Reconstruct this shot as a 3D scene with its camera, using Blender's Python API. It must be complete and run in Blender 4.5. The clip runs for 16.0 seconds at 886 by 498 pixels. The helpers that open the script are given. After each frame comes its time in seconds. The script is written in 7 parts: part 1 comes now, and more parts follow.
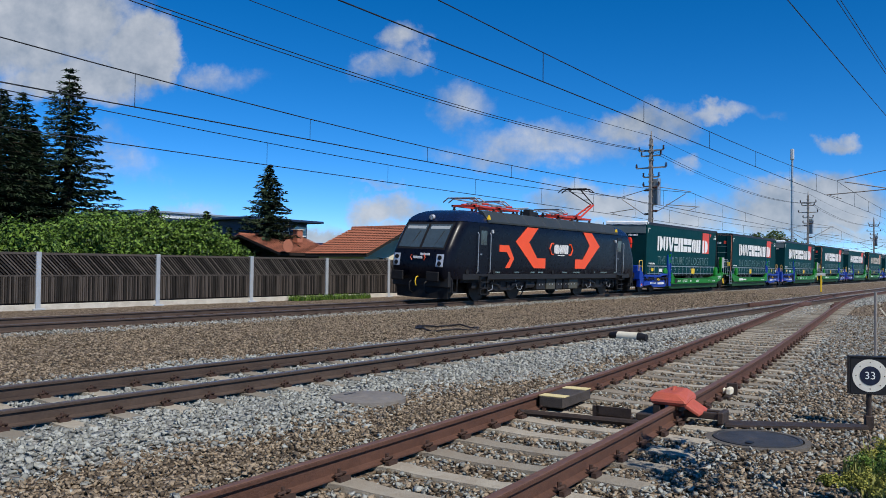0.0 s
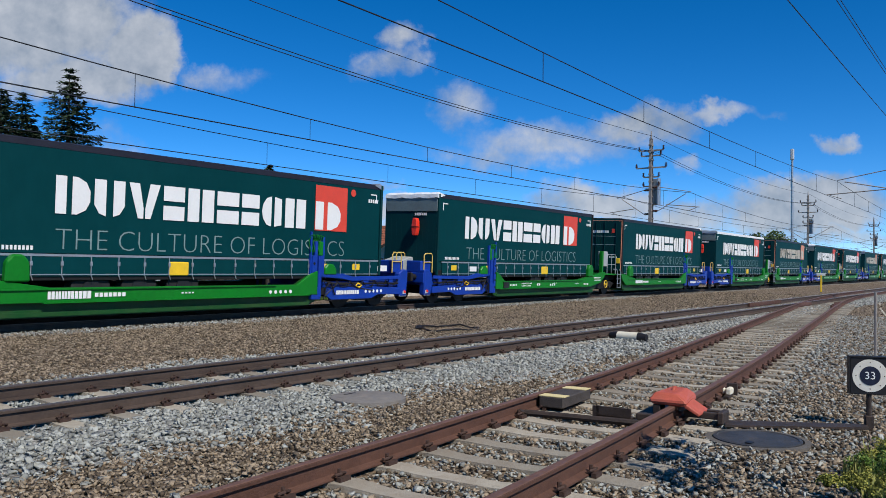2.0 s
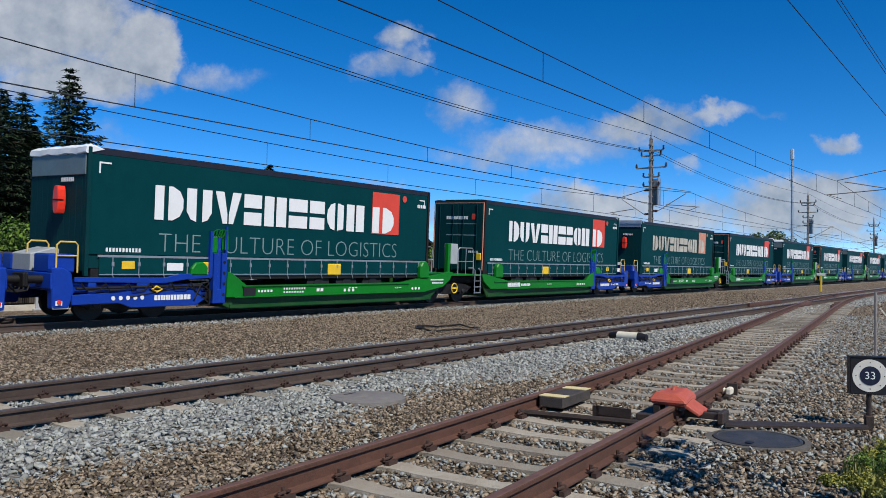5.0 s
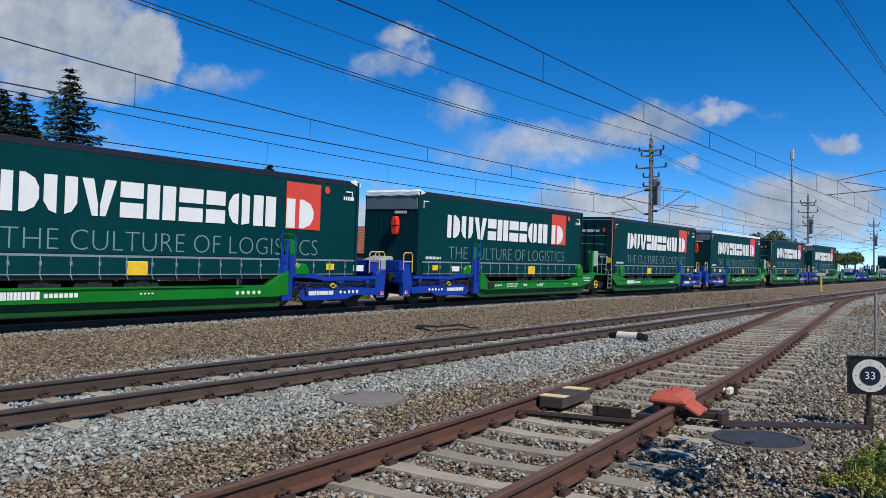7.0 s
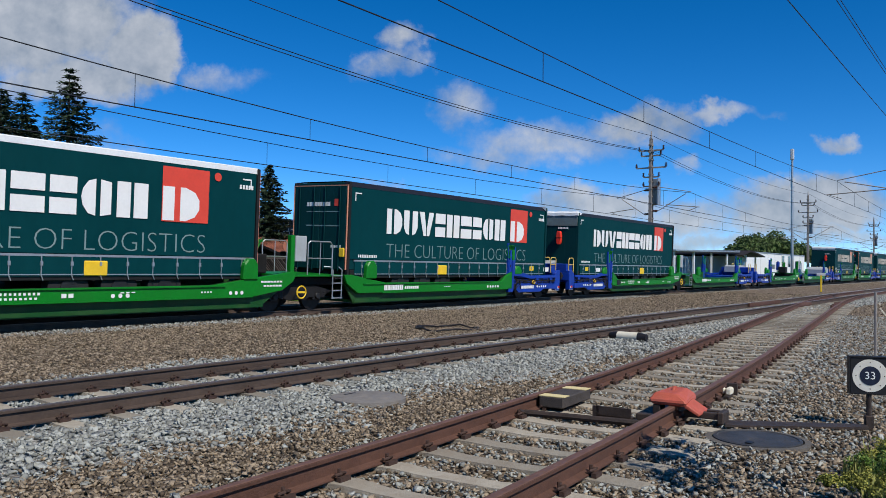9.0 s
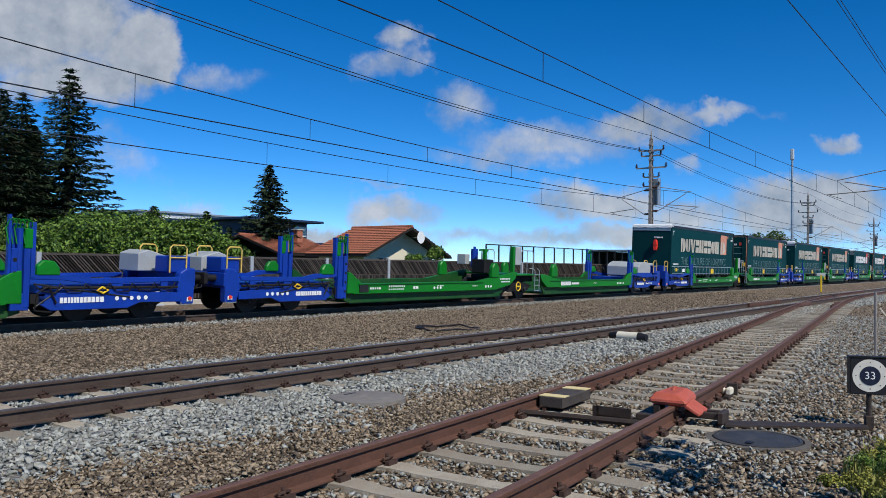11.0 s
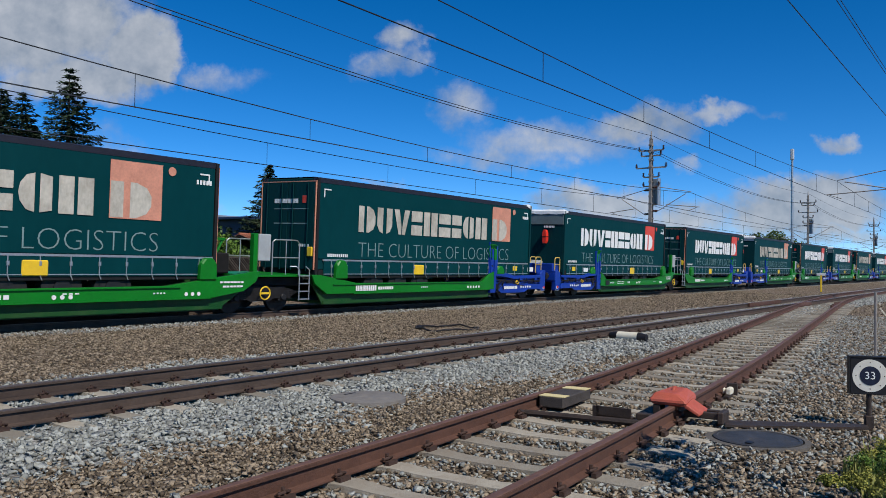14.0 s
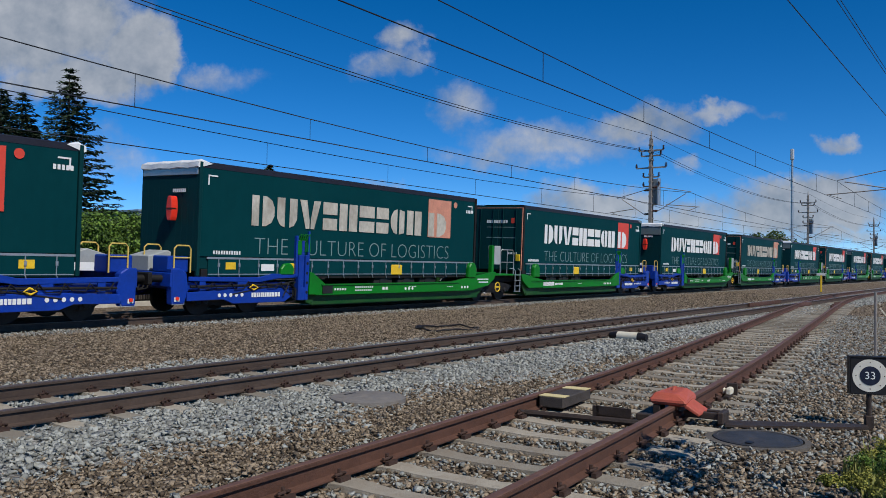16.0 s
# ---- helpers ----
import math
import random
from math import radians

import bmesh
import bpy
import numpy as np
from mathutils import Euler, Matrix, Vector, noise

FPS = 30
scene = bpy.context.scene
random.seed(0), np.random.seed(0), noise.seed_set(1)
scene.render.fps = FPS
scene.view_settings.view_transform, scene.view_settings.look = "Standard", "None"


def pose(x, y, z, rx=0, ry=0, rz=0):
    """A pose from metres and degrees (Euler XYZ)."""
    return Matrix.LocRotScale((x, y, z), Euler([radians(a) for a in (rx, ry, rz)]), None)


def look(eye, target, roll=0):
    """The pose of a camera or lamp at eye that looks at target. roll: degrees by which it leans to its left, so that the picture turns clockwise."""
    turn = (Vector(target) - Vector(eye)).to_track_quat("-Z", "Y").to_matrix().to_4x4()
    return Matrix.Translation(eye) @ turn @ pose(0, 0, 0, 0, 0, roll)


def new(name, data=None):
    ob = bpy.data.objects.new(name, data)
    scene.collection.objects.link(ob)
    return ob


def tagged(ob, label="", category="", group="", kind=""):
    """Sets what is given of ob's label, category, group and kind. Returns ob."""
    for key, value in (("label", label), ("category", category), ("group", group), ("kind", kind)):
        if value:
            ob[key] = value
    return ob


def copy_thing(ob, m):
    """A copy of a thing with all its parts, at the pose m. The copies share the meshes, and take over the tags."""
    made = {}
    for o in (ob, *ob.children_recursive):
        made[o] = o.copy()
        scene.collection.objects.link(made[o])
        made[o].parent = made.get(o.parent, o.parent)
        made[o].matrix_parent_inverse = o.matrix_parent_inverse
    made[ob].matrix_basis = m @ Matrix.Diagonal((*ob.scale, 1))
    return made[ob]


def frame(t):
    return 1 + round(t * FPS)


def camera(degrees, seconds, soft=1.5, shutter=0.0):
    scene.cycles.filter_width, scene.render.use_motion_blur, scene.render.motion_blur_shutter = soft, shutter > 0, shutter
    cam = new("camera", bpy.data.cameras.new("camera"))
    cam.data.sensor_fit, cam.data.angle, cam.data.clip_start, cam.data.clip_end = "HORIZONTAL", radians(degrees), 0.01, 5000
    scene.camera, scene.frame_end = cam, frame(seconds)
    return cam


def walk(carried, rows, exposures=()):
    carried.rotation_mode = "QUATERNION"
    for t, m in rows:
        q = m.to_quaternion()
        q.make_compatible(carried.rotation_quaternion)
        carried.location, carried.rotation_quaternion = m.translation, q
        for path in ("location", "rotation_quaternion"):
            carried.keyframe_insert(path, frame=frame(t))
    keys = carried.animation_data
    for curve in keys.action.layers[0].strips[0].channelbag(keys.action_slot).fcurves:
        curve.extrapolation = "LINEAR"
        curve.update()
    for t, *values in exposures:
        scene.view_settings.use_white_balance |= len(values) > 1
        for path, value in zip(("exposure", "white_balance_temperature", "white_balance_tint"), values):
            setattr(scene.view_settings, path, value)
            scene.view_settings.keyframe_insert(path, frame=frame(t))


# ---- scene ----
cam = camera(57.93, 16.0, soft=0.7)
_yaw, _pitch = radians(54.18), radians(1.242)
EYE = Vector((0, 0, 1.416))
AIM = EYE + Vector((math.sin(_yaw) * math.cos(_pitch), math.cos(_yaw) * math.cos(_pitch), math.sin(_pitch)))
walk(cam, [(0, look(EYE, AIM, 0.64)), (16, look(EYE, AIM, 0.64))], exposures=[(0, -0.05), (9, -0.08), (12, -0.11), (14.5, -0.22), (16, -0.35)])

# ---------------------------------------------------------------- light
SUN_DIR = Vector((-0.20, -0.64, 0.74)).normalized()


def make_world():
    w = bpy.data.worlds.new("sky")
    scene.world = w
    w.use_nodes = True
    nt = w.node_tree
    nt.nodes.clear()
    N = nt.nodes.new
    sky = N("ShaderNodeTexSky")
    sky.sky_type, sky.sun_disc = "NISHITA", False
    sky.sun_elevation = math.asin(SUN_DIR.z)
    sky.sun_rotation = math.atan2(SUN_DIR.x, SUN_DIR.y)
    sky.air_density, sky.dust_density, sky.ozone_density, sky.altitude = 0.5, 0.0, 5.0, 350
    tc = N("ShaderNodeTexCoord")

    def val(op, a, b=None, c=None):
        n = N("ShaderNodeMath")
        n.operation = op
        for k, q in enumerate((a, b, c)):
            if q is None:
                continue
            if isinstance(q, (int, float)):
                n.inputs[k].default_value = q
            else:
                nt.links.new(q, n.inputs[k])
        return n.outputs[0]

    def dot(vec):
        n = N("ShaderNodeVectorMath")
        n.operation = "DOT_PRODUCT"
        nt.links.new(tc.outputs["Generated"], n.inputs[0])
        n.inputs[1].default_value = vec
        return n.outputs["Value"]

    # bearings of the clouds, as slopes to the side of and above one line of sight
    ahead = Vector((math.sin(_yaw), math.cos(_yaw), 0))
    side = Vector((math.cos(_yaw), -math.sin(_yaw), 0))
    depth = val("MAXIMUM", dot(ahead), 0.04)
    front = val("GREATER_THAN", dot(ahead), 0.05)
    u = val("DIVIDE", dot(side), depth)
    v = val("DIVIDE", dot((0, 0, 1)), depth)
    comb = N("ShaderNodeCombineXYZ")
    nt.links.new(u, comb.inputs[0])
    nt.links.new(v, comb.inputs[1])

    def fbm(scale, detail, rough, vec=None):
        n = N("ShaderNodeTexNoise")
        n.inputs["Scale"].default_value, n.inputs["Detail"].default_value, n.inputs["Roughness"].default_value = scale, detail, rough
        nt.links.new(vec or comb.outputs[0], n.inputs["Vector"])
        return n.outputs["Fac"]

    big, fine = fbm(7, 9, 0.62), fbm(26, 6, 0.6)

    def vec(op, a, b, c=None):
        n = N("ShaderNodeVectorMath")
        n.operation = op
        for k, q in enumerate((a, b, c)):
            if q is None:
                continue
            if isinstance(q, tuple):
                n.inputs[k].default_value = q
            else:
                nt.links.new(q, n.inputs[k])
        return n.outputs["Value" if op == "DOT_PRODUCT" else "Vector"]

    # ragged outlines: the bearings are pushed about by noise
    def push(src, scale, amount):
        n = N("ShaderNodeTexNoise")
        n.inputs["Scale"].default_value, n.inputs["Detail"].default_value, n.inputs["Roughness"].default_value = scale, 6, 0.6
        nt.links.new(comb.outputs[0], n.inputs["Vector"])
        return vec("MULTIPLY_ADD", n.outputs["Color"], (amount, amount * 0.7, 0.0), vec("ADD", src, (-amount * 0.5, -amount * 0.35, 0.0)))

    bent = push(push(comb.outputs[0], 9, 0.11), 30, 0.045)
    total = None
    for (cu, cv, a, b, dens) in CLOUDS:
        q = vec("MULTIPLY_ADD", bent, (1 / a, 1 / b, 0.0), (-cu / a, -cv / b, 0.0))
        body = val("MULTIPLY_ADD", vec("DOT_PRODUCT", q, q), -dens, dens)
        total = body if total is None else val("SMOOTH_MAX", total, body, 0.12)
    lower = fbm(7, 5, 0.6, vec("ADD", comb.outputs[0], (0.012, 0.03, 0.0)))
    rag = val("ADD", val("MULTIPLY_ADD", big, 2.7, -1.42), val("MULTIPLY_ADD", fine, 0.8, -0.42))
    mask = N("ShaderNodeMapRange")
    mask.interpolation_type = "SMOOTHSTEP"
    nt.links.new(val("ADD", total, rag), mask.inputs[0])
    mask.inputs[1].default_value, mask.inputs[2].default_value = -0.25, 1.15
    mask.inputs[4].default_value = 0.92
    # clouds behind the viewer
    wide = fbm(2.3, 8, 0.6, tc.outputs["Generated"])
    rest = N("ShaderNodeMapRange")
    nt.links.new(wide, rest.inputs[0])
    rest.inputs[1].default_value, rest.inputs[2].default_value, rest.inputs[4].default_value = 0.60, 0.8, 0.6
    fac = N("ShaderNodeMix")
    nt.links.new(front, fac.inputs[0])
    nt.links.new(rest.outputs[0], fac.inputs[2])
    nt.links.new(mask.outputs[0], fac.inputs[3])
    # white billows, grey undersides
    tone = N("ShaderNodeValToRGB")
    tone.color_ramp.elements[0].position, tone.color_ramp.elements[0].color = 0.25, (2.7, 3.3, 4.1, 1)
    tone.color_ramp.elements[1].position, tone.color_ramp.elements[1].color = 0.95, (5.9, 6.2, 6.7, 1)
    nt.links.new(val("ADD", val("MULTIPLY_ADD", val("SUBTRACT", big, lower), 2.2, 0.42), val("MULTIPLY", fine, 0.35)), tone.inputs[0])
    hue = N("ShaderNodeHueSaturation")
    hue.inputs["Saturation"].default_value, hue.inputs["Value"].default_value = SKY_SAT, SKY_VAL
    nt.links.new(sky.outputs[0], hue.inputs["Color"])
    mix = N("ShaderNodeMix")
    mix.data_type = "RGBA"
    nt.links.new(fac.outputs[0], mix.inputs[0])
    nt.links.new(hue.outputs[0], mix.inputs[6])
    nt.links.new(tone.outputs[0], mix.inputs[7])
    bg = N("ShaderNodeBackground")
    bg.inputs[1].default_value = 0.1
    nt.links.new(mix.outputs[2], bg.inputs[0])
    out = N("ShaderNodeOutputWorld")
    nt.links.new(bg.outputs[0], out.inputs[0])


SKY_SAT, SKY_VAL = 1.30, 1.66
CLOUDS = [
    (-0.520, 0.300, 0.150, 0.088, 1.7), (-0.470, 0.355, 0.070, 0.060, 1.8), (-0.390, 0.268, 0.062, 0.050, 1.9), (-0.480, 0.232, 0.130, 0.038, 1.5),
    (-0.056, 0.284, 0.032, 0.028, 0.95), (-0.072, 0.252, 0.050, 0.026, 0.75), (-0.272, 0.236, 0.045, 0.016, 0.30), (-0.400, 0.130, 0.065, 0.050, 0.45),
    (0.150, 0.158, 0.130, 0.034, 0.85), (0.245, 0.178, 0.080, 0.031, 1.10), (0.360, 0.193, 0.080, 0.011, 0.60), (0.075, 0.136, 0.110, 0.022, 0.55), (0.022, 0.200, 0.040, 0.030, 0.50),
    (0.4915, 0.160, 0.024, 0.013, 0.75), (0.305, 0.124, 0.022, 0.011, 0.6),
    (0.200, 0.080, 0.100, 0.028, 1.3), (0.300, 0.070, 0.100, 0.030, 1.2), (0.460, 0.078, 0.130, 0.042, 1.6),
    (-0.055, 0.068, 0.060, 0.022, 1.1), (-0.073, 0.097, 0.032, 0.008, 0.6), (-0.320, 0.072, 0.040, 0.012, 0.5), (-0.150, 0.034, 0.160, 0.014, 0.9), (0.250, 0.040, 0.500, 0.016, 1.0),
]
make_world()
sun = new("sun", bpy.data.lights.new("sun", "SUN"))
sun.data.energy, sun.data.angle, sun.data.color = 5.0, radians(0.53), (1.0, 0.95, 0.87)
sun.matrix_world = look(SUN_DIR * 100, (0, 0, 0))


# ---------------------------------------------------------------- materials
def mat(name, colour, rough=0.6, metal=0.0, vary=0.25, scale=6.0, bump=0.0, bump_scale=60.0, per="", colour2=None, dirt=0.0, dirt_colour=(0.12, 0.1, 0.08), spec=0.35, stretch=(1, 1, 1)):
    """A surface with colour that varies at two scales, some dirt, and fine relief."""
    m = bpy.data.materials.new(name)
    m.use_nodes = True
    nt = m.node_tree
    N, link = nt.nodes.new, nt.links.new
    b = nt.nodes["Principled BSDF"]
    b.inputs["Metallic"].default_value = metal
    b.inputs["Specular IOR Level"].default_value = spec
    tc = N("ShaderNodeTexCoord")
    mp = N("ShaderNodeMapping")
    mp.inputs["Scale"].default_value = stretch
    link(tc.outputs["Object"], mp.inputs["Vector"])
    pos = mp.outputs[0]
    n1, n2 = N("ShaderNodeTexNoise"), N("ShaderNodeTexNoise")
    for n, s, d in ((n1, scale, 5), (n2, scale * 9, 4)):
        n.inputs["Scale"].default_value, n.inputs["Detail"].default_value = s, d
        link(pos, n.inputs["Vector"])
    ramp = N("ShaderNodeValToRGB")
    c2 = colour2 or [min(1, c * (1 + vary)) for c in colour]
    ramp.color_ramp.elements[0].position, ramp.color_ramp.elements[1].position = 0.3, 0.7
    ramp.color_ramp.elements[0].color = (*[c * (1 - vary) for c in colour], 1)
    ramp.color_ramp.elements[1].color = (*c2, 1)
    add = N("ShaderNodeMath")
    add.operation = "MULTIPLY_ADD"
    link(n2.outputs["Fac"], add.inputs[0])
    add.inputs[1].default_value = 0.5
    half = N("ShaderNodeMath")
    half.operation = "MULTIPLY_ADD"
    link(n1.outputs["Fac"], half.inputs[0])
    half.inputs[1].default_value, half.inputs[2].default_value = 0.5, 0.0
    link(half.outputs[0], add.inputs[2])
    fac = add.outputs[0]
    if per:
        src = N("ShaderNodeObjectInfo") if per == "object" else N("ShaderNodeNewGeometry")
        rnd = src.outputs["Random" if per == "object" else "Random Per Island"]
        q = N("ShaderNodeMath")
        q.operation = "MULTIPLY_ADD"
        link(rnd, q.inputs[0])
        q.inputs[1].default_value = 0.6
        s = N("ShaderNodeMath")
        s.operation = "MULTIPLY_ADD"
        link(fac, s.inputs[0])
        s.inputs[1].default_value, s.inputs[2].default_value = 0.5, -0.05
        link(s.outputs[0], q.inputs[2])
        fac = q.outputs[0]
    link(fac, ramp.inputs[0])
    col = ramp.outputs[0]
    if dirt:
        dn = N("ShaderNodeTexNoise")
        dn.inputs["Scale"].default_value, dn.inputs["Detail"].default_value, dn.inputs["Roughness"].default_value = scale * 0.7, 8, 0.7
        link(tc.outputs["Object"], dn.inputs["Vector"])
        mr = N("ShaderNodeMapRange")
        link(dn.outputs["Fac"], mr.inputs[0])
        mr.inputs[1].default_value, mr.inputs[2].default_value, mr.inputs[4].default_value = 0.42, 0.75, dirt
        mx = N("ShaderNodeMix")
        mx.data_type = "RGBA"
        link(mr.outputs[0], mx.inputs[0])
        link(col, mx.inputs[6])
        mx.inputs[7].default_value = (*dirt_colour, 1)
        col = mx.outputs[2]
    link(col, b.inputs["Base Color"])
    rr = N("ShaderNodeMapRange")
    link(n2.outputs["Fac"], rr.inputs[0])
    rr.inputs[3].default_value, rr.inputs[4].default_value = max(0.03, rough - 0.12), min(1, rough + 0.12)
    link(rr.outputs[0], b.inputs["Roughness"])
    if bump:
        bn = N("ShaderNodeTexNoise")
        bn.inputs["Scale"].default_value, bn.inputs["Detail"].default_value = bump_scale, 5
        link(pos, bn.inputs["Vector"])
        bp = N("ShaderNodeBump")
        bp.inputs["Strength"].default_value, bp.inputs["Distance"].default_value = min(1, bump), 0.02
        link(bn.outputs["Fac"], bp.inputs["Height"])
        link(bp.outputs[0], b.inputs["Normal"])
    return m


def glass_mat(name, tint=(0.02, 0.03, 0.035)):
    m = mat(name, tint, 0.06, 0.0, 0.1, 2.0, spec=0.9)
    return m


M = {}
M["rail_side"] = mat("rusty_rail", (0.10, 0.048, 0.032), 0.75, 0.2, 0.3, 3, 0.3, 80)
M["rail_top"] = mat("worn_rail_head", (0.22, 0.17, 0.15), 0.38, 0.7, 0.25, 4)
M["rail_top_rust"] = mat("rusty_rail_head", (0.16, 0.085, 0.06), 0.6, 0.3, 0.3, 4)
M["rail_side_dark"] = mat("brown_grey_rail", (0.075, 0.052, 0.040), 0.75, 0.2, 0.3, 3, 0.3, 80)
M["concrete"] = mat("sleeper_concrete", (0.30, 0.27, 0.215), 0.9, 0, 0.28, 4, 0.5, 90, per="object", dirt=0.8, dirt_colour=(0.2, 0.15, 0.1))
M["clip"] = mat("rusty_fastening", (0.075, 0.045, 0.035), 0.7, 0.4, 0.4, 20)
M["stone_grey"] = mat("fresh_ballast", (0.265, 0.27, 0.245), 0.9, 0, 0.3, 12, 0.6, 60, per="island", colour2=(0.375, 0.385, 0.35))
M["stone_brown"] = mat("old_ballast", (0.158, 0.118, 0.077), 0.92, 0, 0.5, 12, 0.6, 60, per="island", colour2=(0.325, 0.258, 0.18))
M["green"] = mat("green_wagon_paint", (0.004, 0.165, 0.013), 0.4, 0, 0.16, 1.2, dirt=0.3, dirt_colour=(0.02, 0.085, 0.02), spec=0.2)
# the wagon green again, with the shade below the sill put into its colour
M["green_shaded"] = mat("shaded_green_web", (0.003, 0.055, 0.008), 0.55, 0, 0.2, 1.5, dirt=0.45, dirt_colour=(0.06, 0.09, 0.03))
M["blue"] = mat("blue_wagon_paint", (0.003, 0.036, 0.30), 0.42, 0, 0.2, 1.5, dirt=0.35, dirt_colour=(0.012, 0.03, 0.12))
M["black"] = mat("black_running_gear", (0.012, 0.011, 0.011), 0.65, 0.2, 0.5, 5, 0.2, 50)
M["wheel"] = mat("wheel_steel", (0.03, 0.026, 0.024), 0.5, 0.6, 0.4, 6)
M["tyre"] = mat("bright_wheel_rim", (0.22, 0.21, 0.2), 0.35, 0.9, 0.2, 6)
M["galv"] = mat("galvanised_steel", (0.42, 0.44, 0.45), 0.45, 0.7, 0.15, 5)
M["grey_box"] = mat("grey_cabinet_paint", (0.34, 0.365, 0.37), 0.5, 0, 0.1, 2, dirt=0.2)
M["yellow"] = mat("yellow_paint", (0.78, 0.50, 0.02), 0.5, 0, 0.12, 4, dirt=0.2)
M["white"] = mat("white_lettering", (0.72, 0.72, 0.70), 0.5, 0, 0.05, 2)
M["white_faded"] = mat("weathered_white_lettering", (0.47, 0.44, 0.37), 0.6, 0, 0.25, 1.6, dirt=0.75, dirt_colour=(0.20, 0.17, 0.13), stretch=(1, 1, 0.5))
M["thin"] = mat("pale_slogan_lettering", (0.17, 0.25, 0.25), 0.55, 0, 0.1, 2)
M["red"] = mat("red_print", (0.62, 0.06, 0.035), 0.5, 0, 0.08, 2)
M["red_faded"] = mat("faded_red_print", (0.55, 0.24, 0.16), 0.6, 0, 0.2, 2)
M["orange"] = mat("orange_print", (0.80, 0.085, 0.025), 0.42, 0, 0.06, 2)
M["extinguisher"] = mat("red_extinguisher_box", (0.75, 0.04, 0.02), 0.4, 0, 0.08, 4)
M["tarp"] = mat("green_tarpaulin", (0.0006, 0.036, 0.041), 0.55, 0, 0.14, 0.6, 0.10, 2.2, dirt=0.35, dirt_colour=(0.004, 0.050, 0.056), stretch=(1, 1, 0.45), spec=0.07)
M["tarp_end"] = mat("dark_green_end_wall", (0.0008, 0.032, 0.036), 0.6, 0, 0.15, 1.2, dirt=0.3, dirt_colour=(0.008, 0.045, 0.047), spec=0.1)
M["roof_rail"] = mat("black_roof_edge", (0.014, 0.014, 0.022), 0.5, 0, 0.3, 3)
M["roof_white"] = mat("white_roof_tarpaulin", (0.68, 0.70, 0.70), 0.6, 0, 0.1, 2, 0.3, 8)
M["rubber"] = mat("tyre_rubber", (0.016, 0.016, 0.016), 0.85, 0, 0.3, 8)
M["loco"] = mat("black_blue_loco_paint", (0.0045, 0.005, 0.009), 0.3, 0, 0.15, 0.8, spec=0.16)
M["loco_roof"] = mat("navy_cab_roof_paint", (0.007, 0.013, 0.04), 0.25, 0, 0.1, 0.8)
M["loco_grey"] = mat("grey_roof_panels", (0.030, 0.037, 0.040), 0.5, 0, 0.2, 1.2, dirt=0.3, dirt_colour=(0.045, 0.045, 0.042))
M["front_glaze"] = mat("grey_green_front_band", (0.13, 0.17, 0.17), 0.4, 0, 0.15, 2, dirt=0.3)
M["rail_yellow"] = mat("pale_yellow_handrail", (0.60, 0.42, 0.10), 0.5, 0, 0.15, 6)
M["frame_grey"] = mat("dark_grey_underframe", (0.020, 0.020, 0.021), 0.55, 0.2, 0.3, 3)
M["panto_red"] = mat("red_pantograph_paint", (0.50, 0.045, 0.03), 0.5, 0, 0.15, 4)
M["insul"] = mat("brown_porcelain", (0.07, 0.03, 0.02), 0.25, 0, 0.2, 6)
M["glass"] = glass_mat("dark_window_glass")
M["screen_glass"] = mat("windscreen_glass", (0.05, 0.07, 0.08), 0.05, 0.0, 0.2, 1.0, spec=1.0)
M["lamp_glass"] = mat("headlight_glass", (0.5, 0.52, 0.55), 0.1, 0.2, 0.1, 6)


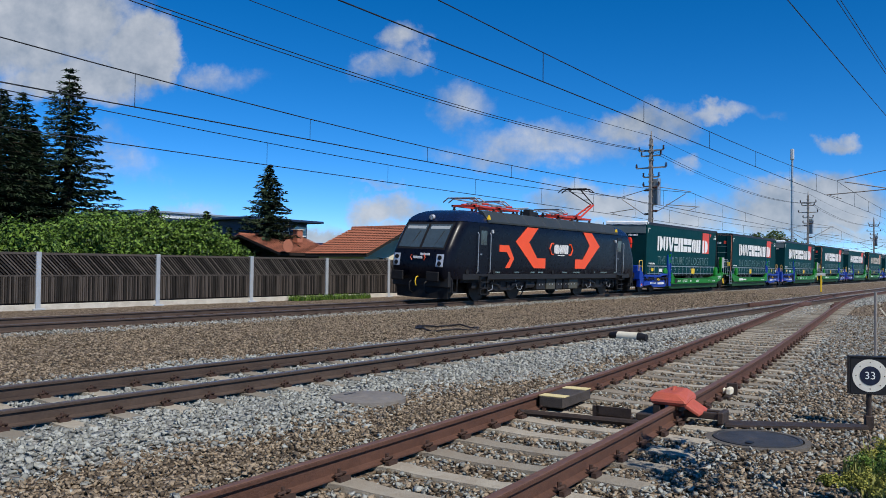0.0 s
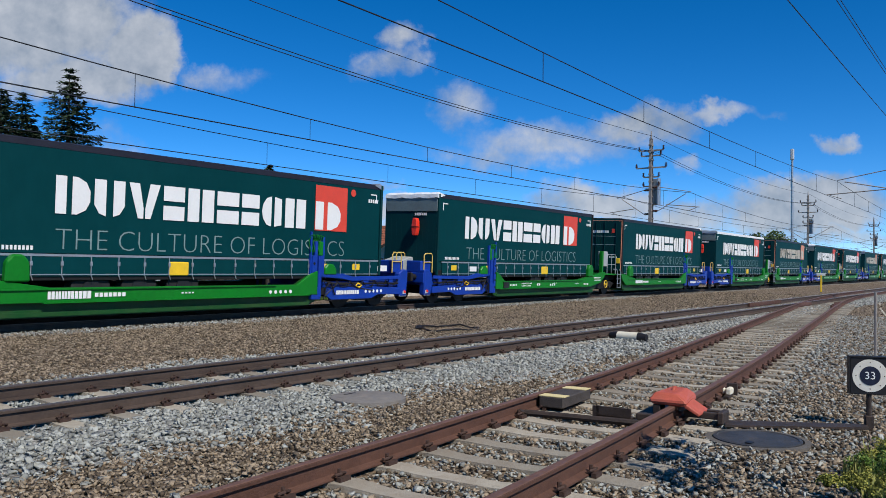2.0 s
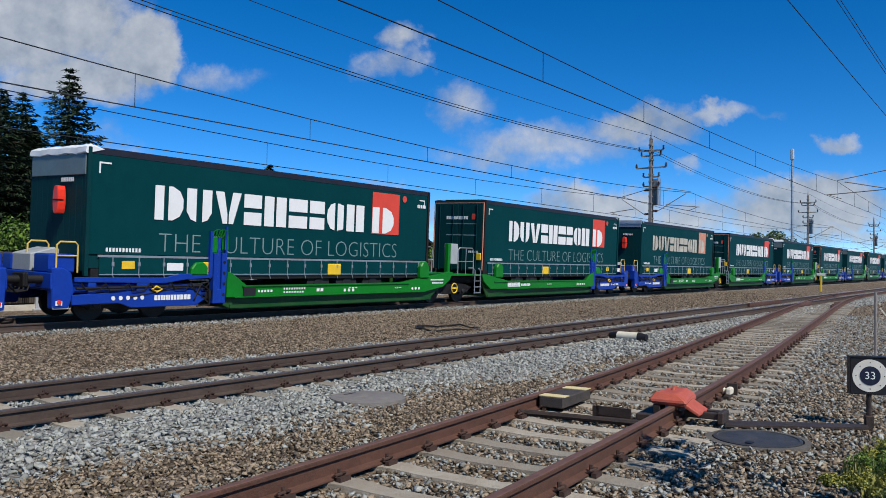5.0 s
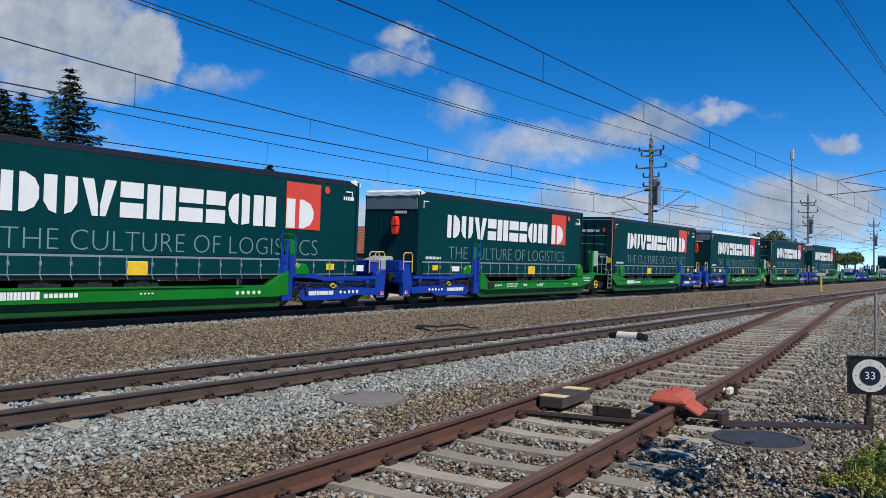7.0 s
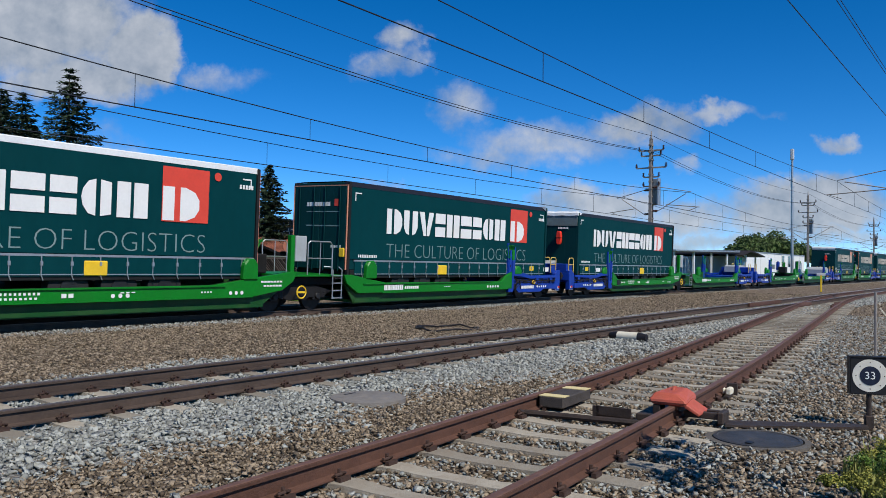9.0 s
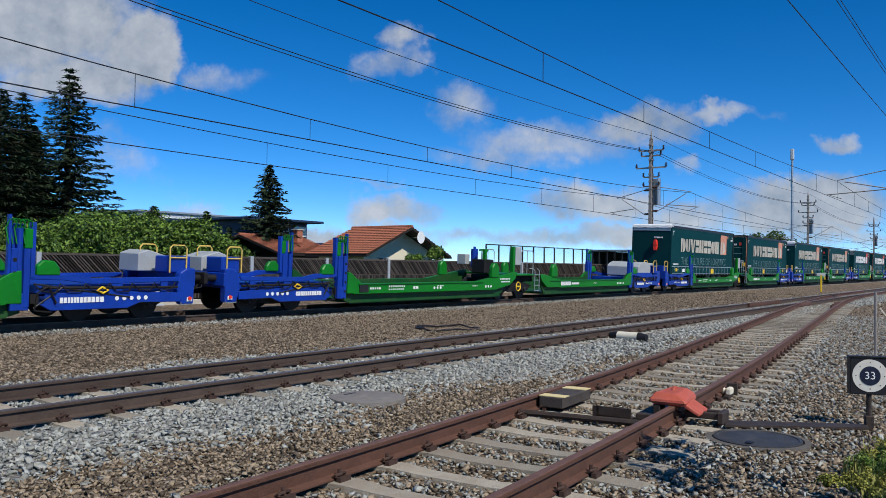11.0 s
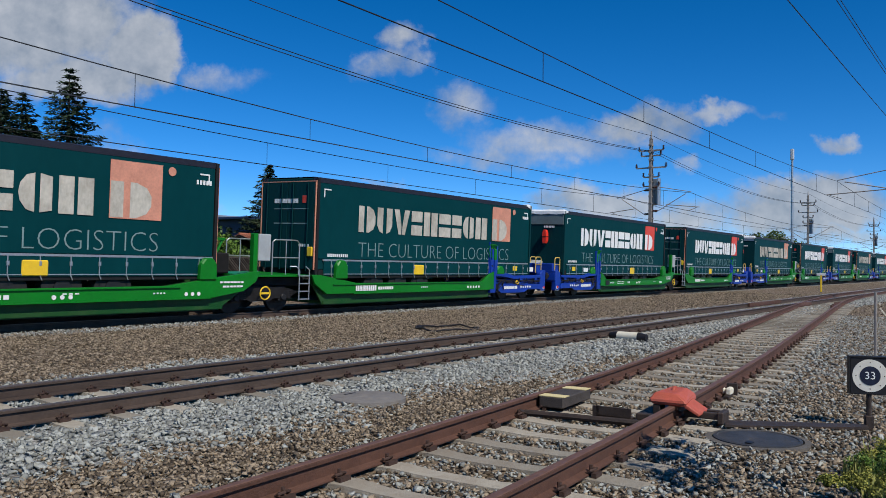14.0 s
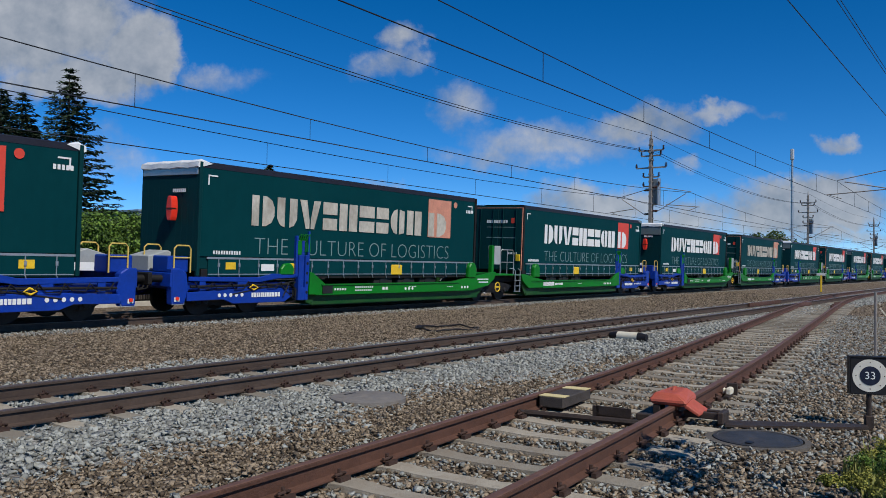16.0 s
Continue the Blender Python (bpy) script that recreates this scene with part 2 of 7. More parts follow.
# ---------------------------------------------------------------- mesh tools
class Geo:
    """Collects solid shapes into one mesh."""

    def __init__(self):
        self.v, self.f = [], []

    def add(self, verts, faces):
        o = len(self.v)
        self.v += [tuple(q) for q in verts]
        self.f += [tuple(o + i for i in q) for q in faces]
        return self

    def loft(self, rings, caps=True, closed=True):
        n, fs = len(rings[0]), []
        for r in range(len(rings) - 1):
            for i in range(n if closed else n - 1):
                j = (i + 1) % n
                fs.append((r * n + i, r * n + j, (r + 1) * n + j, (r + 1) * n + i))
        if caps:
            fs += [tuple(reversed(range(n))), tuple(range((len(rings) - 1) * n, len(rings) * n))]
        return self.add([q for r in rings for q in r], fs)

    def box(self, x0, x1, y0, y1, z0, z1):
        return self.loft([[(x0, y0, z0), (x1, y0, z0), (x1, y1, z0), (x0, y1, z0)], [(x0, y0, z1), (x1, y0, z1), (x1, y1, z1), (x0, y1, z1)]])

    def slab_y(self, prof, y0, y1):
        """A profile of (x, z), counter-clockwise seen from -y, made solid from y0 to y1."""
        return self.loft([[(x, y1, z) for x, z in reversed(prof)], [(x, y0, z) for x, z in reversed(prof)]])

    def slab_x(self, prof, x0, x1):
        return self.loft([[(x0, y, z) for y, z in prof], [(x1, y, z) for y, z in prof]])

    def rod(self, p, q, r, n=8, r2=None):
        p, q = Vector(p), Vector(q)
        d = (q - p).normalized()
        a = d.orthogonal().normalized()
        b = d.cross(a)
        ring = lambda c, s: [c + (a * math.cos(t) + b * math.sin(t)) * s for t in [2 * math.pi * i / n for i in range(n)]]
        return self.loft([ring(p, r), ring(q, r if r2 is None else r2)])

    def tube(self, pts, r, n=6):
        """One bent tube along the points."""
        pts = [Vector(p) for p in pts]
        rings, a = [], None
        for k, p in enumerate(pts):
            d = (pts[min(k + 1, len(pts) - 1)] - pts[max(k - 1, 0)]).normalized()
            a = d.orthogonal().normalized() if a is None else (a - d * a.dot(d)).normalized()
            b = d.cross(a)
            rings.append([p + (a * math.cos(t) + b * math.sin(t)) * r for t in [2 * math.pi * i / n for i in range(n)]])
        return self.loft(rings)

    def mesh(self, name, bevel=0.0, smooth=False):
        me = bpy.data.meshes.new(name)
        me.from_pydata(self.v, [], self.f)
        bm = bmesh.new()
        bm.from_mesh(me)
        bmesh.ops.recalc_face_normals(bm, faces=bm.faces)
        if bevel:
            edges = [e for e in bm.edges if len(e.link_faces) == 2 and e.calc_face_angle(0) > 0.6]
            bmesh.ops.bevel(bm, geom=edges, offset=bevel, segments=1, affect="EDGES", clamp_overlap=True)
        bm.to_mesh(me)
        bm.free()
        if smooth:
            for p in me.polygons:
                p.use_smooth = True
            me.set_sharp_from_angle(angle=radians(35))
        return me


def part(name, geo, material, parent=None, label="", bevel=0.0, smooth=False, at=None):
    me = geo if isinstance(geo, bpy.types.Mesh) else geo.mesh(name, bevel, smooth)
    if not me.materials:
        me.materials.append(material)
    ob = new(name, me)
    if parent:
        ob.parent = parent
    if at is not None:
        ob.matrix_basis = at
    if label:
        tagged(ob, label)
    return ob


def thing(name, label, category, group="", kind="", at=None):
    ob = new(name)
    ob.empty_display_size = 0.2
    if at is not None:
        ob.matrix_basis = at
    return tagged(ob, label, category, group, kind)


def raw_mesh(name, verts, faces, material, smooth=False):
    """A mesh from numpy arrays; every face has the same number of corners."""
    verts, faces = np.asarray(verts, np.float32), np.asarray(faces, np.int32)
    me = bpy.data.meshes.new(name)
    k = faces.shape[1]
    me.vertices.add(len(verts))
    me.vertices.foreach_set("co", verts.ravel())
    me.loops.add(faces.size)
    me.loops.foreach_set("vertex_index", faces.ravel())
    me.polygons.add(len(faces))
    me.polygons.foreach_set("loop_start", np.arange(0, faces.size, k, dtype=np.int32))
    me.update(calc_edges=True)
    me.validate()
    me.materials.append(material)
    if smooth:
        me.polygons.foreach_set("use_smooth", np.ones(len(faces), bool))
    return me


# ---------------------------------------------------------------- plan of the tracks
GAUGE = 1.507
MID_Y = 7.878                      # near rail of the middle track
MAIN_Y, MAIN_Z, CANT = 18.70, -0.02, radians(1.78)   # near rail of the main line, which is canted
SIDING = [(-14, 2.28), (-6, 2.36), (0, 2.47), (4.4, 2.67), (9.7, 3.06), (13.4, 3.42), (18.1, 3.97), (27, 5.05), (36, 6.13), (44, 7.0), (52, 7.57), (60, 7.83), (66, 7.875)]


def smooth_path(keys, step):
    xs, ys = np.array([k[0] for k in keys], float), np.array([k[1] for k in keys], float)
    sl = np.gradient(ys, xs)
    out = []
    for x in np.arange(xs[0], xs[-1] + 1e-6, step):
        i = min(len(xs) - 2, max(0, np.searchsorted(xs, x) - 1))
        h = xs[i + 1] - xs[i]
        t = (x - xs[i]) / h
        y = (2 * t**3 - 3 * t**2 + 1) * ys[i] + (t**3 - 2 * t**2 + t) * h * sl[i] + (-2 * t**3 + 3 * t**2) * ys[i + 1] + (t**3 - t**2) * h * sl[i + 1]
        out.append((x, y))
    return out


SIDING_PATH = smooth_path(SIDING, 0.5)
_sx, _sy = np.array([p[0] for p in SIDING_PATH]), np.array([p[1] for p in SIDING_PATH])


def siding_y(x):
    return np.interp(x, _sx, _sy)


# ---------------------------------------------------------------- ground
def ground_height(x, y):
    z = np.full(np.broadcast(x, y).shape, -0.215)
    z = z - 0.07 * np.exp(-((y - 13.6) / 2.6) ** 2) + 0.02 * np.exp(-((y - 19.4) / 1.6) ** 2)
    z = z - 0.03 * np.exp(-((y - 5.9) / 0.6) ** 2)
    d = y - siding_y(x) - GAUGE / 2
    z = z - 0.008 * np.exp(-(d / 1.0) ** 4) * (x < 60)
    return z - 0.04 * np.clip((1.9 - y) / 2, 0, 1)


def ground_material():
    m = bpy.data.materials.new("ballast_ground")
    m.use_nodes = True
    nt = m.node_tree
    N, link = nt.nodes.new, nt.links.new
    b = nt.nodes["Principled BSDF"]
    b.inputs["Roughness"].default_value = 0.95
    b.inputs["Specular IOR Level"].default_value = 0.2
    tc = N("ShaderNodeTexCoord")
    pos = tc.outputs["Object"]
    sep = N("ShaderNodeSeparateXYZ")
    link(pos, sep.inputs[0])

    def noise_fac(scale, detail=6, rough=0.6):
        n = N("ShaderNodeTexNoise")
        n.inputs["Scale"].default_value, n.inputs["Detail"].default_value, n.inputs["Roughness"].default_value = scale, detail, rough
        link(pos, n.inputs["Vector"])
        return n.outputs["Fac"]

    def math_(op, a, bb, c=None):
        n = N("ShaderNodeMath")
        n.operation = op
        for k, q in enumerate((a, bb, c)):
            if q is None:
                continue
            if isinstance(q, (int, float)):
                n.inputs[k].default_value = q
            else:
                link(q, n.inputs[k])
        return n.outputs[0]

    def ramp(fac, stops):
        r = N("ShaderNodeValToRGB")
        e = r.color_ramp.elements
        e[0].position, e[0].color = stops[0][0], (*stops[0][1], 1)
        e[1].position, e[1].color = stops[-1][0], (*stops[-1][1], 1)
        for p, c in stops[1:-1]:
            e.new(p).color = (*c, 1)
        link(fac, r.inputs[0])
        return r.outputs[0]

    def mix(f, a, c):
        n = N("ShaderNodeMix")
        n.data_type = "RGBA"
        link(f, n.inputs[0])
        for s, q in ((6, a), (7, c)):
            if isinstance(q, tuple):
                n.inputs[s].default_value = (*q, 1)
            else:
                link(q, n.inputs[s])
        return n.outputs[2]

    cell = N("ShaderNodeTexVoronoi")
    cell.inputs["Scale"].default_value = 20
    link(pos, cell.inputs["Vector"])
    cs = N("ShaderNodeSeparateColor")
    link(cell.outputs["Color"], cs.inputs[0])
    tint = cs.outputs[0]
    brown = ramp(tint, [(0, (0.05, 0.036, 0.024)), (0.5, (0.15, 0.108, 0.07)), (0.85, (0.25, 0.195, 0.135)), (1, (0.38, 0.32, 0.25))])
    grey = ramp(tint, [(0, (0.12, 0.125, 0.12)), (0.5, (0.26, 0.27, 0.265)), (1, (0.46, 0.47, 0.46))])
    grass = ramp(noise_fac(3), [(0.3, (0.03, 0.06, 0.012)), (0.7, (0.09, 0.12, 0.03))])
    # fresh grey stone lies along the middle track, and in a strip beside the main line
    wob = math_("MULTIPLY_ADD", noise_fac(0.9), 1.3, -0.65)
    yy = math_("ADD", sep.outputs[1], wob)
    near = math_("MULTIPLY", math_("GREATER_THAN", yy, 6.05), math_("LESS_THAN", yy, 11.3))
    strip = math_("MULTIPLY", math_("GREATER_THAN", yy, 17.6), math_("LESS_THAN", yy, 18.4))
    col = mix(math_("MULTIPLY", math_("ADD", near, math_("MULTIPLY", strip, 0.5)), 0.85), brown, grey)
    dusk = noise_fac(0.35, 5)
    col = mix(math_("MULTIPLY", math_("SUBTRACT", dusk, 0.4), 0.8), col, (0.145, 0.105, 0.07))
    # brake dust plus painted train shade darkens the bed of the main line
    dust_shade = math_("MULTIPLY", math_("GREATER_THAN", math_("ADD", sep.outputs[1], math_("MULTIPLY", wob, 0.35)), 18.35), math_("LESS_THAN", sep.outputs[1], 21.2))
    col = mix(math_("MULTIPLY", dust_shade, 0.9), col, (0.024, 0.019, 0.016))
    far = N("ShaderNodeMapRange")
    link(sep.outputs[1], far.inputs[0])
    far.inputs[1].default_value, far.inputs[2].default_value = 27.2, 28.5
    col = mix(far.outputs[0], col, grass)
    gap = N("ShaderNodeMapRange")
    link(cell.outputs["Distance"], gap.inputs[0])
    gap.inputs[1].default_value, gap.inputs[2].default_value = 0.1, 0.75
    gap.inputs[3].default_value, gap.inputs[4].default_value = 1.0, 0.0
    link(col, b.inputs["Base Color"])
    bp = N("ShaderNodeBump")
    bp.inputs["Strength"].default_value, bp.inputs["Distance"].default_value = 0.9, 0.03
    link(math_("ADD", gap.outputs[0], math_("MULTIPLY", noise_fac(60, 3), 0.4)), bp.inputs["Height"])
    link(bp.outputs[0], b.inputs["Normal"])
    return m


def make_ground():
    xs = np.concatenate([[-900, -300, -100, -40], np.arange(-20, 45, 0.5), np.arange(45, 110, 3), [120, 150, 200, 300, 500, 900, 1700, 3400]])
    ys = np.concatenate([[-900, -300, -100, -40, -20, -10, -5], np.arange(-2, 30, 0.25), [32, 36, 42, 50, 70, 110, 200, 400, 900, 1700, 3400]])
    X, Y = np.meshgrid(xs, ys, indexing="ij")
    rng = np.random.default_rng(3)
    Z = ground_height(X, Y) + rng.normal(0, 0.008, X.shape) * ((X < 60) & (Y < 28) & (Y > -5))
    V = np.stack([X, Y, Z], -1).reshape(-1, 3)
    i, j = np.meshgrid(np.arange(len(xs) - 1), np.arange(len(ys) - 1), indexing="ij")
    a = (i * len(ys) + j).ravel()
    F = np.stack([a, a + len(ys), a + len(ys) + 1, a + 1], 1)
    ob = new("ground", raw_mesh("ground", V, F, ground_material(), True))
    tagged(ob, "gravel ballast ground of brown and grey stone between railway tracks", "ground", kind="structure")


make_ground()

CUBE = np.array([(x, y, z) for x in (-1, 1) for y in (-1, 1) for z in (-1, 1)], float)
CUBE_F = np.array([(0, 1, 3, 2), (4, 6, 7, 5), (0, 4, 5, 1), (2, 3, 7, 6), (0, 2, 6, 4), (1, 5, 7, 3)])


def stones(name, label, material, areas, keep, seed):
    """Loose angular stones over areas of (x0, x1, y0, y1, number per square metre, least and largest half size)."""
    rng = np.random.default_rng(seed)
    VV, FF, n0 = [], [], 0
    for x0, x1, y0, y1, dens, s0, s1 in areas:
        n = int((x1 - x0) * (y1 - y0) * dens)
        x, y = rng.uniform(x0, x1, n), rng.uniform(y0, y1, n)
        ok = keep(x, y, rng)
        x, y = x[ok], y[ok]
        n = len(x)
        size = rng.uniform(s0, s1, (n, 1, 1)) * rng.uniform(0.5, 1.5, (n, 1, 3)) * np.array([1.25, 1, 0.58])
        P = CUBE[None] * rng.uniform(0.2, 1.0, (n, 8, 3)) * size
        a, t = rng.uniform(0, 6.28, n), rng.uniform(-0.9, 0.9, n)
        ca, sa, ct, st = np.cos(a)[:, None], np.sin(a)[:, None], np.cos(t)[:, None], np.sin(t)[:, None]
        px, py, pz = P[..., 0], P[..., 1], P[..., 2]
        px, pz = px * ct - pz * st, px * st + pz * ct
        px, py = px * ca - py * sa, px * sa + py * ca
        zz = ground_height(x, y) + rng.uniform(-0.008, 0.026, n)
        P = np.stack([px + x[:, None], py + y[:, None], pz + zz[:, None]], -1)
        VV.append(P.reshape(-1, 3))
        FF.append((CUBE_F[None] + (np.arange(n) * 8)[:, None, None]).reshape(-1, 4) + n0)
        n0 += n * 8
    ob = new(name, raw_mesh(name, np.concatenate(VV), np.concatenate(FF), material))
    return tagged(ob, label, "ballast", kind="stuff")


def clear_of_track(x, y):
    """Off the rails, and not on the sleepers of the siding."""
    sy = siding_y(x)
    d = y - sy
    rails = (np.abs(d) > 0.085) & (np.abs(d - GAUGE) > 0.085)
    slope = (siding_y(x + 0.3) - siding_y(x - 0.3)) / 0.6
    on_sleeper = (np.abs((x + slope * d) % 0.6 - 0.3) < 0.116) & (d > -0.5) & (d < 2.05)
    dm = y - MID_Y
    mid = (np.abs(dm) > 0.1) & (np.abs(dm - GAUGE) > 0.1)
    mid &= ~((np.abs((x - 3.72 + 0.3) % 0.6 - 0.3) < 0.13) & (dm > -0.38) & (dm < 1.88) & (np.abs(dm - 0.75) > 0.2))
    dt = y - MAIN_Y
    main = (np.abs(dt) > 0.1) & (np.abs(dt - GAUGE) > 0.1)
    lids = ((x - 7.98) ** 2 + (y - 2.04) ** 2 > 0.47 ** 2) & ((x - 7.42) ** 2 + (y - 6.46) ** 2 > 0.45 ** 2)
    return rails & ~(on_sleeper & (x < 45)) & mid & main & lids


def is_grey(x, y, rng):
    e = rng.normal(0, 0.35, len(x)) + 0.25 * np.sin(x * 1.3) + 0.2 * np.sin(x * 0.47 + 1)
    d = y - siding_y(x)
    mixed = (np.abs(d - GAUGE / 2) < 1.45) & (rng.random(len(x)) < 0.45)
    mixed |= (d < -0.5) & (rng.random(len(x)) < np.where(x > 13 + 1.5 * e, 0.6, 0.35))
    edge = (y + 0.4 * e > 17.55) & (y < 18.45) & (rng.random(len(x)) < 0.7)
    return ((y + e > 6.05) & (y + e < 10.9)) | mixed | edge


stones("fresh_ballast_stones", "pale grey angular crushed stone along a track", M["stone_grey"],
       [(2, 13, 5.2, 10.2, 560, 0.016, 0.036), (13, 34, 5.6, 11.2, 170, 0.024, 0.042), (5, 13, 10.2, 11.6, 260, 0.02, 0.038), (1.5, 12, 0.6, 5.2, 760, 0.010, 0.026), (12, 32, 1.0, 5.6, 230, 0.016, 0.032), (7, 45, 17.2, 18.45, 190, 0.016, 0.034), (34, 60, 6, 11, 40, 0.035, 0.055)],
       lambda x, y, rng: clear_of_track(x, y) & is_grey(x, y, rng), 11)
stones("old_ballast_stones", "brown and buff weathered ballast stones", M["stone_brown"],
       [(1.5, 12, 0.6, 6.8, 820, 0.010, 0.027), (12, 32, 1.0, 7.0, 240, 0.016, 0.032), (5, 24, 10.4, 18.5, 260, 0.012, 0.030), (24, 60, 10.4, 18.6, 60, 0.02, 0.036), (32, 60, 1, 6, 35, 0.03, 0.05)],
       lambda x, y, rng: clear_of_track(x, y) & ~is_grey(x, y, rng), 12)


# ---------------------------------------------------------------- tracks
RAIL_SIDE = [(-0.0625, -0.172), (0.0625, -0.172), (0.0625, -0.160), (0.012, -0.140), (0.009, -0.045), (0.034, -0.036), (0.0355, -0.006)]
RAIL_RING = [(-y, z) for y, z in reversed(RAIL_SIDE[1:])] + RAIL_SIDE[1:]


def rail(path, track, top, z=0.0, side=None):
    """A rail along (x, y) points; the head is a strip of its own just above the body."""
    rings, head = [], []
    for k, (x, y) in enumerate(path):
        a, b = path[max(0, k - 1)], path[min(len(path) - 1, k + 1)]
        d = Vector((b[0] - a[0], b[1] - a[1])).normalized()
        place = lambda o, h: (x - d.y * o, y + d.x * o, z + h)
        rings.append([place(o, h) for o, h in RAIL_RING])
        head.append([place(o, h) for o, h in ((-0.0355, -0.012), (0.0355, -0.012), (0.0345, -0.003), (0.026, 0.0), (-0.026, 0.0), (-0.0345, -0.003))])
    r = part("rail", Geo().loft(rings), side or M["rail_side"], track, smooth=True)
    part("rail_head", Geo().loft(head), top, r, smooth=False)
    return r


def sleeper_mesh(material):
    g = Geo()
    ring = lambda y, w, h: [(-w, y, -0.40), (w, y, -0.40), (w * 0.78, y, h), (-w * 0.78, y, h)]
    c = GAUGE / 2
    g.loft([ring(c - 1.3, 0.13, -0.21), ring(c - 1.22, 0.14, -0.19), ring(c - 0.55, 0.14, -0.176), ring(c - 0.3, 0.12, -0.192),
            ring(c + 0.3, 0.12, -0.192), ring(c + 0.55, 0.14, -0.176), ring(c + 1.22, 0.14, -0.19), ring(c + 1.3, 0.13, -0.21)])
    me = g.mesh("sleeper")
    me.materials.append(material)
    return me


def clip_mesh():
    g = Geo()
    g.tube([(-0.05, 0.0, -0.165), (-0.055, 0.05, -0.13), (-0.02, 0.075, -0.12), (0.0, 0.03, -0.125), (0.02, 0.075, -0.12), (0.055, 0.05, -0.13), (0.05, 0.0, -0.165)], 0.011, 5)
    g.rod((0, 0.035, -0.18), (0, 0.035, -0.095), 0.016, 6)
    g.box(-0.06, 0.06, 0.06, 0.10, -0.18, -0.145)
    me = g.mesh("rail_clip")
    me.materials.append(M["clip"])
    return me


# main line sleepers: brake dust and painted-in shade share this dark colour
M["dusty_shaded_concrete"] = mat("dusty_shaded_sleeper", (0.055, 0.045, 0.038), 0.9, 0, 0.3, 4, 0.4, 90, per="object")
SLEEPER, DUSTY_SHADED_SLEEPER, CLIP = sleeper_mesh(M["concrete"]), sleeper_mesh(M["dusty_shaded_concrete"]), clip_mesh()


def lay_sleepers(track, poses, clips, mesh=SLEEPER):
    for k, m in enumerate(poses):
        s = part("sleeper", mesh, None, track, at=m)
        if k in clips:
            for y in (0, GAUGE):
                for side in (1, -1):
                    part("rail_clip", CLIP, None, s, at=pose(0, y + side * 0.03, 0, 0, 0, 0 if side > 0 else 180))


middle = thing("middle_track", "railway track with worn brown rails on concrete sleepers", "railway track", kind="structure")
for o in (0, GAUGE):
    rail([(x, MID_Y + o) for x in np.concatenate([np.arange(-12, 80, 4.0), np.arange(80, 700, 40.0)])], middle, M["rail_top"], side=M["rail_side_dark"])
lay_sleepers(middle, [pose(3.72 + 0.6 * i, MID_Y, 0) for i in range(-8, 110)], range(4, 44))

siding = thing("siding_track", "rusty curved siding joining the next track by a turnout", "railway track", kind="structure")
for o in (0, GAUGE):
    pts = []
    for k, (x, y) in enumerate(SIDING_PATH[::2]):
        sl = (siding_y(x + 0.3) - siding_y(x - 0.3)) / 0.6
        pts.append((x - sl * o, y + o))
    rail(pts, siding, M["rail_top_rust"], z=-0.003)
poses = []
for i in range(-14, 72):
    x = 0.3 + 0.6 * i
    poses.append(pose(x, float(siding_y(x)), -0.003, 0, 0, math.degrees(math.atan((siding_y(x + 0.3) - siding_y(x - 0.3)) / 0.6))))
lay_sleepers(siding, poses, range(14, 50))

mainline = thing("main_line_track", "canted main line track with dark rails on sleepers", "railway track", kind="structure", at=pose(0, MAIN_Y, MAIN_Z, math.degrees(CANT)))
for o in (0, GAUGE):
    rail([(x, o) for x in (-40, 0, 40, 80, 160, 320, 700)], mainline, M["rail_top"], side=M["rail_side_dark"])
lay_sleepers(mainline, [pose(2 + 0.6 * i, 0, 0) for i in range(6, 90)], range(12, 34), DUSTY_SHADED_SLEEPER)


# ---------------------------------------------------------------- the train
# Each vehicle's own frame: x backwards along the train, y away from the viewer, z up from the rail heads, y = 0 on the centre line.
HALF = GAUGE / 2
SPEED = 27.79
PITCH = 34.42


def on_main(s):
    """The pose of a vehicle whose origin is s metres along the main line."""
    return pose(10 + s, MAIN_Y + HALF * math.cos(CANT), MAIN_Z + HALF * math.sin(CANT), math.degrees(CANT))


def disc(x, y0, y1, r, z, n=20):
    return Geo().rod((x, y0, z), (x, y1, z), r, n)


def wheelset(parent, x, r, frame_y=0.98):
    for side in (-1, 1):
        y = side * 0.75
        w = part("wheel", disc(x, y - 0.065, y + 0.065, r, r), M["wheel"], parent, smooth=True)
        if side < 0:
            part("rim", disc(x, y - 0.069, y + 0.069, r * 0.985, r, 20).rod((x, y + side * 0.066, r), (x, y + side * 0.10, r), 0.13, 12), M["wheel"], w)
        g = Geo().box(x - 0.16, x + 0.16, side * frame_y - 0.09, side * frame_y + 0.09, r - 0.13, r + 0.16)
        g.rod((x, side * (frame_y + 0.08), r), (x, side * (frame_y + 0.16), r), 0.1, 10)
        part("axle_box", g, M["frame_grey"], parent, bevel=0.02)
    part("axle", disc(x, -0.7, 0.7, 0.085, r, 10), M["wheel"], parent)


def rail_loop(g, pts, r=0.022):
    g.tube(pts, r, 6)
    return g


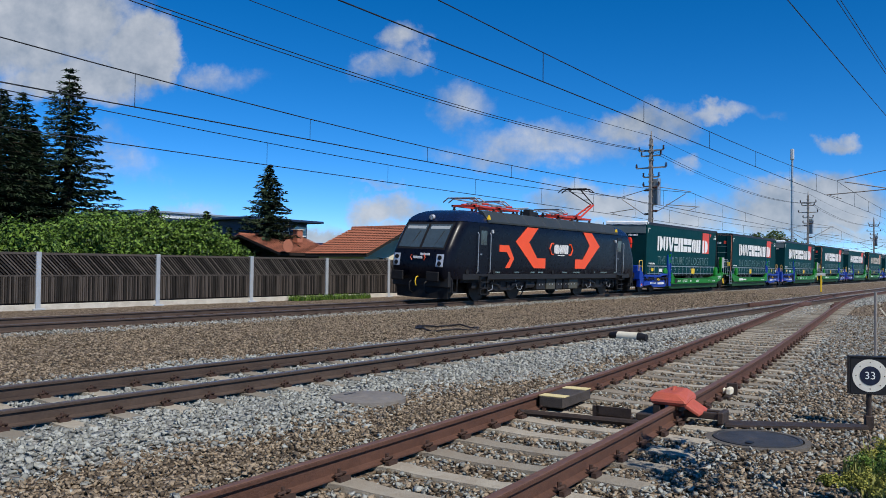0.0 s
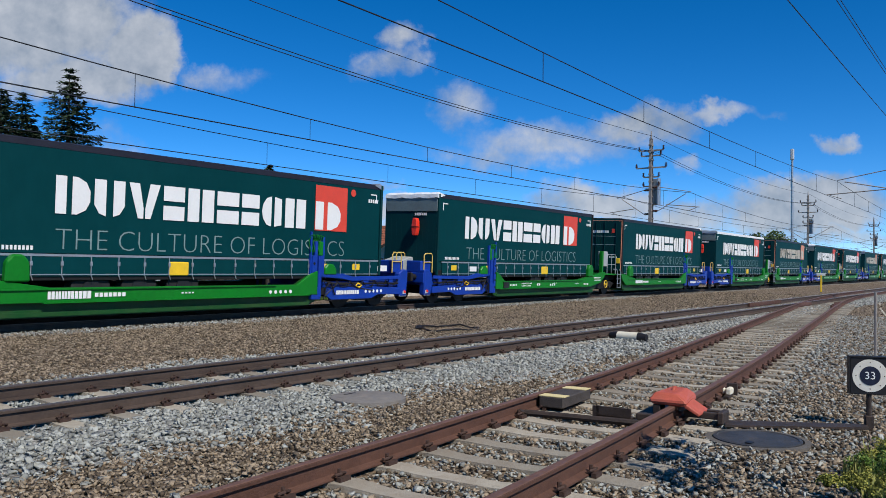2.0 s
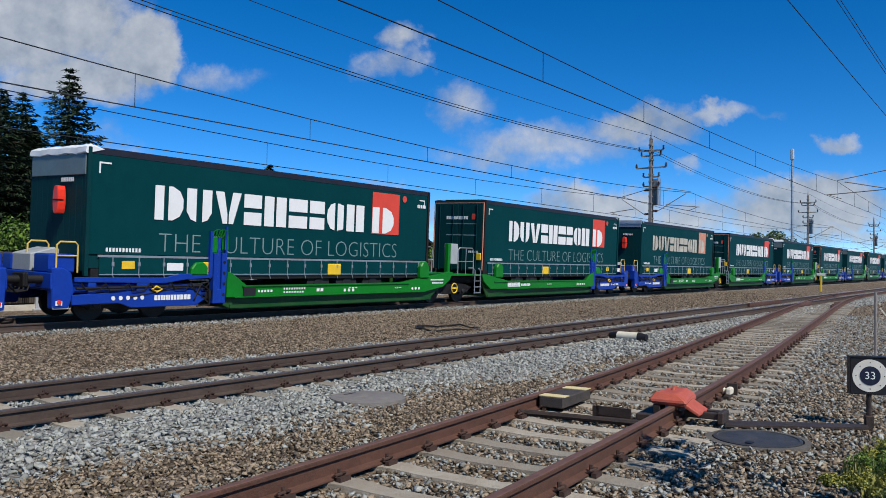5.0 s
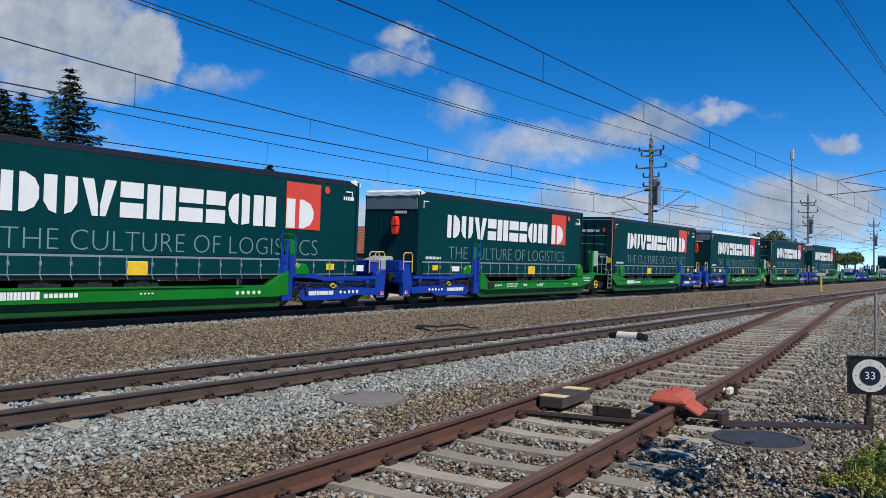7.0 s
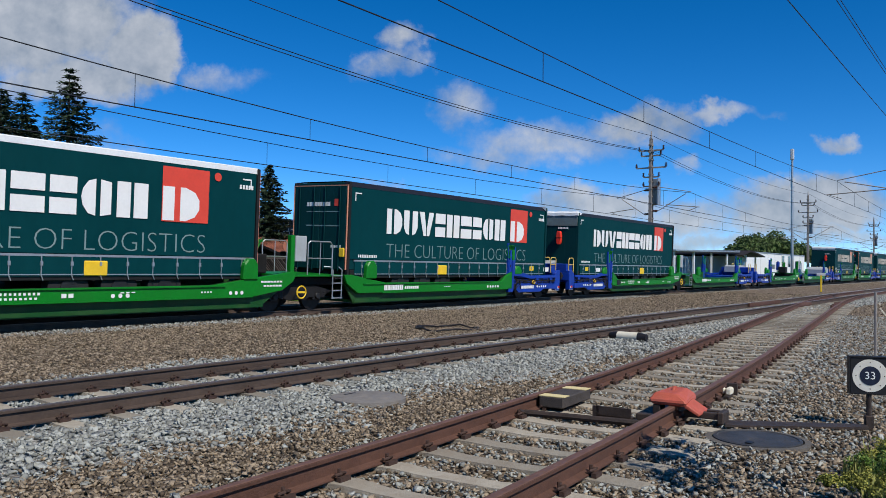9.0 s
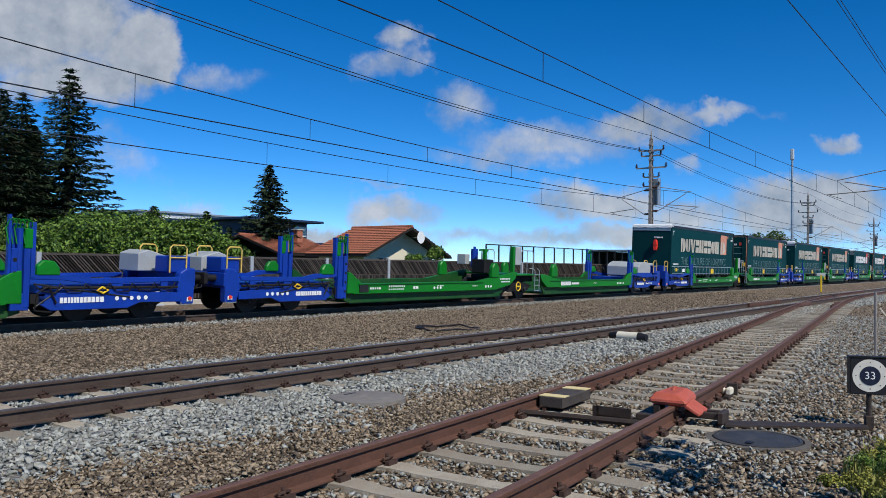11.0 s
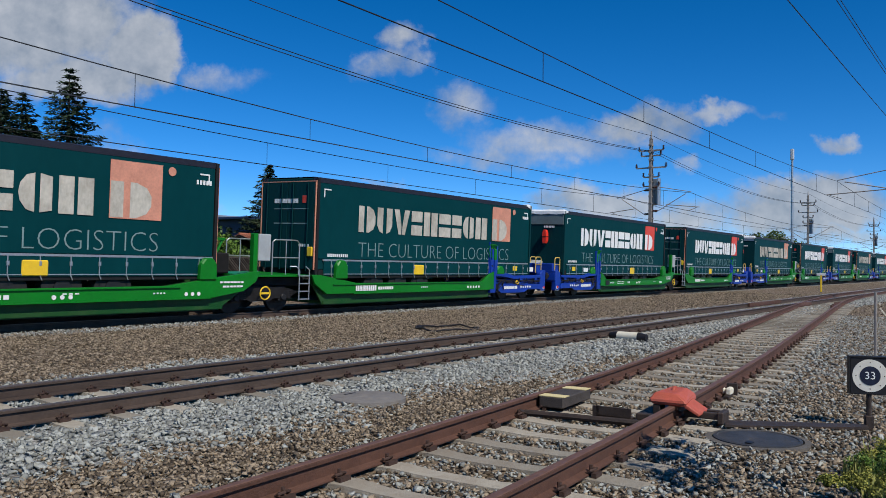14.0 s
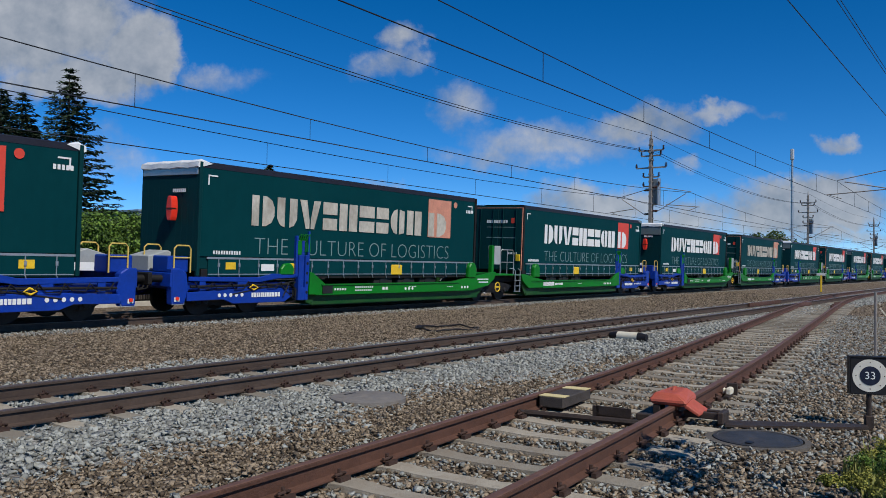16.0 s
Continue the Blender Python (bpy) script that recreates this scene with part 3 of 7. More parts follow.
def buffers(parent, x, direction):
    for side in (-1, 1):
        g = Geo().rod((x, side * 0.875, 1.04), (x + direction * 0.5, side * 0.875, 1.04), 0.10, 12)
        b = part("buffer", g, M["black"], parent, smooth=True)
        part("buffer_head", Geo().box(min(x + direction * 0.5, x + direction * 0.56), max(x + direction * 0.5, x + direction * 0.56), side * 0.875 - 0.27, side * 0.875 + 0.27, 0.87, 1.21), M["black"], b, bevel=0.04)
    part("coupling_hook", Geo().tube([(x, 0, 1.02), (x + direction * 0.25, 0, 1.0), (x + direction * 0.5, 0, 0.85), (x + direction * 0.62, 0, 0.8)], 0.05, 6), M["black"], parent)


def blocks_text(parent, name, x0, x1, z0, z1, y, material, shapes, label=""):
    """A company mark as plain slabs, one for each sign of it, between x0 and x1."""
    total = sum(w % 10 for w in shapes) + 0.12 * (len(shapes) - 1)
    k = (x1 - x0) / total
    x = x0
    h = z1 - z0
    for w in shapes:
        w, kind = abs(w) % 10 * k, int(abs(w) // 10)
        g = Geo()
        for prof in MARK_SLABS[kind]:
            g.slab_y([(x + a * w, z0 + b * h) for a, b in prof], y - 0.006, y)
        part(name, g, material, parent, label)
        x += w + 0.12 * k


# each sign is a pair of plain slabs: upright, round-sided, cupped, slanted, oval or stacked
MARK_SLABS = [
    [[(0, 0), (0.43, 0), (0.43, 1), (0, 1)], [(0.54, 0), (1, 0), (1, 1), (0.54, 1)]],
    [[(0, 0), (0.31, 0), (0.31, 1), (0, 1)], [(0.47, 0), (0.62, 0), (0.88, 0.13), (1, 0.36), (1, 0.64), (0.88, 0.87), (0.62, 1), (0.47, 1)]],
    [[(0.16, 0.07), (0.38, 0), (0.38, 1), (0, 1), (0, 0.3)], [(0.62, 0), (0.84, 0.07), (1, 0.3), (1, 1), (0.62, 1)]],
    [[(0.30, 0), (0.47, 0), (0.47, 0.3), (0.33, 1), (0, 1)], [(0.53, 0), (0.70, 0), (1, 1), (0.67, 1), (0.53, 0.3)]],
    [[(0.22, 0.06), (0.45, 0), (0.45, 1), (0.22, 0.94), (0.05, 0.73), (0, 0.5), (0.05, 0.27)], [(0.60, 0), (0.95, 0.06), (0.95, 0.94), (0.60, 1)]],
    [[(0, 0), (1, 0), (1, 0.42), (0, 0.42)], [(0, 0.56), (1, 0.56), (1, 1), (0, 1)]],
]
# widths of the signs; the tens choose the pair
LONG_MARK = [10.95, 20.9, 31.0, 50.72, 0.95, 50.85, 50.72, 40.9, 0.95]
SHORT_MARK = [0.9, 0.7, 0.65, 0.85, 1.0, 1.1]


def letters(parent, text, x, z, y, size, width, material, rz=0.0, label="", thin=0.0):
    """Flat lettering on a side that faces the viewer."""
    cu = bpy.data.curves.new("slogan", "FONT")
    cu.body, cu.size, cu.extrude, cu.resolution_u, cu.offset = text, size, 0.003, 3, -thin
    ob = bpy.data.objects.new("slogan", cu)
    me = bpy.data.meshes.new_from_object(ob)
    xs = [v.co.x for v in me.vertices]
    k = width / (max(xs) - min(xs))
    for v in me.vertices:
        v.co = Vector(((v.co.x - min(xs)) * k, v.co.y, v.co.z))
    bpy.data.objects.remove(ob)
    bpy.data.curves.remove(cu)
    return tagged(part("lettering", me, material, parent, label, at=pose(x, y, z, 90, 0, rz)), kind="stuff")


def bars(parent, x, z, y, n, w, h, gap, material, name="marking"):
    """Small unreadable writing, as a row of plain bars in one piece."""
    g = Geo()
    for i in range(n):
        g.box(x + i * (w + gap), x + i * (w + gap) + w, y - 0.005, y, z, z + h)
    return tagged(part(name, g, material, parent), kind="stuff")


# ---- trailers
TRAILER_LEN, TW = 13.62, 1.275


def trailer(doors_first, faded, pale_edge, wrap, at):
    """A curtain-sided trailer from x = 0 to its length. doors_first: the rear doors are at x = 0, else the front wall is."""
    condition = "faded bleached print" if faded else "bright white print"
    t = thing("curtainside_trailer", "dark green curtain-sided trailer with " + condition + ", on a wagon", "trailer", "trailers on the train", at=at)
    L, top, low = TRAILER_LEN, 4.25, 1.62
    mk, md, mt = (M["white_faded"], M["red_faded"], M["thin"]) if faded else (M["white"], M["red"], M["thin"])
    # load body and its two curtains, slightly slack between the posts
    part("load_body", Geo().box(0.03, L - 0.03, -TW + 0.03, TW - 0.03, 1.3, top - 0.03), M["tarp_end"], t, bevel=0.02)
    for side in (-1, 1):
        n = 54
        ring = []
        for zz, bulge in ((1.66, 0.0), (2.1, 0.012), (2.9, 0.018), (3.7, 0.012), (top - 0.16, 0.0)):
            ring.append([(0.12 + (L - 0.24) * i / n, side * (TW + 0.004 + bulge * 0.35 * math.sin(i * 1.7) ** 2 * math.sin(math.pi * min(1, i / n))), zz) for i in range(n + 1)])
        g = Geo().loft(ring, caps=False, closed=False)
        part("curtain", g, M["tarp"], t, smooth=True)
    # curtain foot with its buckles
    part("curtain_pelmet", Geo().box(0.35, L - 0.1, -TW - 0.014, -TW + 0.01, 1.585, 1.64), M["galv"], t)
    part("curtain_skirt", Geo().box(0.4, L - 0.12, -TW - 0.006, -TW + 0.02, 1.12, 1.585), M["tarp"], t)
    part("skirt_rope", Geo().box(0.4, L - 0.12, -TW - 0.016, -TW - 0.004, 1.15, 1.175), M["galv"], t)
    for i in range(18):
        x = 0.75 + i * (L - 1.3) / 17
        part("strap_buckle", STRAP, None, t, at=pose(x, -TW - 0.008, 1.05))
    part("side_rail", Geo().box(0.2, L - 0.1, -TW + 0.02, TW - 0.02, 1.02, 1.3), M["black"], t, bevel=0.01)
    # roof
    edge = M["roof_white"] if pale_edge else M["roof_rail"]
    for side in (-1, 1):
        part("roof_rail", Geo().slab_x([(side * (TW + 0.012), top - 0.17), (side * (TW + 0.012), top - 0.03), (side * (TW - 0.05), top), (side * (TW - 0.2), top), (side * (TW - 0.2), top - 0.17)][:: 1 if side < 0 else -1], 0.02, L - 0.02), edge if side < 0 else M["roof_rail"], t)
    g = Geo()
    ring = []
    for i in range(25):
        x = 0.05 + (L - 0.1) * i / 24
        ring.append([(x, y, top + 0.012 + 0.02 * math.sin(i * 2.4) * (1 - abs(y))) for y in (-1.1, -0.5, 0, 0.5, 1.1)])
    part("roof_tarpaulin", g.loft(ring, caps=False, closed=False), M["roof_white"] if wrap else M["roof_rail"], t, smooth=True)
    nose, tail = (L, 0.0) if doors_first else (0.0, L)
    out = 1 if doors_first else -1
    # corner posts
    for x in (0.0, L):
        for side in (-1, 1):
            part("corner_post", Geo().box(x - 0.02 if x else 0.0, x if x else 0.10, side * TW - 0.05, side * TW + 0.05, 1.12, top - 0.02) if x == 0 else Geo().box(L - 0.10, L, side * TW - 0.05, side * TW + 0.05, 1.12, top - 0.02), M["tarp_end"] if x == nose else M["black"], t, bevel=0.012)
    # front wall with its ribs, fire-extinguisher box and roof wrap
    x = nose
    part("front_wall", Geo().box(min(x, x - out * 0.05), max(x, x - out * 0.05), -TW + 0.05, TW - 0.05, 1.25, 4.06), M["tarp_end"], t)
    g = Geo()
    for k in range(9):
        y = -1.05 + k * 0.2625
        g.box(min(x, x + out * 0.003), max(x, x + out * 0.003), y - 0.05, y + 0.05, 1.35, 3.6)
    part("front_wall_rib", g, M["tarp_end"], t)
    part("front_band", Geo().box(min(x, x + out * 0.03), max(x, x + out * 0.03), -TW + 0.02, TW - 0.02, 3.88 if faded else 3.56, 4.06), M["front_glaze"] if not faded else M["galv"], t, bevel=0.01)
    # tarpaulin drawn over the front edge, pleated where it is tied down
    rings = []
    for i in range(29):
        yy = -TW - 0.035 + (2 * TW + 0.07) * i / 28
        sag = 0.011 * math.sin(i * 2.1) + 0.016 * math.sin(i * 0.7 + 1)
        end = i in (0, 28)
        rings.append([(x - out * (0.42 if end else 0.3), yy, top - 0.05 + (0 if end else 0.06)), (x - out * 0.1, yy, top + (0 if end else 0.05) + 0.4 * sag), (x + out * 0.045, yy, top - 0.03 + 0.5 * sag), (x + out * (0.06 + 0.6 * sag), yy, 4.08 + sag), (x + out * 0.01, yy, 4.05 + sag), (x - out * 0.1, yy, 4.1)])
    part("roof_wrap", Geo().loft(rings), M["roof_white"] if wrap else M["galv"], t, smooth=True)
    e = part("extinguisher_box", Geo().slab_x([(-0.32 + 0.13 * math.cos(a) * (1 if abs(math.cos(a)) < 0.8 else 1), 2.95 + 0.34 * (1 if math.sin(a) > 0 else -1) * min(1, abs(math.sin(a)) * 1.25)) for a in [i * math.pi / 8 + math.pi / 16 for i in range(16)]], min(x + out * 0.03, x + out * 0.24), max(x + out * 0.03, x + out * 0.24)), M["extinguisher"], t, "bright red plastic box", bevel=0.02)
    part("box_lid", Geo().box(min(x + out * 0.10, x + out * 0.25), max(x + out * 0.10, x + out * 0.25), -0.46, -0.18, 2.93, 2.96), M["black"], e)
    if not doors_first:
        g = Geo()
        for k in range(7):
            g.box(-0.038, -0.03, -0.25 - k * 0.085, -0.19 - k * 0.085, 3.40, 3.50)
        part("code_marking", g, M["white"], t)
    # rear doors
    x = tail
    o = -out
    for k, (y0, y1) in enumerate(((-1.2, -0.01), (0.01, 1.2))):
        d = part("rear_door", Geo().box(min(x, x + o * 0.045), max(x, x + o * 0.045), y0, y1, 1.3, 4.08), M["tarp_end"], t, bevel=0.01)
        for yy in (y0 + 0.25, y1 - 0.25):
            part("lock_bar", Geo().rod((x + o * 0.07, yy, 1.25), (x + o * 0.07, yy, 4.1), 0.017, 6), M["tarp_end"], d)
    g = Geo()
    g.box(min(x, x + o * 0.05), max(x, x + o * 0.05), -TW, TW, 4.1, 4.13)
    for y in (-TW + 0.02, TW - 0.02):
        g.box(min(x, x + o * 0.05), max(x, x + o * 0.05), y - 0.012, y + 0.012, 1.3, 4.1)
    part("door_reflector", g, M["red_faded"], t)
    if doors_first:
        for i in range(9):
            part("door_mark", Geo().box(-0.052, -0.046, 0.62 - i * 0.125 - 0.1, 0.62 - i * 0.125, 3.42, 3.56), M["white"], t)
        part("door_badge", Geo().box(-0.054, -0.046, -0.86, -0.68, 3.42, 3.66), M["red"], t)
        tagged(part("address_marking", Geo().box(-0.052, -0.046, -0.95, 0.62, 2.74, 2.78).box(-0.052, -0.046, -0.95, 0.62, 3.22, 3.25), M["thin"], t), kind="stuff")
        g = Geo()
        for i in range(6):
            g.box(-0.052, -0.046, -0.62 - i * 0.08, -0.57 - i * 0.08, 2.02, 2.11)
        part("code_marking", g, M["white"], t)
        part("tail_light", Geo().box(-0.09, -0.02, -1.2, -0.98, 1.72, 2.02), M["yellow"], t, "amber lamp cluster", bevel=0.02)
    # company mark and slogan on the side
    y = -TW - 0.022
    blocks_text(t, "company_mark", 1.98 if doors_first else 1.86, 9.95, 2.58, 3.47, y, mk, LONG_MARK)
    part("mark_panel", Geo().box(10.36, 11.83, y - 0.004, y, 2.55, 3.99), md, t)
    blocks_text(t, "company_mark", 10.38, 11.52, 2.58, 3.47, y - 0.005, mk, [10.95])
    part("round_badge", disc(12.12, y - 0.005, y, 0.12, 3.86, 14), md, t)
    letters(t, "THE CULTURE OF LOGISTICS", 2.02, 1.74, y + 0.012, 0.74, 9.75, mt, thin=0.017)
    bars(t, 12.9, 3.6, y + 0.012, 5, 0.07, 0.12, 0.035, M["white"])
    bars(t, 0.55, 1.72, y + 0.012, 11, 0.055, 0.10, 0.035, M["white"])
    part("corner_mark", Geo().box(0.3, 0.34, y, y + 0.006, 3.62, 3.86).box(0.3, 0.62, y, y + 0.006, 3.86, 3.90), M["white"], t)
    part("corner_mark", Geo().box(L - 0.34, L - 0.3, y, y + 0.006, 3.62, 3.86).box(L - 0.62, L - 0.3, y, y + 0.006, 3.86, 3.90), M["white"], t)
    for x in ((3.3, 8.3) if not doors_first else (5.1, 10.4)):
        part("chock_holder", Geo().box(x, x + 0.62, -TW - 0.03, -TW + 0.1, 1.12, 1.5), M["yellow"], t, "yellow plastic box", bevel=0.03)
    for x in ((1.0,) if not doors_first else (12.2,)):
        part("warning_sticker", Geo().box(x, x + 0.36, -TW - 0.014, -TW - 0.007, 1.3, 1.5), M["yellow"], t)
        part("plate", Geo().box(x + 1.3, x + 1.8, -TW - 0.014, -TW - 0.007, 1.26, 1.46), M["white"], t)
    # axles in the pocket
    for k in range(3):
        xa = (3.0 + k * 1.31) if doors_first else (L - 3.0 - k * 1.31)
        for side in (-1, 1):
            w = part("trailer_wheel", disc(xa, side * 1.02 - 0.16, side * 1.02 + 0.16, 0.5, 0.83, 20), M["rubber"], t, smooth=True)
            part("hub", disc(xa, side * 1.19 - 0.02, side * 1.19 + 0.02, 0.22, 0.83, 12), M["frame_grey"], w)
    return t


_g = Geo().box(-0.011, 0.011, -0.012, 0.0, 0.12, 0.54).box(-0.03, 0.03, -0.03, 0.0, 0.32, 0.42).rod((0, -0.012, 0.1), (0.05, -0.012, -0.02), 0.015, 5)
STRAP = _g.mesh("strap_buckle")
STRAP.materials.append(M["galv"])


# ---- pocket wagon: two units on a shared middle bogie, blue lifting ends
def wagon(at):
    w = thing("pocket_wagon", "green two-unit pocket wagon with blue end bogies and lifting posts", "railway wagon", "wagons of the train", at=at)
    # green troughs
    for first in (True, False):
        if first:
            prof = [(4.15, 0.30), (4.5, 0.17), (13.75, 0.17), (15.0, 0.95), (15.15, 1.24), (14.9, 1.24), (12.0, 0.86), (4.9, 0.84), (4.35, 1.2), (4.2, 1.24)]
            upper = [(4.18, 0.52), (13.5, 0.52), (14.55, 0.68), (15.0, 0.95), (15.15, 1.24), (14.9, 1.24), (12.0, 0.86), (4.9, 0.84), (4.35, 1.2), (4.2, 1.24)]
        else:
            prof = [(17.9, 0.17), (27.55, 0.17), (28.0, 0.30), (27.95, 1.26), (27.75, 1.22), (27.1, 0.84), (19.4, 0.86), (17.6, 1.14), (17.25, 1.14), (17.4, 0.85)]
            upper = [(17.95, 0.52), (27.97, 0.52), (27.95, 1.26), (27.75, 1.22), (27.1, 0.84), (19.4, 0.86), (17.6, 1.14), (17.25, 1.14), (17.4, 0.85)]
        for side in (-1, 1):
            y = side * 1.36
            b = part("side_sill", Geo().slab_y(upper, y - 0.05, y + 0.05), M["green"], w, bevel=0.012)
            # darker green here paints the shade that the flange throws on the web
            part("web_plate", Geo().slab_y(prof, y - side * 0.12 - 0.03, y - side * 0.12 + 0.03), M["green_shaded"], b)
            x0, x1 = prof[0][0] + (0.3 if first else 1.3), (13.4 if first else 27.6)
            part("flange", Geo().box(min(x0, x1), max(x0, x1), y - 0.09 if side < 0 else y, y if side < 0 else y + 0.09, 0.505, 0.53), M["green"], b)
        xa, xb = (4.4, 13.9) if first else (17.9, 27.7)
        # the floor takes the same green with shade painted in
        part("pocket_floor", Geo().box(xa, xb, -1.3, 1.3, 0.2, 0.3), M["green_shaded"], w)
        part("sill_flange", Geo().box(xa + 0.3, xb - 1.5, -1.45, -1.3, 0.815, 0.845), M["green"], w)
    y = -1.43
    # lettering on the sills
    for x, n, wd, h, z in ((5.3, 5, 0.07, 0.07, 0.64), (6.3, 9, 0.055, 0.06, 0.7), (6.3, 8, 0.06, 0.05, 0.6), (7.7, 2, 0.12, 0.10, 0.62), (11.6, 4, 0.05, 0.04, 0.66), (22.9, 4, 0.06, 0.04, 0.66), (9.2, 3, 0.10, 0.03, 0.7)):
        bars(w, x, z, y + 0.012, n, wd, h, 0.05, M["white"])
    for x, n in ((12.6, 3), (26.0, 5), (9.0, 3)):
        g = Geo()
        for i in range(n):
            g.rod((x + i * 0.2, y + 0.008, 0.64), (x + i * 0.2, y + 0.016, 0.64), 0.055, 10)
        tagged(part("white_dots", g, M["white"], w), kind="stuff")
    bars(w, 13.7, 0.92, y + 0.012, 7, 0.1, 0.05, 0.02, M["white"])
    bars(w, 13.8, 0.80, y + 0.012, 6, 0.1, 0.05, 0.02, M["white"])
    blocks_text(w, "maker_mark", 19.3, 20.35, 0.60, 0.78, y + 0.012, M["white"], SHORT_MARK)
    bars(w, 20.45, 0.63, y + 0.012, 7, 0.09, 0.1, 0.03, M["white"])
    part("sill_plate", Geo().box(4.75, 5.2, y - 0.01, y + 0.01, 0.55, 0.80), M["frame_grey"], w)
    # stops and wheel guides on the sills
    for x in (13.3, 18.6):
        for side in (-1, 1):
            part("trailer_guide", Geo().slab_y([(x - 0.28, 1.0), (x + 0.28, 1.0), (x + 0.26, 1.45), (x + 0.12, 1.62), (x - 0.12, 1.62), (x - 0.26, 1.45)], side * 1.36 - 0.1, side * 1.36 + 0.1), M["green"], w, bevel=0.04)
    # middle bogie
    b = part("middle_bogie_frame", Geo().slab_y([(13.9, 0.62), (14.3, 0.42), (14.9, 0.42), (15.1, 0.34), (15.8, 0.34), (16.0, 0.42), (16.6, 0.42), (17.0, 0.62), (16.4, 0.75), (14.5, 0.75)], -1.08, -0.92).slab_y([(13.9, 0.62), (17.0, 0.62), (16.4, 0.75), (14.5, 0.75)], 0.92, 1.08).box(15.0, 15.9, -1, 1, 0.45, 0.8), M["black"], w)
    for x in (14.55, 16.35):
        wheelset(w, x, 0.46)
        for dx in (0.3,):
            g = Geo()
            for k in range(5):
                g.rod((x + dx, -1.02, 0.40 + k * 0.055), (x + dx, -1.02, 0.425 + k * 0.055), 0.085, 10)
            part("coil_spring", g, M["frame_grey"], b)
    ring = Geo()
    pts = [(15.45 + 0.19 * math.cos(a), -1.3, 0.6 + 0.19 * math.sin(a)) for a in [i * math.pi / 8 for i in range(17)]]
    part("brake_ring", ring.tube(pts, 0.022, 6).box(15.3, 15.6, -1.31, -1.28, 0.57, 0.63), M["yellow"], w, "yellow brake handwheel")
    part("platform", Geo().box(15.0, 17.3, -1.3, 1.3, 1.08, 1.14), M["green"], w, bevel=0.01)
    part("bolster", Geo().box(14.9, 17.4, -0.9, 0.9, 0.78, 1.06), M["black"], w, bevel=0.03)
    # cabinets, frames and handrails over the middle bogie
    part("control_cabinet", Geo().box(15.15, 15.62, -1.3, -0.95, 1.55, 2.35), M["grey_box"], w, "grey steel cabinet", bevel=0.02)
    part("control_cabinet", Geo().box(14.2, 14.55, 0.75, 1.2, 1.5, 1.95), M["grey_box"], w, "small grey steel cabinet", bevel=0.02)
    part("cabinet_post", Geo().box(14.98, 15.14, -1.28, -1.1, 1.1, 2.36), M["green"], w, bevel=0.015)
    part("cabinet_post", Geo().box(14.35, 14.47, -0.2, -0.05, 1.1, 2.2).box(14.35, 15.0, 0.05, 0.13, 2.12, 2.2).rod((14.4, 0.1, 1.15), (14.95, 0.1, 2.15), 0.04), M["green"], w)
    part("hydraulic_tank", Geo().rod((14.62, 0.55, 1.4), (14.62, 0.55, 2.2), 0.16, 14).rod((14.62, 0.55, 2.2), (14.62, 0.55, 2.3), 0.06, 10), M["blue"], w, "blue hydraulic tank", smooth=True)
    part("pump_box", Geo().box(14.2, 14.9, -0.3, 0.4, 1.14, 1.75), M["black"], w, bevel=0.03)
    for side in (-1.22, 0.9):
        g = Geo()
        g.tube([(15.75, side, 1.14), (15.75, side, 2.12), (15.85, side, 2.2), (16.75, side, 2.2), (16.85, side, 2.1), (16.85, side, 1.14)], 0.022)
        g.tube([(15.75, side, 1.66), (16.85, side, 1.66)], 0.018)
        g.tube([(16.3, side, 1.14), (16.3, side, 2.2)], 0.016)
        part("handrail", g, M["galv"], w)
    g = Geo().tube([(16.7, -1.42, 0.36), (16.7, -1.42, 1.3), (16.6, -1.38, 1.4), (16.4, -1.3, 1.4)], 0.02).tube([(17.12, -1.42, 0.36), (17.12, -1.42, 1.3), (17.0, -1.38, 1.4)], 0.02)
    for k in range(4):
        g.box(16.7, 17.12, -1.46, -1.36, 0.38 + k * 0.24, 0.41 + k * 0.24)
    part("ladder", g, M["galv"], w)
    # the two blue ends, mirrored
    for mir in (False, True):
        X = (lambda x: 31.86 - x) if mir else (lambda x: x)
        P = lambda prof: [(X(x), z) for x, z in prof][:: -1 if mir else 1]
        B = lambda g, x0, x1, *r: g.box(min(X(x0), X(x1)), max(X(x0), X(x1)), *r)
        for side in (-1, 1):
            y = side * 1.30
            o = side * 0.06
            part("end_frame", Geo().slab_y(P([(-0.3, 0.44), (0.9, 0.46), (1.25, 0.33), (3.2, 0.33), (3.5, 0.5), (3.5, 0.74), (1.2, 0.74), (-0.3, 0.68)]), min(y, y + o), max(y, y + o)), M["blue"], w, bevel=0.012)
            part("loading_beam", Geo().slab_y(P([(-0.25, 0.98), (2.2, 0.93), (2.9, 1.03), (3.7, 1.06), (3.7, 1.16), (2.7, 1.18), (2.2, 1.08), (-0.25, 1.10)]), min(y, y + o), max(y, y + o)), M["blue"], w, bevel=0.012)
            part("frame_strut", B(B(Geo(), 1.4, 1.75, min(y, y + o * 0.8), max(y, y + o * 0.8), 0.72, 0.98), 0.1, 0.3, min(y, y + o * 0.8), max(y, y + o * 0.8), 0.68, 1.0), M["blue"], w)
            part("frame_rod", Geo().rod((X(-0.2), side * 1.34, 0.83), (X(3.4), side * 1.34, 0.86), 0.035, 8), M["black"], w)
            part("frame_rod", Geo().rod((X(1.2), side * 1.37, 0.60), (X(3.6), side * 1.33, 0.95), 0.02, 6).rod((X(2.9), side * 1.37, 0.9), (X(3.6), side * 1.35, 0.4), 0.018, 6), M["frame_grey"], w)
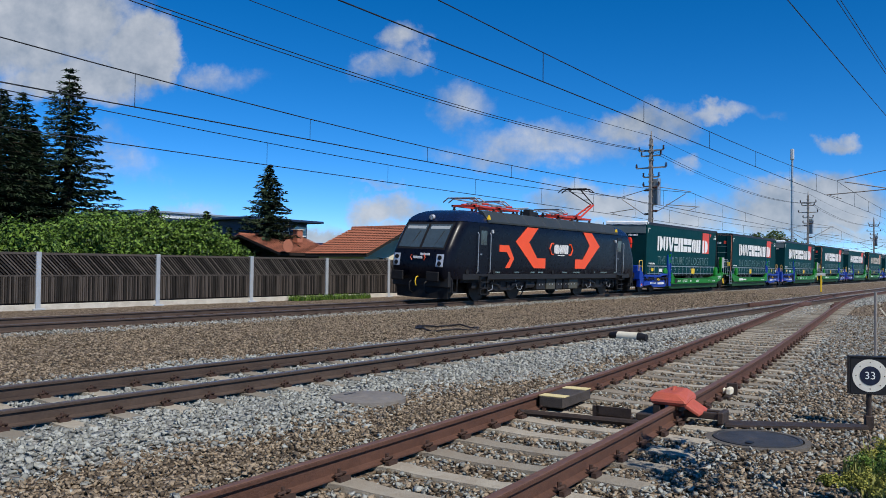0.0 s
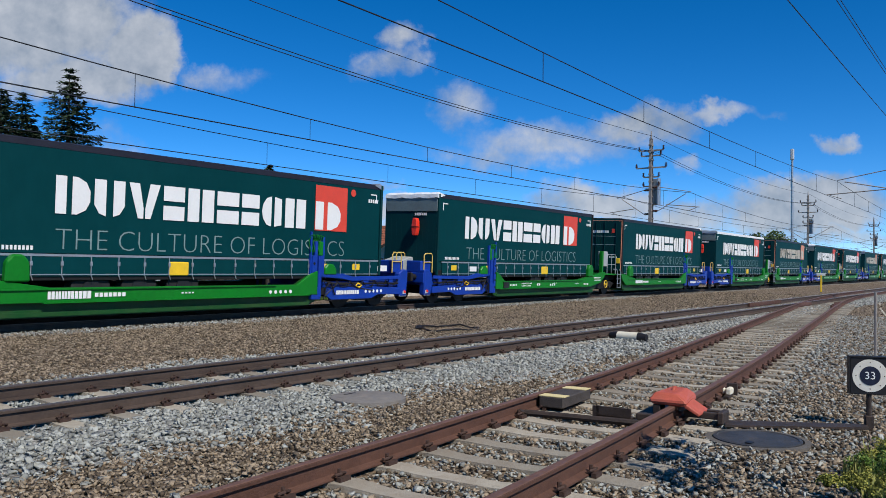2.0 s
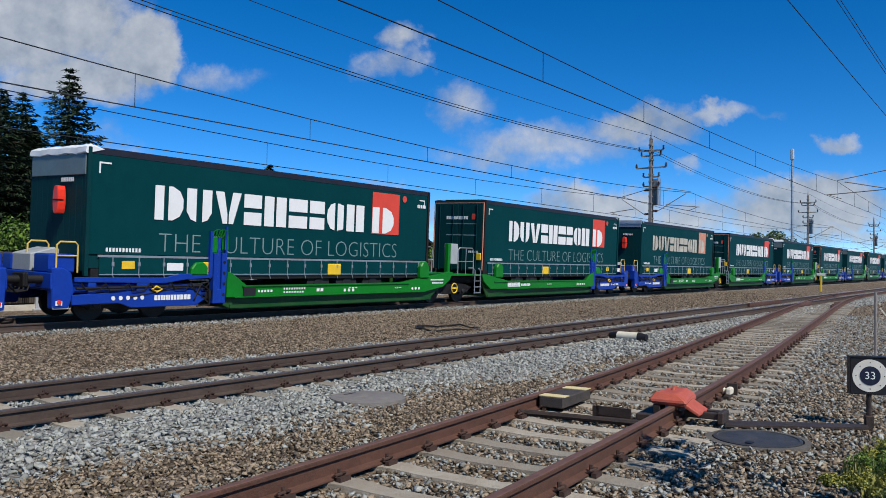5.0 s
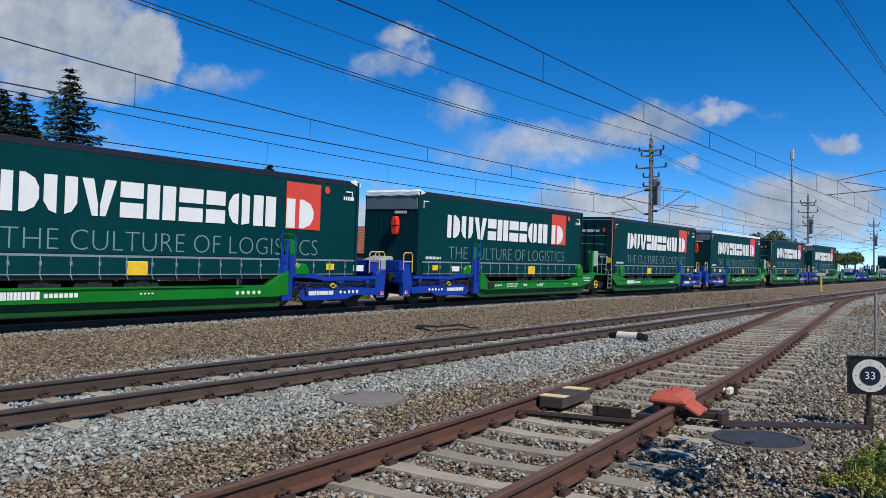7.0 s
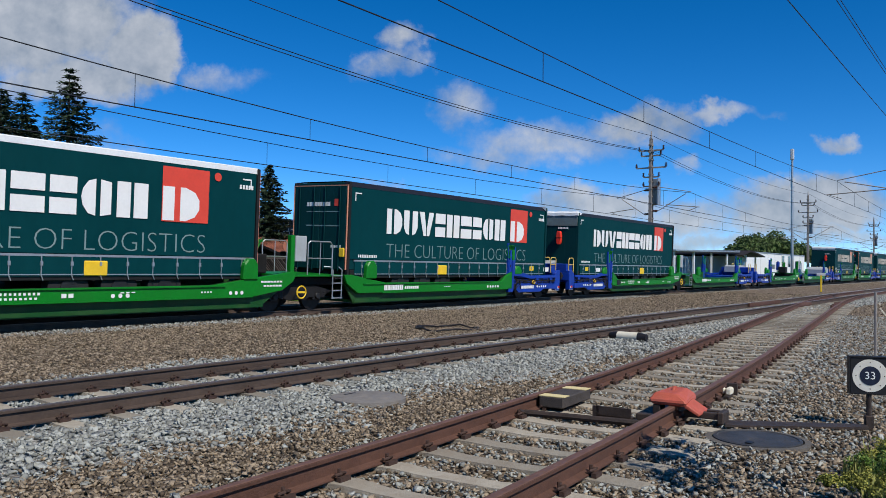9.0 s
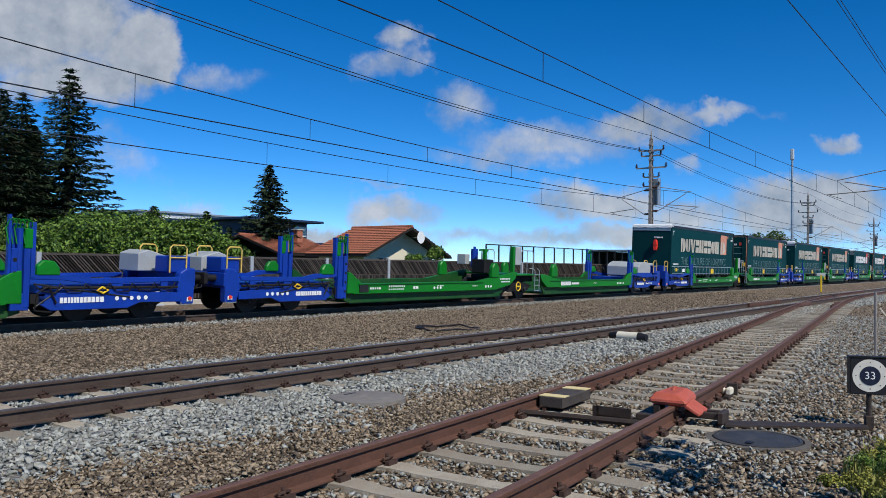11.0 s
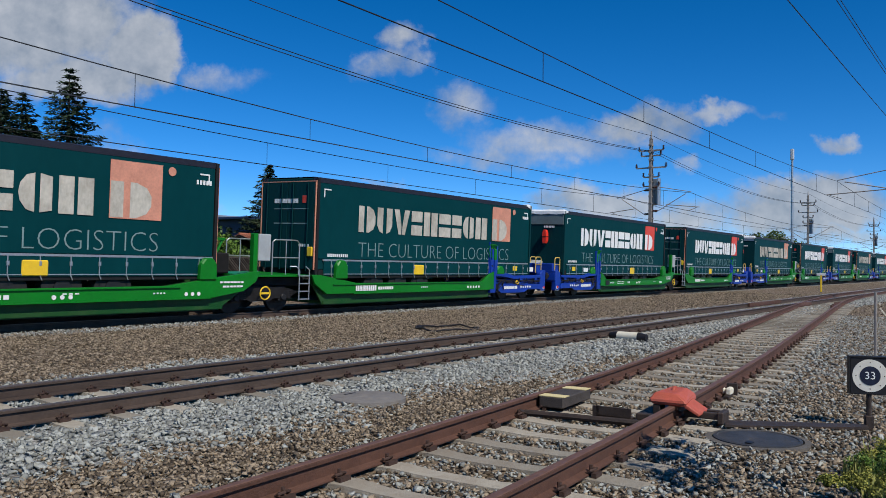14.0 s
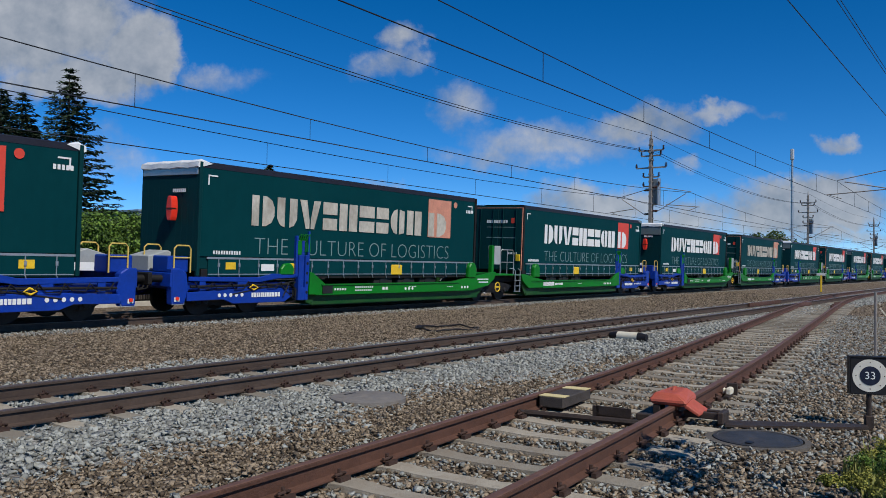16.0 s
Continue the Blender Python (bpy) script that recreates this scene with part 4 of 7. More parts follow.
            # headstock bracket
            part("headstock_bracket", Geo().slab_y(P([(-0.75, 0.36), (-0.35, 0.36), (-0.22, 0.75), (-0.3, 1.2), (-0.5, 1.32), (-0.78, 1.32)]), min(side * 1.32, side * 1.08), max(side * 1.32, side * 1.08)), M["blue"], w, bevel=0.03)
            part("bracket_label", B(Geo(), -0.68, -0.52, side * 1.33 - 0.006, side * 1.33 + 0.006, 0.44, 0.55), M["white"], w)
            part("red_valve", Geo().rod((X(-0.6), side * 1.3, 0.52), (X(-0.6), side * 1.37, 0.52), 0.05, 8), M["extinguisher"], w)
            part("lashing_hook", Geo().tube([(X(1.95), side * 1.36, 0.86), (X(1.8), side * 1.4, 0.78), (X(1.95), side * 1.41, 0.72), (X(2.1), side * 1.4, 0.78), (X(1.95), side * 1.36, 0.86)], 0.028), M["yellow"], w, "yellow hook")
            # lifting post
            part("lifting_post", B(B(B(B(Geo(), 3.72, 3.86, y - 0.1, y + 0.1, 0.42, 1.75), 4.0, 4.14, y - 0.1, y + 0.1, 0.36, 1.75), 3.72, 4.14, y - 0.09, y + 0.06, 0.36, 0.75), 3.78, 4.08, y + 0.05, y + 0.1, 1.7, 2.3), M["blue"], w, bevel=0.015)
            part("lifting_ram", Geo().rod((X(3.93), y, 0.5), (X(3.93), y, 2.2), 0.07, 10), M["blue"], w, smooth=True)
            part("lifting_mast", B(B(Geo(), 3.6, 3.7, y - 0.07, y + 0.07, 1.1, 2.35), 4.14, 4.2, y - 0.05, y + 0.05, 0.8, 2.5), M["blue"], w)
            part("post_cover", B(Geo(), 3.66, 3.84, y - 0.08, y + 0.08, 1.75, 2.2), M["green"], w, bevel=0.02)
            g = Geo()
            for k in range(5):
                a0 = 3.68 + 0.09 * k
                g.tube([(X(a0), y - 0.05, 2.2), (X(a0 + 0.03), y - 0.09, 2.36 + 0.04 * (k % 2)), (X(a0 + 0.14), y - 0.05, 2.40), (X(a0 + 0.2), y, 2.2), (X(a0 + 0.16), y - 0.06, 1.85)], 0.017, 5)
            part("hydraulic_hose", g, M["green"], w)
            if side < 0:
                g = Geo()
                for k in range(4):
                    g.rod((X(4.07), y - 0.108, 0.6 + k * 0.3), (X(4.07), y - 0.095, 0.6 + k * 0.3), 0.045, 10)
                part("post_slot", g, M["black"], w)
            part("trailer_guide", Geo().slab_y(P([(3.0, 1.14), (3.55, 1.14), (3.55, 1.36), (3.4, 1.5), (3.15, 1.48), (3.02, 1.32)]), y - 0.08, y + 0.08), M["green"], w, bevel=0.03)
        blocks_text(w, "maker_mark", min(X(1.9), X(3.0)), max(X(1.9), X(3.0)), 0.50, 0.63, -1.366, M["white"], SHORT_MARK)
        g = Geo()
        for i in range(5):
            g.rod((X(0.75 + i * 0.2), -1.372, 0.58), (X(0.75 + i * 0.2), -1.362, 0.58), 0.055, 10)
        tagged(part("white_dots", g, M["white"], w), kind="stuff")
        g = Geo()
        for k in range(6):
            xa = -0.1 + 0.62 * k
            g.tube([(X(xa), -1.385, 0.96), (X(xa + 0.12), -1.40, 0.80 - 0.03 * (k % 3)), (X(xa + 0.45), -1.39, 0.76 + 0.03 * (k % 2)), (X(xa + 0.6), -1.385, 0.93)], 0.016, 5)
        g.tube([(X(3.1), -1.4, 0.5), (X(3.3), -1.42, 0.9), (X(3.55), -1.42, 0.75), (X(3.6), -1.4, 0.35), (X(3.2), -1.38, 0.3)], 0.022, 5)
        g.box(min(X(3.35), X(3.68)), max(X(3.35), X(3.68)), -1.36, -1.2, 0.5, 0.72)
        tagged(part("brake_piping", g, M["black"], w), kind="stuff")
        part("cross_deck", B(Geo(), -0.3, 3.5, -1.25, 1.25, 0.72, 0.92), M["blue"], w, bevel=0.02)
        part("headstock", B(Geo(), -0.8, -0.62, -1.3, 1.3, 0.82, 1.2), M["blue"], w, bevel=0.02)
        # machinery on the end platform
        part("end_cabinet", Geo().slab_y(P([(-0.7, 1.2), (0.2, 1.2), (0.2, 1.68), (-0.1, 1.78), (-0.7, 1.62)]), -0.15, 0.75), M["grey_box"], w, "grey sheet-metal cabinet", bevel=0.02)
        part("blue_tank", B(Geo(), -0.76, -0.12, -1.12, -0.42, 1.2, 1.64), M["blue"], w, bevel=0.03)
        part("blue_tank", B(Geo(), -0.74, -0.3, 0.7, 1.15, 1.2, 1.6), M["blue"], w, bevel=0.03)
        for yy in (-1.15, 0.2):
            g = Geo()
            g.tube([(X(-0.6), yy, 1.2), (X(-0.6), yy, 1.85), (X(-0.52), yy, 1.93), (X(-0.15), yy, 1.93), (X(-0.08), yy, 1.85), (X(-0.08), yy, 1.2)], 0.022)
            g.tube([(X(-0.6), yy, 1.6), (X(-0.08), yy, 1.6)], 0.018)
            part("handrail", g, M["rail_yellow"], w)
        g = Geo()
        for k in range(4):
            g.tube([(X(-0.7), -0.3 + 0.2 * k, 1.1), (X(-0.85), -0.35 + 0.2 * k, 0.75), (X(-1.1), -0.3 + 0.18 * k, 0.7), (X(-1.25), -0.3 + 0.2 * k, 0.9)], 0.022, 5)
        part("brake_hose", g, M["black"], w)
        part("steps", Geo().tube([(X(-0.72), -1.28, 0.85), (X(-0.72), -1.3, 0.36), (X(-0.36), -1.3, 0.36), (X(-0.36), -1.28, 0.7)], 0.02), M["galv"], w)
        buffers(w, X(-0.72), 1 if mir else -1)
        for x in (0.45, 2.25):
            wheelset(w, X(x), 0.42, 1.0)
        part("bogie_frame", Geo().slab_y(P([(-0.1, 0.5), (0.3, 0.32), (0.7, 0.32), (1.0, 0.26), (1.7, 0.26), (2.0, 0.32), (2.5, 0.32), (2.9, 0.5), (2.4, 0.62), (0.3, 0.62)]), -1.06, -0.92).slab_y(P([(-0.1, 0.5), (2.9, 0.5), (2.4, 0.62), (0.3, 0.62)]), 0.92, 1.06), M["black"], w)
    return w


# ---- locomotive, four axles, cab at each end
BODY = [  # height, half length, half width
    (0.95, 9.20, 1.46), (1.05, 9.26, 1.49), (1.5, 9.30, 1.50), (2.0, 9.22, 1.50), (2.3, 9.05, 1.50), (2.7, 8.80, 1.50), (3.0, 8.60, 1.50),
    (3.25, 8.42, 1.47), (3.42, 8.25, 1.40), (3.58, 8.00, 1.25), (3.68, 7.72, 1.08), (3.74, 7.35, 0.9)]


def body_slice(z, xl, w, cx=0.62, cy=0.34, n=6):
    """A plan outline with rounded, drawn-in ends."""
    pts = []
    for sx, sy, flip in ((1, 1, False), (-1, 1, True), (-1, -1, False), (1, -1, True)):
        arc_pts = [(sx * (xl - cx + cx * math.cos(a)), sy * (w - cy + cy * math.sin(a))) for a in [i * math.pi / 2 / n for i in range(n + 1)]]
        pts += list(reversed(arc_pts)) if flip else arc_pts
    return [(x, y, z) for x, y in pts]


def body_x(z, y):
    """Where the front stands out at a height and a distance from the centre line."""
    xl = float(np.interp(z, [b[0] for b in BODY], [b[1] for b in BODY]))
    w = float(np.interp(z, [b[0] for b in BODY], [b[2] for b in BODY]))
    cx, cy = 0.62, 0.34
    t = max(0.0, abs(y) - (w - cy)) / cy
    return xl - cx + cx * math.sqrt(max(0.0, 1 - t * t))


def front_panel(y0, y1, z0, z1, lift, sx, n=6):
    g = Geo()
    ring = []
    for i in range(n + 1):
        z = z0 + (z1 - z0) * i / n
        ring.append([(sx * (body_x(z, y0 + (y1 - y0) * k / n) + lift), y0 + (y1 - y0) * k / n, z) for k in range(n + 1)])
    return g.loft(ring, caps=False, closed=False)


def chevron(points, y):
    return Geo().slab_y(points, y - 0.006, y)


def locomotive(at):
    t = thing("electric_locomotive", "black electric locomotive with orange chevrons and a raised pantograph", "locomotive", at=at)
    body = part("body_shell", Geo().loft([body_slice(*b) for b in BODY]), M["loco"], t, smooth=True)
    ys = -1.508
    # grey sloped roof panels between the cabs, and the cab roofs
    for k in range(8):
        x0 = -6.55 + k * 1.64
        for side in (-1, 1):
            q = [(side * 1.505, 3.28), (side * 1.515, 3.36), (side * 1.15, 3.80), (side * 1.0, 3.80), (side * 1.0, 3.3)]
            part("roof_panel", Geo().slab_x(q if side < 0 else q[::-1], x0 + 0.012, x0 + 1.628), M["loco_grey"], t, bevel=0.008)
    part("roof_deck", Geo().box(-6.55, 6.57, -1.02, 1.02, 3.5, 3.72), M["loco_grey"], t)
    for sx in (-1, 1):
        rings = []
        for z, xl, w in BODY[7:]:
            s = body_slice(z + 0.012, xl + 0.012, w + 0.012)
            rings.append([(max(x, 6.58) if sx > 0 else min(x, -6.58), y, zz) for x, y, zz in s])
        part("cab_roof", Geo().loft(rings, caps=True), M["loco_roof"], t, smooth=True)
    for sx in (-1, 1):
        cab = body
        for y0, y1 in ((-1.12, -0.06), (0.06, 1.12)):
            p = part("windscreen", front_panel(y0, y1, 2.18, 3.12, 0.018, sx), M["screen_glass"], t, "tinted glass that mirrors the sky", smooth=True)
            part("sun_blind", front_panel(y0 + 0.06, y1 - 0.06, 2.93, 3.05, 0.024, sx), M["grey_box"], p)
            part("wiper", Geo().tube([(sx * (body_x(2.2, (y0 + y1) / 2) + 0.05), (y0 + y1) / 2, 2.12), (sx * (body_x(2.85, y0 + 0.25) + 0.05), y0 + 0.25, 2.85)], 0.013, 5), M["black"], t)
        part("screen_surround", front_panel(-1.2, 1.2, 2.1, 3.2, 0.008, sx, 10), M["black"], t, smooth=True)
        for y in (-1.07, 1.07):
            h = part("headlight", front_panel(y - 0.17, y + 0.17, 1.42, 1.92, 0.02, sx), M["lamp_glass"], t, "clear headlight cluster", smooth=True)
            for z in (1.55, 1.78):
                part("lamp", Geo().rod((sx * (body_x(z, y) - 0.02), y, z), (sx * (body_x(z, y) + 0.045), y, z), 0.09, 12), M["black"], h)
        part("top_light", Geo().rod((sx * 8.35, 0, 3.42), (sx * 8.50, 0, 3.40), 0.1, 14), M["lamp_glass"], t)
        # plain marks on the nose
        for i in range(5):
            part("nose_mark", Geo().box(min(sx * 9.29, sx * 9.315), max(sx * 9.29, sx * 9.315), -0.22 + i * 0.09, -0.15 + i * 0.09, 1.72, 1.82), M["white"], t)
        for s in (-1, 1):
            part("nose_chevron", Geo().tube([(sx * 9.30, s * 0.30, 1.66), (sx * 9.30, s * 0.37, 1.77), (sx * 9.30, s * 0.30, 1.88)], 0.018, 5), M["orange"], t)
        bars_g = Geo()
        for i in range(7):
            bars_g.box(min(sx * 9.27, sx * 9.30), max(sx * 9.27, sx * 9.30), sx * 0.55 + i * 0.065 - 0.02, sx * 0.55 + i * 0.065 + 0.03, 1.86, 1.95)
        part("nose_number", bars_g, M["white"], t)
        # buffer beam, plough and fittings
        part("buffer_beam", Geo().box(min(sx * 8.85, sx * 9.12), max(sx * 8.85, sx * 9.12), -1.42, 1.42, 0.62, 1.25), M["frame_grey"], t, bevel=0.03)
        for y in (-0.875, 0.875):
            b = part("buffer", Geo().rod((sx * 9.05, y, 1.04), (sx * 9.45, y, 1.04), 0.14, 14), M["black"], t, smooth=True)
            part("buffer_head", Geo().box(min(sx * 9.44, sx * 9.50), max(sx * 9.44, sx * 9.50), y - 0.31, y + 0.31, 0.85, 1.23), M["black"], b, bevel=0.05)
        part("snow_plough", Geo().loft([[(sx * 8.7, -1.3, 0.62), (sx * 9.0, -1.3, 0.62), (sx * 9.1, 0, 0.62), (sx * 9.0, 1.3, 0.62), (sx * 8.7, 1.3, 0.62)], [(sx * 8.75, -1.25, 0.17), (sx * 8.95, -1.25, 0.17), (sx * 9.15, 0, 0.17), (sx * 8.95, 1.25, 0.17), (sx * 8.75, 1.25, 0.17)]]), M["black"], t)
        part("coupling_hook", Geo().tube([(sx * 9.1, 0, 1.03), (sx * 9.35, 0, 1.0), (sx * 9.42, 0, 0.82), (sx * 9.36, 0, 0.66)], 0.022, 6), M["yellow"], t)
        for y in (-0.38, 0.38):
            part("hose", Geo().tube([(sx * 9.1, y, 0.9), (sx * 9.3, y, 0.75), (sx * 9.28, y, 0.45), (sx * 9.1, y, 0.35)], 0.03, 6), M["black"], t)
        part("end_steps", Geo().box(min(sx * 8.6, sx * 8.95), max(sx * 8.6, sx * 8.95), -1.48, -1.2, 0.42, 0.46).box(min(sx * 8.6, sx * 8.64), max(sx * 8.6, sx * 8.64), -1.48, -1.44, 0.42, 0.95).box(min(sx * 8.91, sx * 8.95), max(sx * 8.91, sx * 8.95), -1.48, -1.44, 0.42, 0.95), M["frame_grey"], t)
        # cab door with window and grab rails, both sides
        xd = sx * 6.85
        for side in (-1, 1):
            yy = side * 1.502
            d = part("cab_door", Geo().box(xd - 0.33, xd + 0.33, yy - 0.012, yy + 0.012, 1.15, 3.12), M["loco"], t, bevel=0.008)
            part("door_window", Geo().box(xd - 0.22, xd + 0.22, yy - 0.018, yy + 0.018, 2.35, 2.95), M["glass"], d, bevel=0.004)
            part("door_handle", Geo().box(xd - 0.26, xd - 0.14, yy - 0.03, yy + 0.03, 1.95, 2.0), M["galv"], d)
            for dx in (-0.46, 0.46):
                part("grab_rail", Geo().tube([(xd + dx, yy, 1.2), (xd + dx, yy + side * 0.06, 1.25), (xd + dx, yy + side * 0.06, 2.8), (xd + dx, yy, 2.85)], 0.022, 6), M["galv"], t)
            g = Geo().box(xd - 0.28, xd - 0.25, yy - 0.1, yy - 0.02, 0.3, 1.1).box(xd + 0.25, xd + 0.28, yy - 0.1, yy - 0.02, 0.3, 1.1)
            for k in range(4):
                g.box(xd - 0.28, xd + 0.28, yy - 0.16, yy + 0.02, 0.32 + k * 0.25, 0.35 + k * 0.25)
            part("door_steps", g, M["frame_grey"], t)
            part("side_camera", Geo().box(xd - sx * 0.62 - 0.05, xd - sx * 0.62 + 0.05, yy - 0.08, yy + 0.08, 2.85, 3.0), M["lamp_glass"], t, bevel=0.02)
            part("warning_triangle", Geo().slab_y([(xd - sx * 0.4 - 0.1, 3.42), (xd - sx * 0.4 + 0.1, 3.42), (xd - sx * 0.4, 3.6)], min(side * 1.50, side * 1.42), max(side * 1.50, side * 1.42)), M["yellow"], t)
    # side sill
    for side in (-1, 1):
        part("side_sill", Geo().box(-8.3, 8.3, side * 1.49 - 0.03, side * 1.49 + 0.03, 0.93, 1.16), M["frame_grey"], t, bevel=0.01)
    # orange chevrons and plain marks
    y = ys
    part("orange_chevron", chevron([(-4.30, 2.58), (-2.62, 1.42), (-1.55, 1.42), (-1.55, 1.88), (-2.35, 1.88), (-3.12, 2.58), (-2.32, 3.24), (-3.32, 3.24)][::1], y), M["orange"], t)
    part("orange_chevron", chevron([(-5.62, 2.40), (-5.62, 2.10), (-5.02, 2.10), (-4.72, 1.82), (-5.12, 1.42), (-4.75, 1.42), (-4.38, 1.82), (-4.86, 2.40)], y), M["orange"], t)
    part("orange_chevron", chevron([(4.28, 2.58), (3.30, 3.24), (2.30, 3.24), (3.10, 2.58), (2.33, 1.88), (1.50, 1.88), (1.50, 1.42), (2.60, 1.42)], y), M["orange"], t)
    blocks_text(t, "company_mark", -0.72, 0.72, 2.12, 2.55, y, M["white"], [40.9, 0.9, 10.8, 40.9, 40.9, 20.9, 0.9, 0.3, 0.7])
    bars(t, -0.35, 2.02, y, 8, 0.06, 0.05, 0.03, M["white"])
    for s in (-1, 1):
        part("orange_chevron", Geo().tube([(s * 0.80, y, 2.08), (s * 1.0, y, 2.08), (s * 1.16, y, 2.33), (s * 1.0, y, 2.58), (s * 0.80, y, 2.58)], 0.045, 4), M["orange"], t)
    for x, n, wd in ((-5.9, 3, 0.16), (-4.3, 5, 0.08), (-2.9, 5, 0.07), (-2.2, 4, 0.14), (0.2, 6, 0.07), (1.3, 10, 0.08), (3.5, 4, 0.08), (4.5, 12, 0.06), (6.2, 3, 0.14)):
        bars(t, x, 1.205, y, n, wd * 0.6, 0.06, 0.035, M["thin"])
    for x in (-6.0, -0.8, 2.7, 3.6, 7.8, -8.0):
        part("socket_cover", disc(x, y - 0.02, y + 0.02, 0.11, 1.24, 14), M["black"], t)
    # bogies
    for bx in (-4.75, 4.75):
        f = part("bogie_frame", Geo().slab_y([(bx - 2.3, 0.62), (bx - 1.0, 0.56), (bx - 0.6, 0.42), (bx + 0.6, 0.42), (bx + 1.0, 0.56), (bx + 2.3, 0.62), (bx + 2.3, 0.82), (bx - 2.3, 0.82)], -1.22, -1.05).slab_y([(bx - 2.3, 0.62), (bx + 2.3, 0.62), (bx + 2.3, 0.82), (bx - 2.3, 0.82)], 1.05, 1.22), M["frame_grey"], t, bevel=0.02)
        for dx in (-1.5, 1.5):
            wheelset(t, bx + dx, 0.625, 1.1)
            part("damper", Geo().rod((bx + dx * 0.35, -1.3, 0.68), (bx + dx * 0.8, -1.3, 0.80), 0.055, 10), M["frame_grey"], f)
            part("damper", Geo().rod((bx + dx * 1.25, -1.28, 0.5), (bx + dx * 1.25, -1.28, 0.95), 0.05, 10), M["frame_grey"], f)
            part("cable", Geo().tube([(bx + dx * 0.6, -1.28, 0.95), (bx + dx * 0.7, -1.32, 0.5), (bx + dx * 0.9, -1.32, 0.45), (bx + dx, -1.3, 0.62)], 0.02, 5), M["galv"], f)
            part("sandbox", Geo().box(bx + dx * 1.6 - 0.16, bx + dx * 1.6 + 0.16, -1.3, -1.05, 0.55, 0.95).rod((bx + dx * 1.55, -1.0, 0.55), (bx + dx * 1.42, -0.85, 0.12), 0.03, 6), M["frame_grey"], f, bevel=0.02)
        for dx in (-0.35, 0.35):
            part("coil_spring", Geo().rod((bx + dx, -1.18, 0.55), (bx + dx, -1.18, 0.95), 0.13, 12), M["black"], f)
    part("underframe", Geo().box(-8.4, 8.4, -0.6, 0.6, 0.32, 0.93).box(-8.2, 8.2, -1.3, 1.3, 0.8, 0.94), M["black"], t)
    # boxes between the bogies
    for x0, x1, m in ((-2.0, -1.2, "frame_grey"), (-1.05, -0.2, "grey_low"), (-0.1, 0.55, "frame_grey"), (0.65, 1.15, "black"), (1.25, 2.2, "grey_low")):
        b = part("underframe_box", Geo().box(x0, x1, -1.35, 1.35, 0.42, 0.93), M[m], t, bevel=0.025)
        for k in range(2):
            part("box_bolt", Geo().rod((x0 + 0.25 + 0.3 * k, -1.36, 0.66), (x0 + 0.25 + 0.3 * k, -1.335, 0.66), 0.035, 8), M["galv"], b)
    part("air_tank", Geo().rod((-2.9, -1.15, 0.66), (-2.15, -1.15, 0.66), 0.17, 14), M["frame_grey"], t, smooth=True)
    # roof gear: folded pantographs on red frames, one raised
    for px, raised in ((-5.4, False), (-3.4, False), (4.2, True), (2.2, False)):
        p = part("pantograph_base", Geo().box(px - 0.85, px + 0.85, -0.62, -0.52, 3.98, 4.06).box(px - 0.85, px + 0.85, 0.52, 0.62, 3.98, 4.06).box(px - 0.85, px - 0.75, -0.62, 0.62, 3.98, 4.06).box(px + 0.75, px + 0.85, -0.62, 0.62, 3.98, 4.06), M["panto_red"], t, "red steel frame")
        for dx in (-0.7, 0.7):
            for y_ in (-0.57, 0.57):
                g = Geo()
                for k in range(4):
                    g.rod((px + dx, y_, 3.74 + k * 0.06), (px + dx, y_, 3.77 + k * 0.06), 0.075, 10)
                part("insulator", g.rod((px + dx, y_, 3.7), (px + dx, y_, 3.98), 0.045, 8), M["insul"], t)
        if raised:
            kx, kz, hx, hz = px + 2.2, 4.92, px + 0.1, 5.62
            arm = Geo().rod((px + 0.3, -0.2, 4.08), (kx, -0.08, kz), 0.05, 8).rod((px + 0.3, 0.2, 4.08), (kx, 0.08, kz), 0.05, 8).rod((px + 0.7, 0, 4.05), (kx - 0.1, 0, kz - 0.12), 0.025, 6)
            top = Geo().rod((kx, -0.08, kz), (hx, -0.35, hz - 0.1), 0.03, 8).rod((kx, 0.08, kz), (hx, 0.35, hz - 0.1), 0.03, 8).rod((kx - 0.8, -0.16, kz + 0.22), (kx - 0.8, 0.16, kz + 0.22), 0.02, 6)
        else:
            kx, kz, hx, hz = px + 0.9, 4.2, px - 0.85, 4.34
            arm = Geo().rod((px - 0.6, -0.25, 4.08), (kx, -0.15, kz), 0.045, 8).rod((px - 0.6, 0.25, 4.08), (kx, 0.15, kz), 0.045, 8)
            top = Geo().rod((kx, -0.1, kz), (hx, -0.4, hz - 0.05), 0.028, 8).rod((kx, 0.1, kz), (hx, 0.4, hz - 0.05), 0.028, 8)
        part("lower_arm", arm, M["panto_red"], p)
        part("upper_arm", top, M["black"] if raised else M["galv"], p)
        part("collector_head", Geo().tube([(hx - 0.15, -0.95, hz - 0.18), (hx - 0.15, -0.7, hz), (hx - 0.15, 0.7, hz), (hx - 0.15, 0.95, hz - 0.18)], 0.03, 6).tube([(hx + 0.25, -0.95, hz - 0.18), (hx + 0.25, -0.7, hz), (hx + 0.25, 0.7, hz), (hx + 0.25, 0.95, hz - 0.18)], 0.03, 6).rod((hx - 0.15, -0.4, hz - 0.05), (hx + 0.25, -0.4, hz - 0.05), 0.02).rod((hx - 0.15, 0.4, hz - 0.05), (hx + 0.25, 0.4, hz - 0.05), 0.02), M["black"] if raised else M["galv"], p)
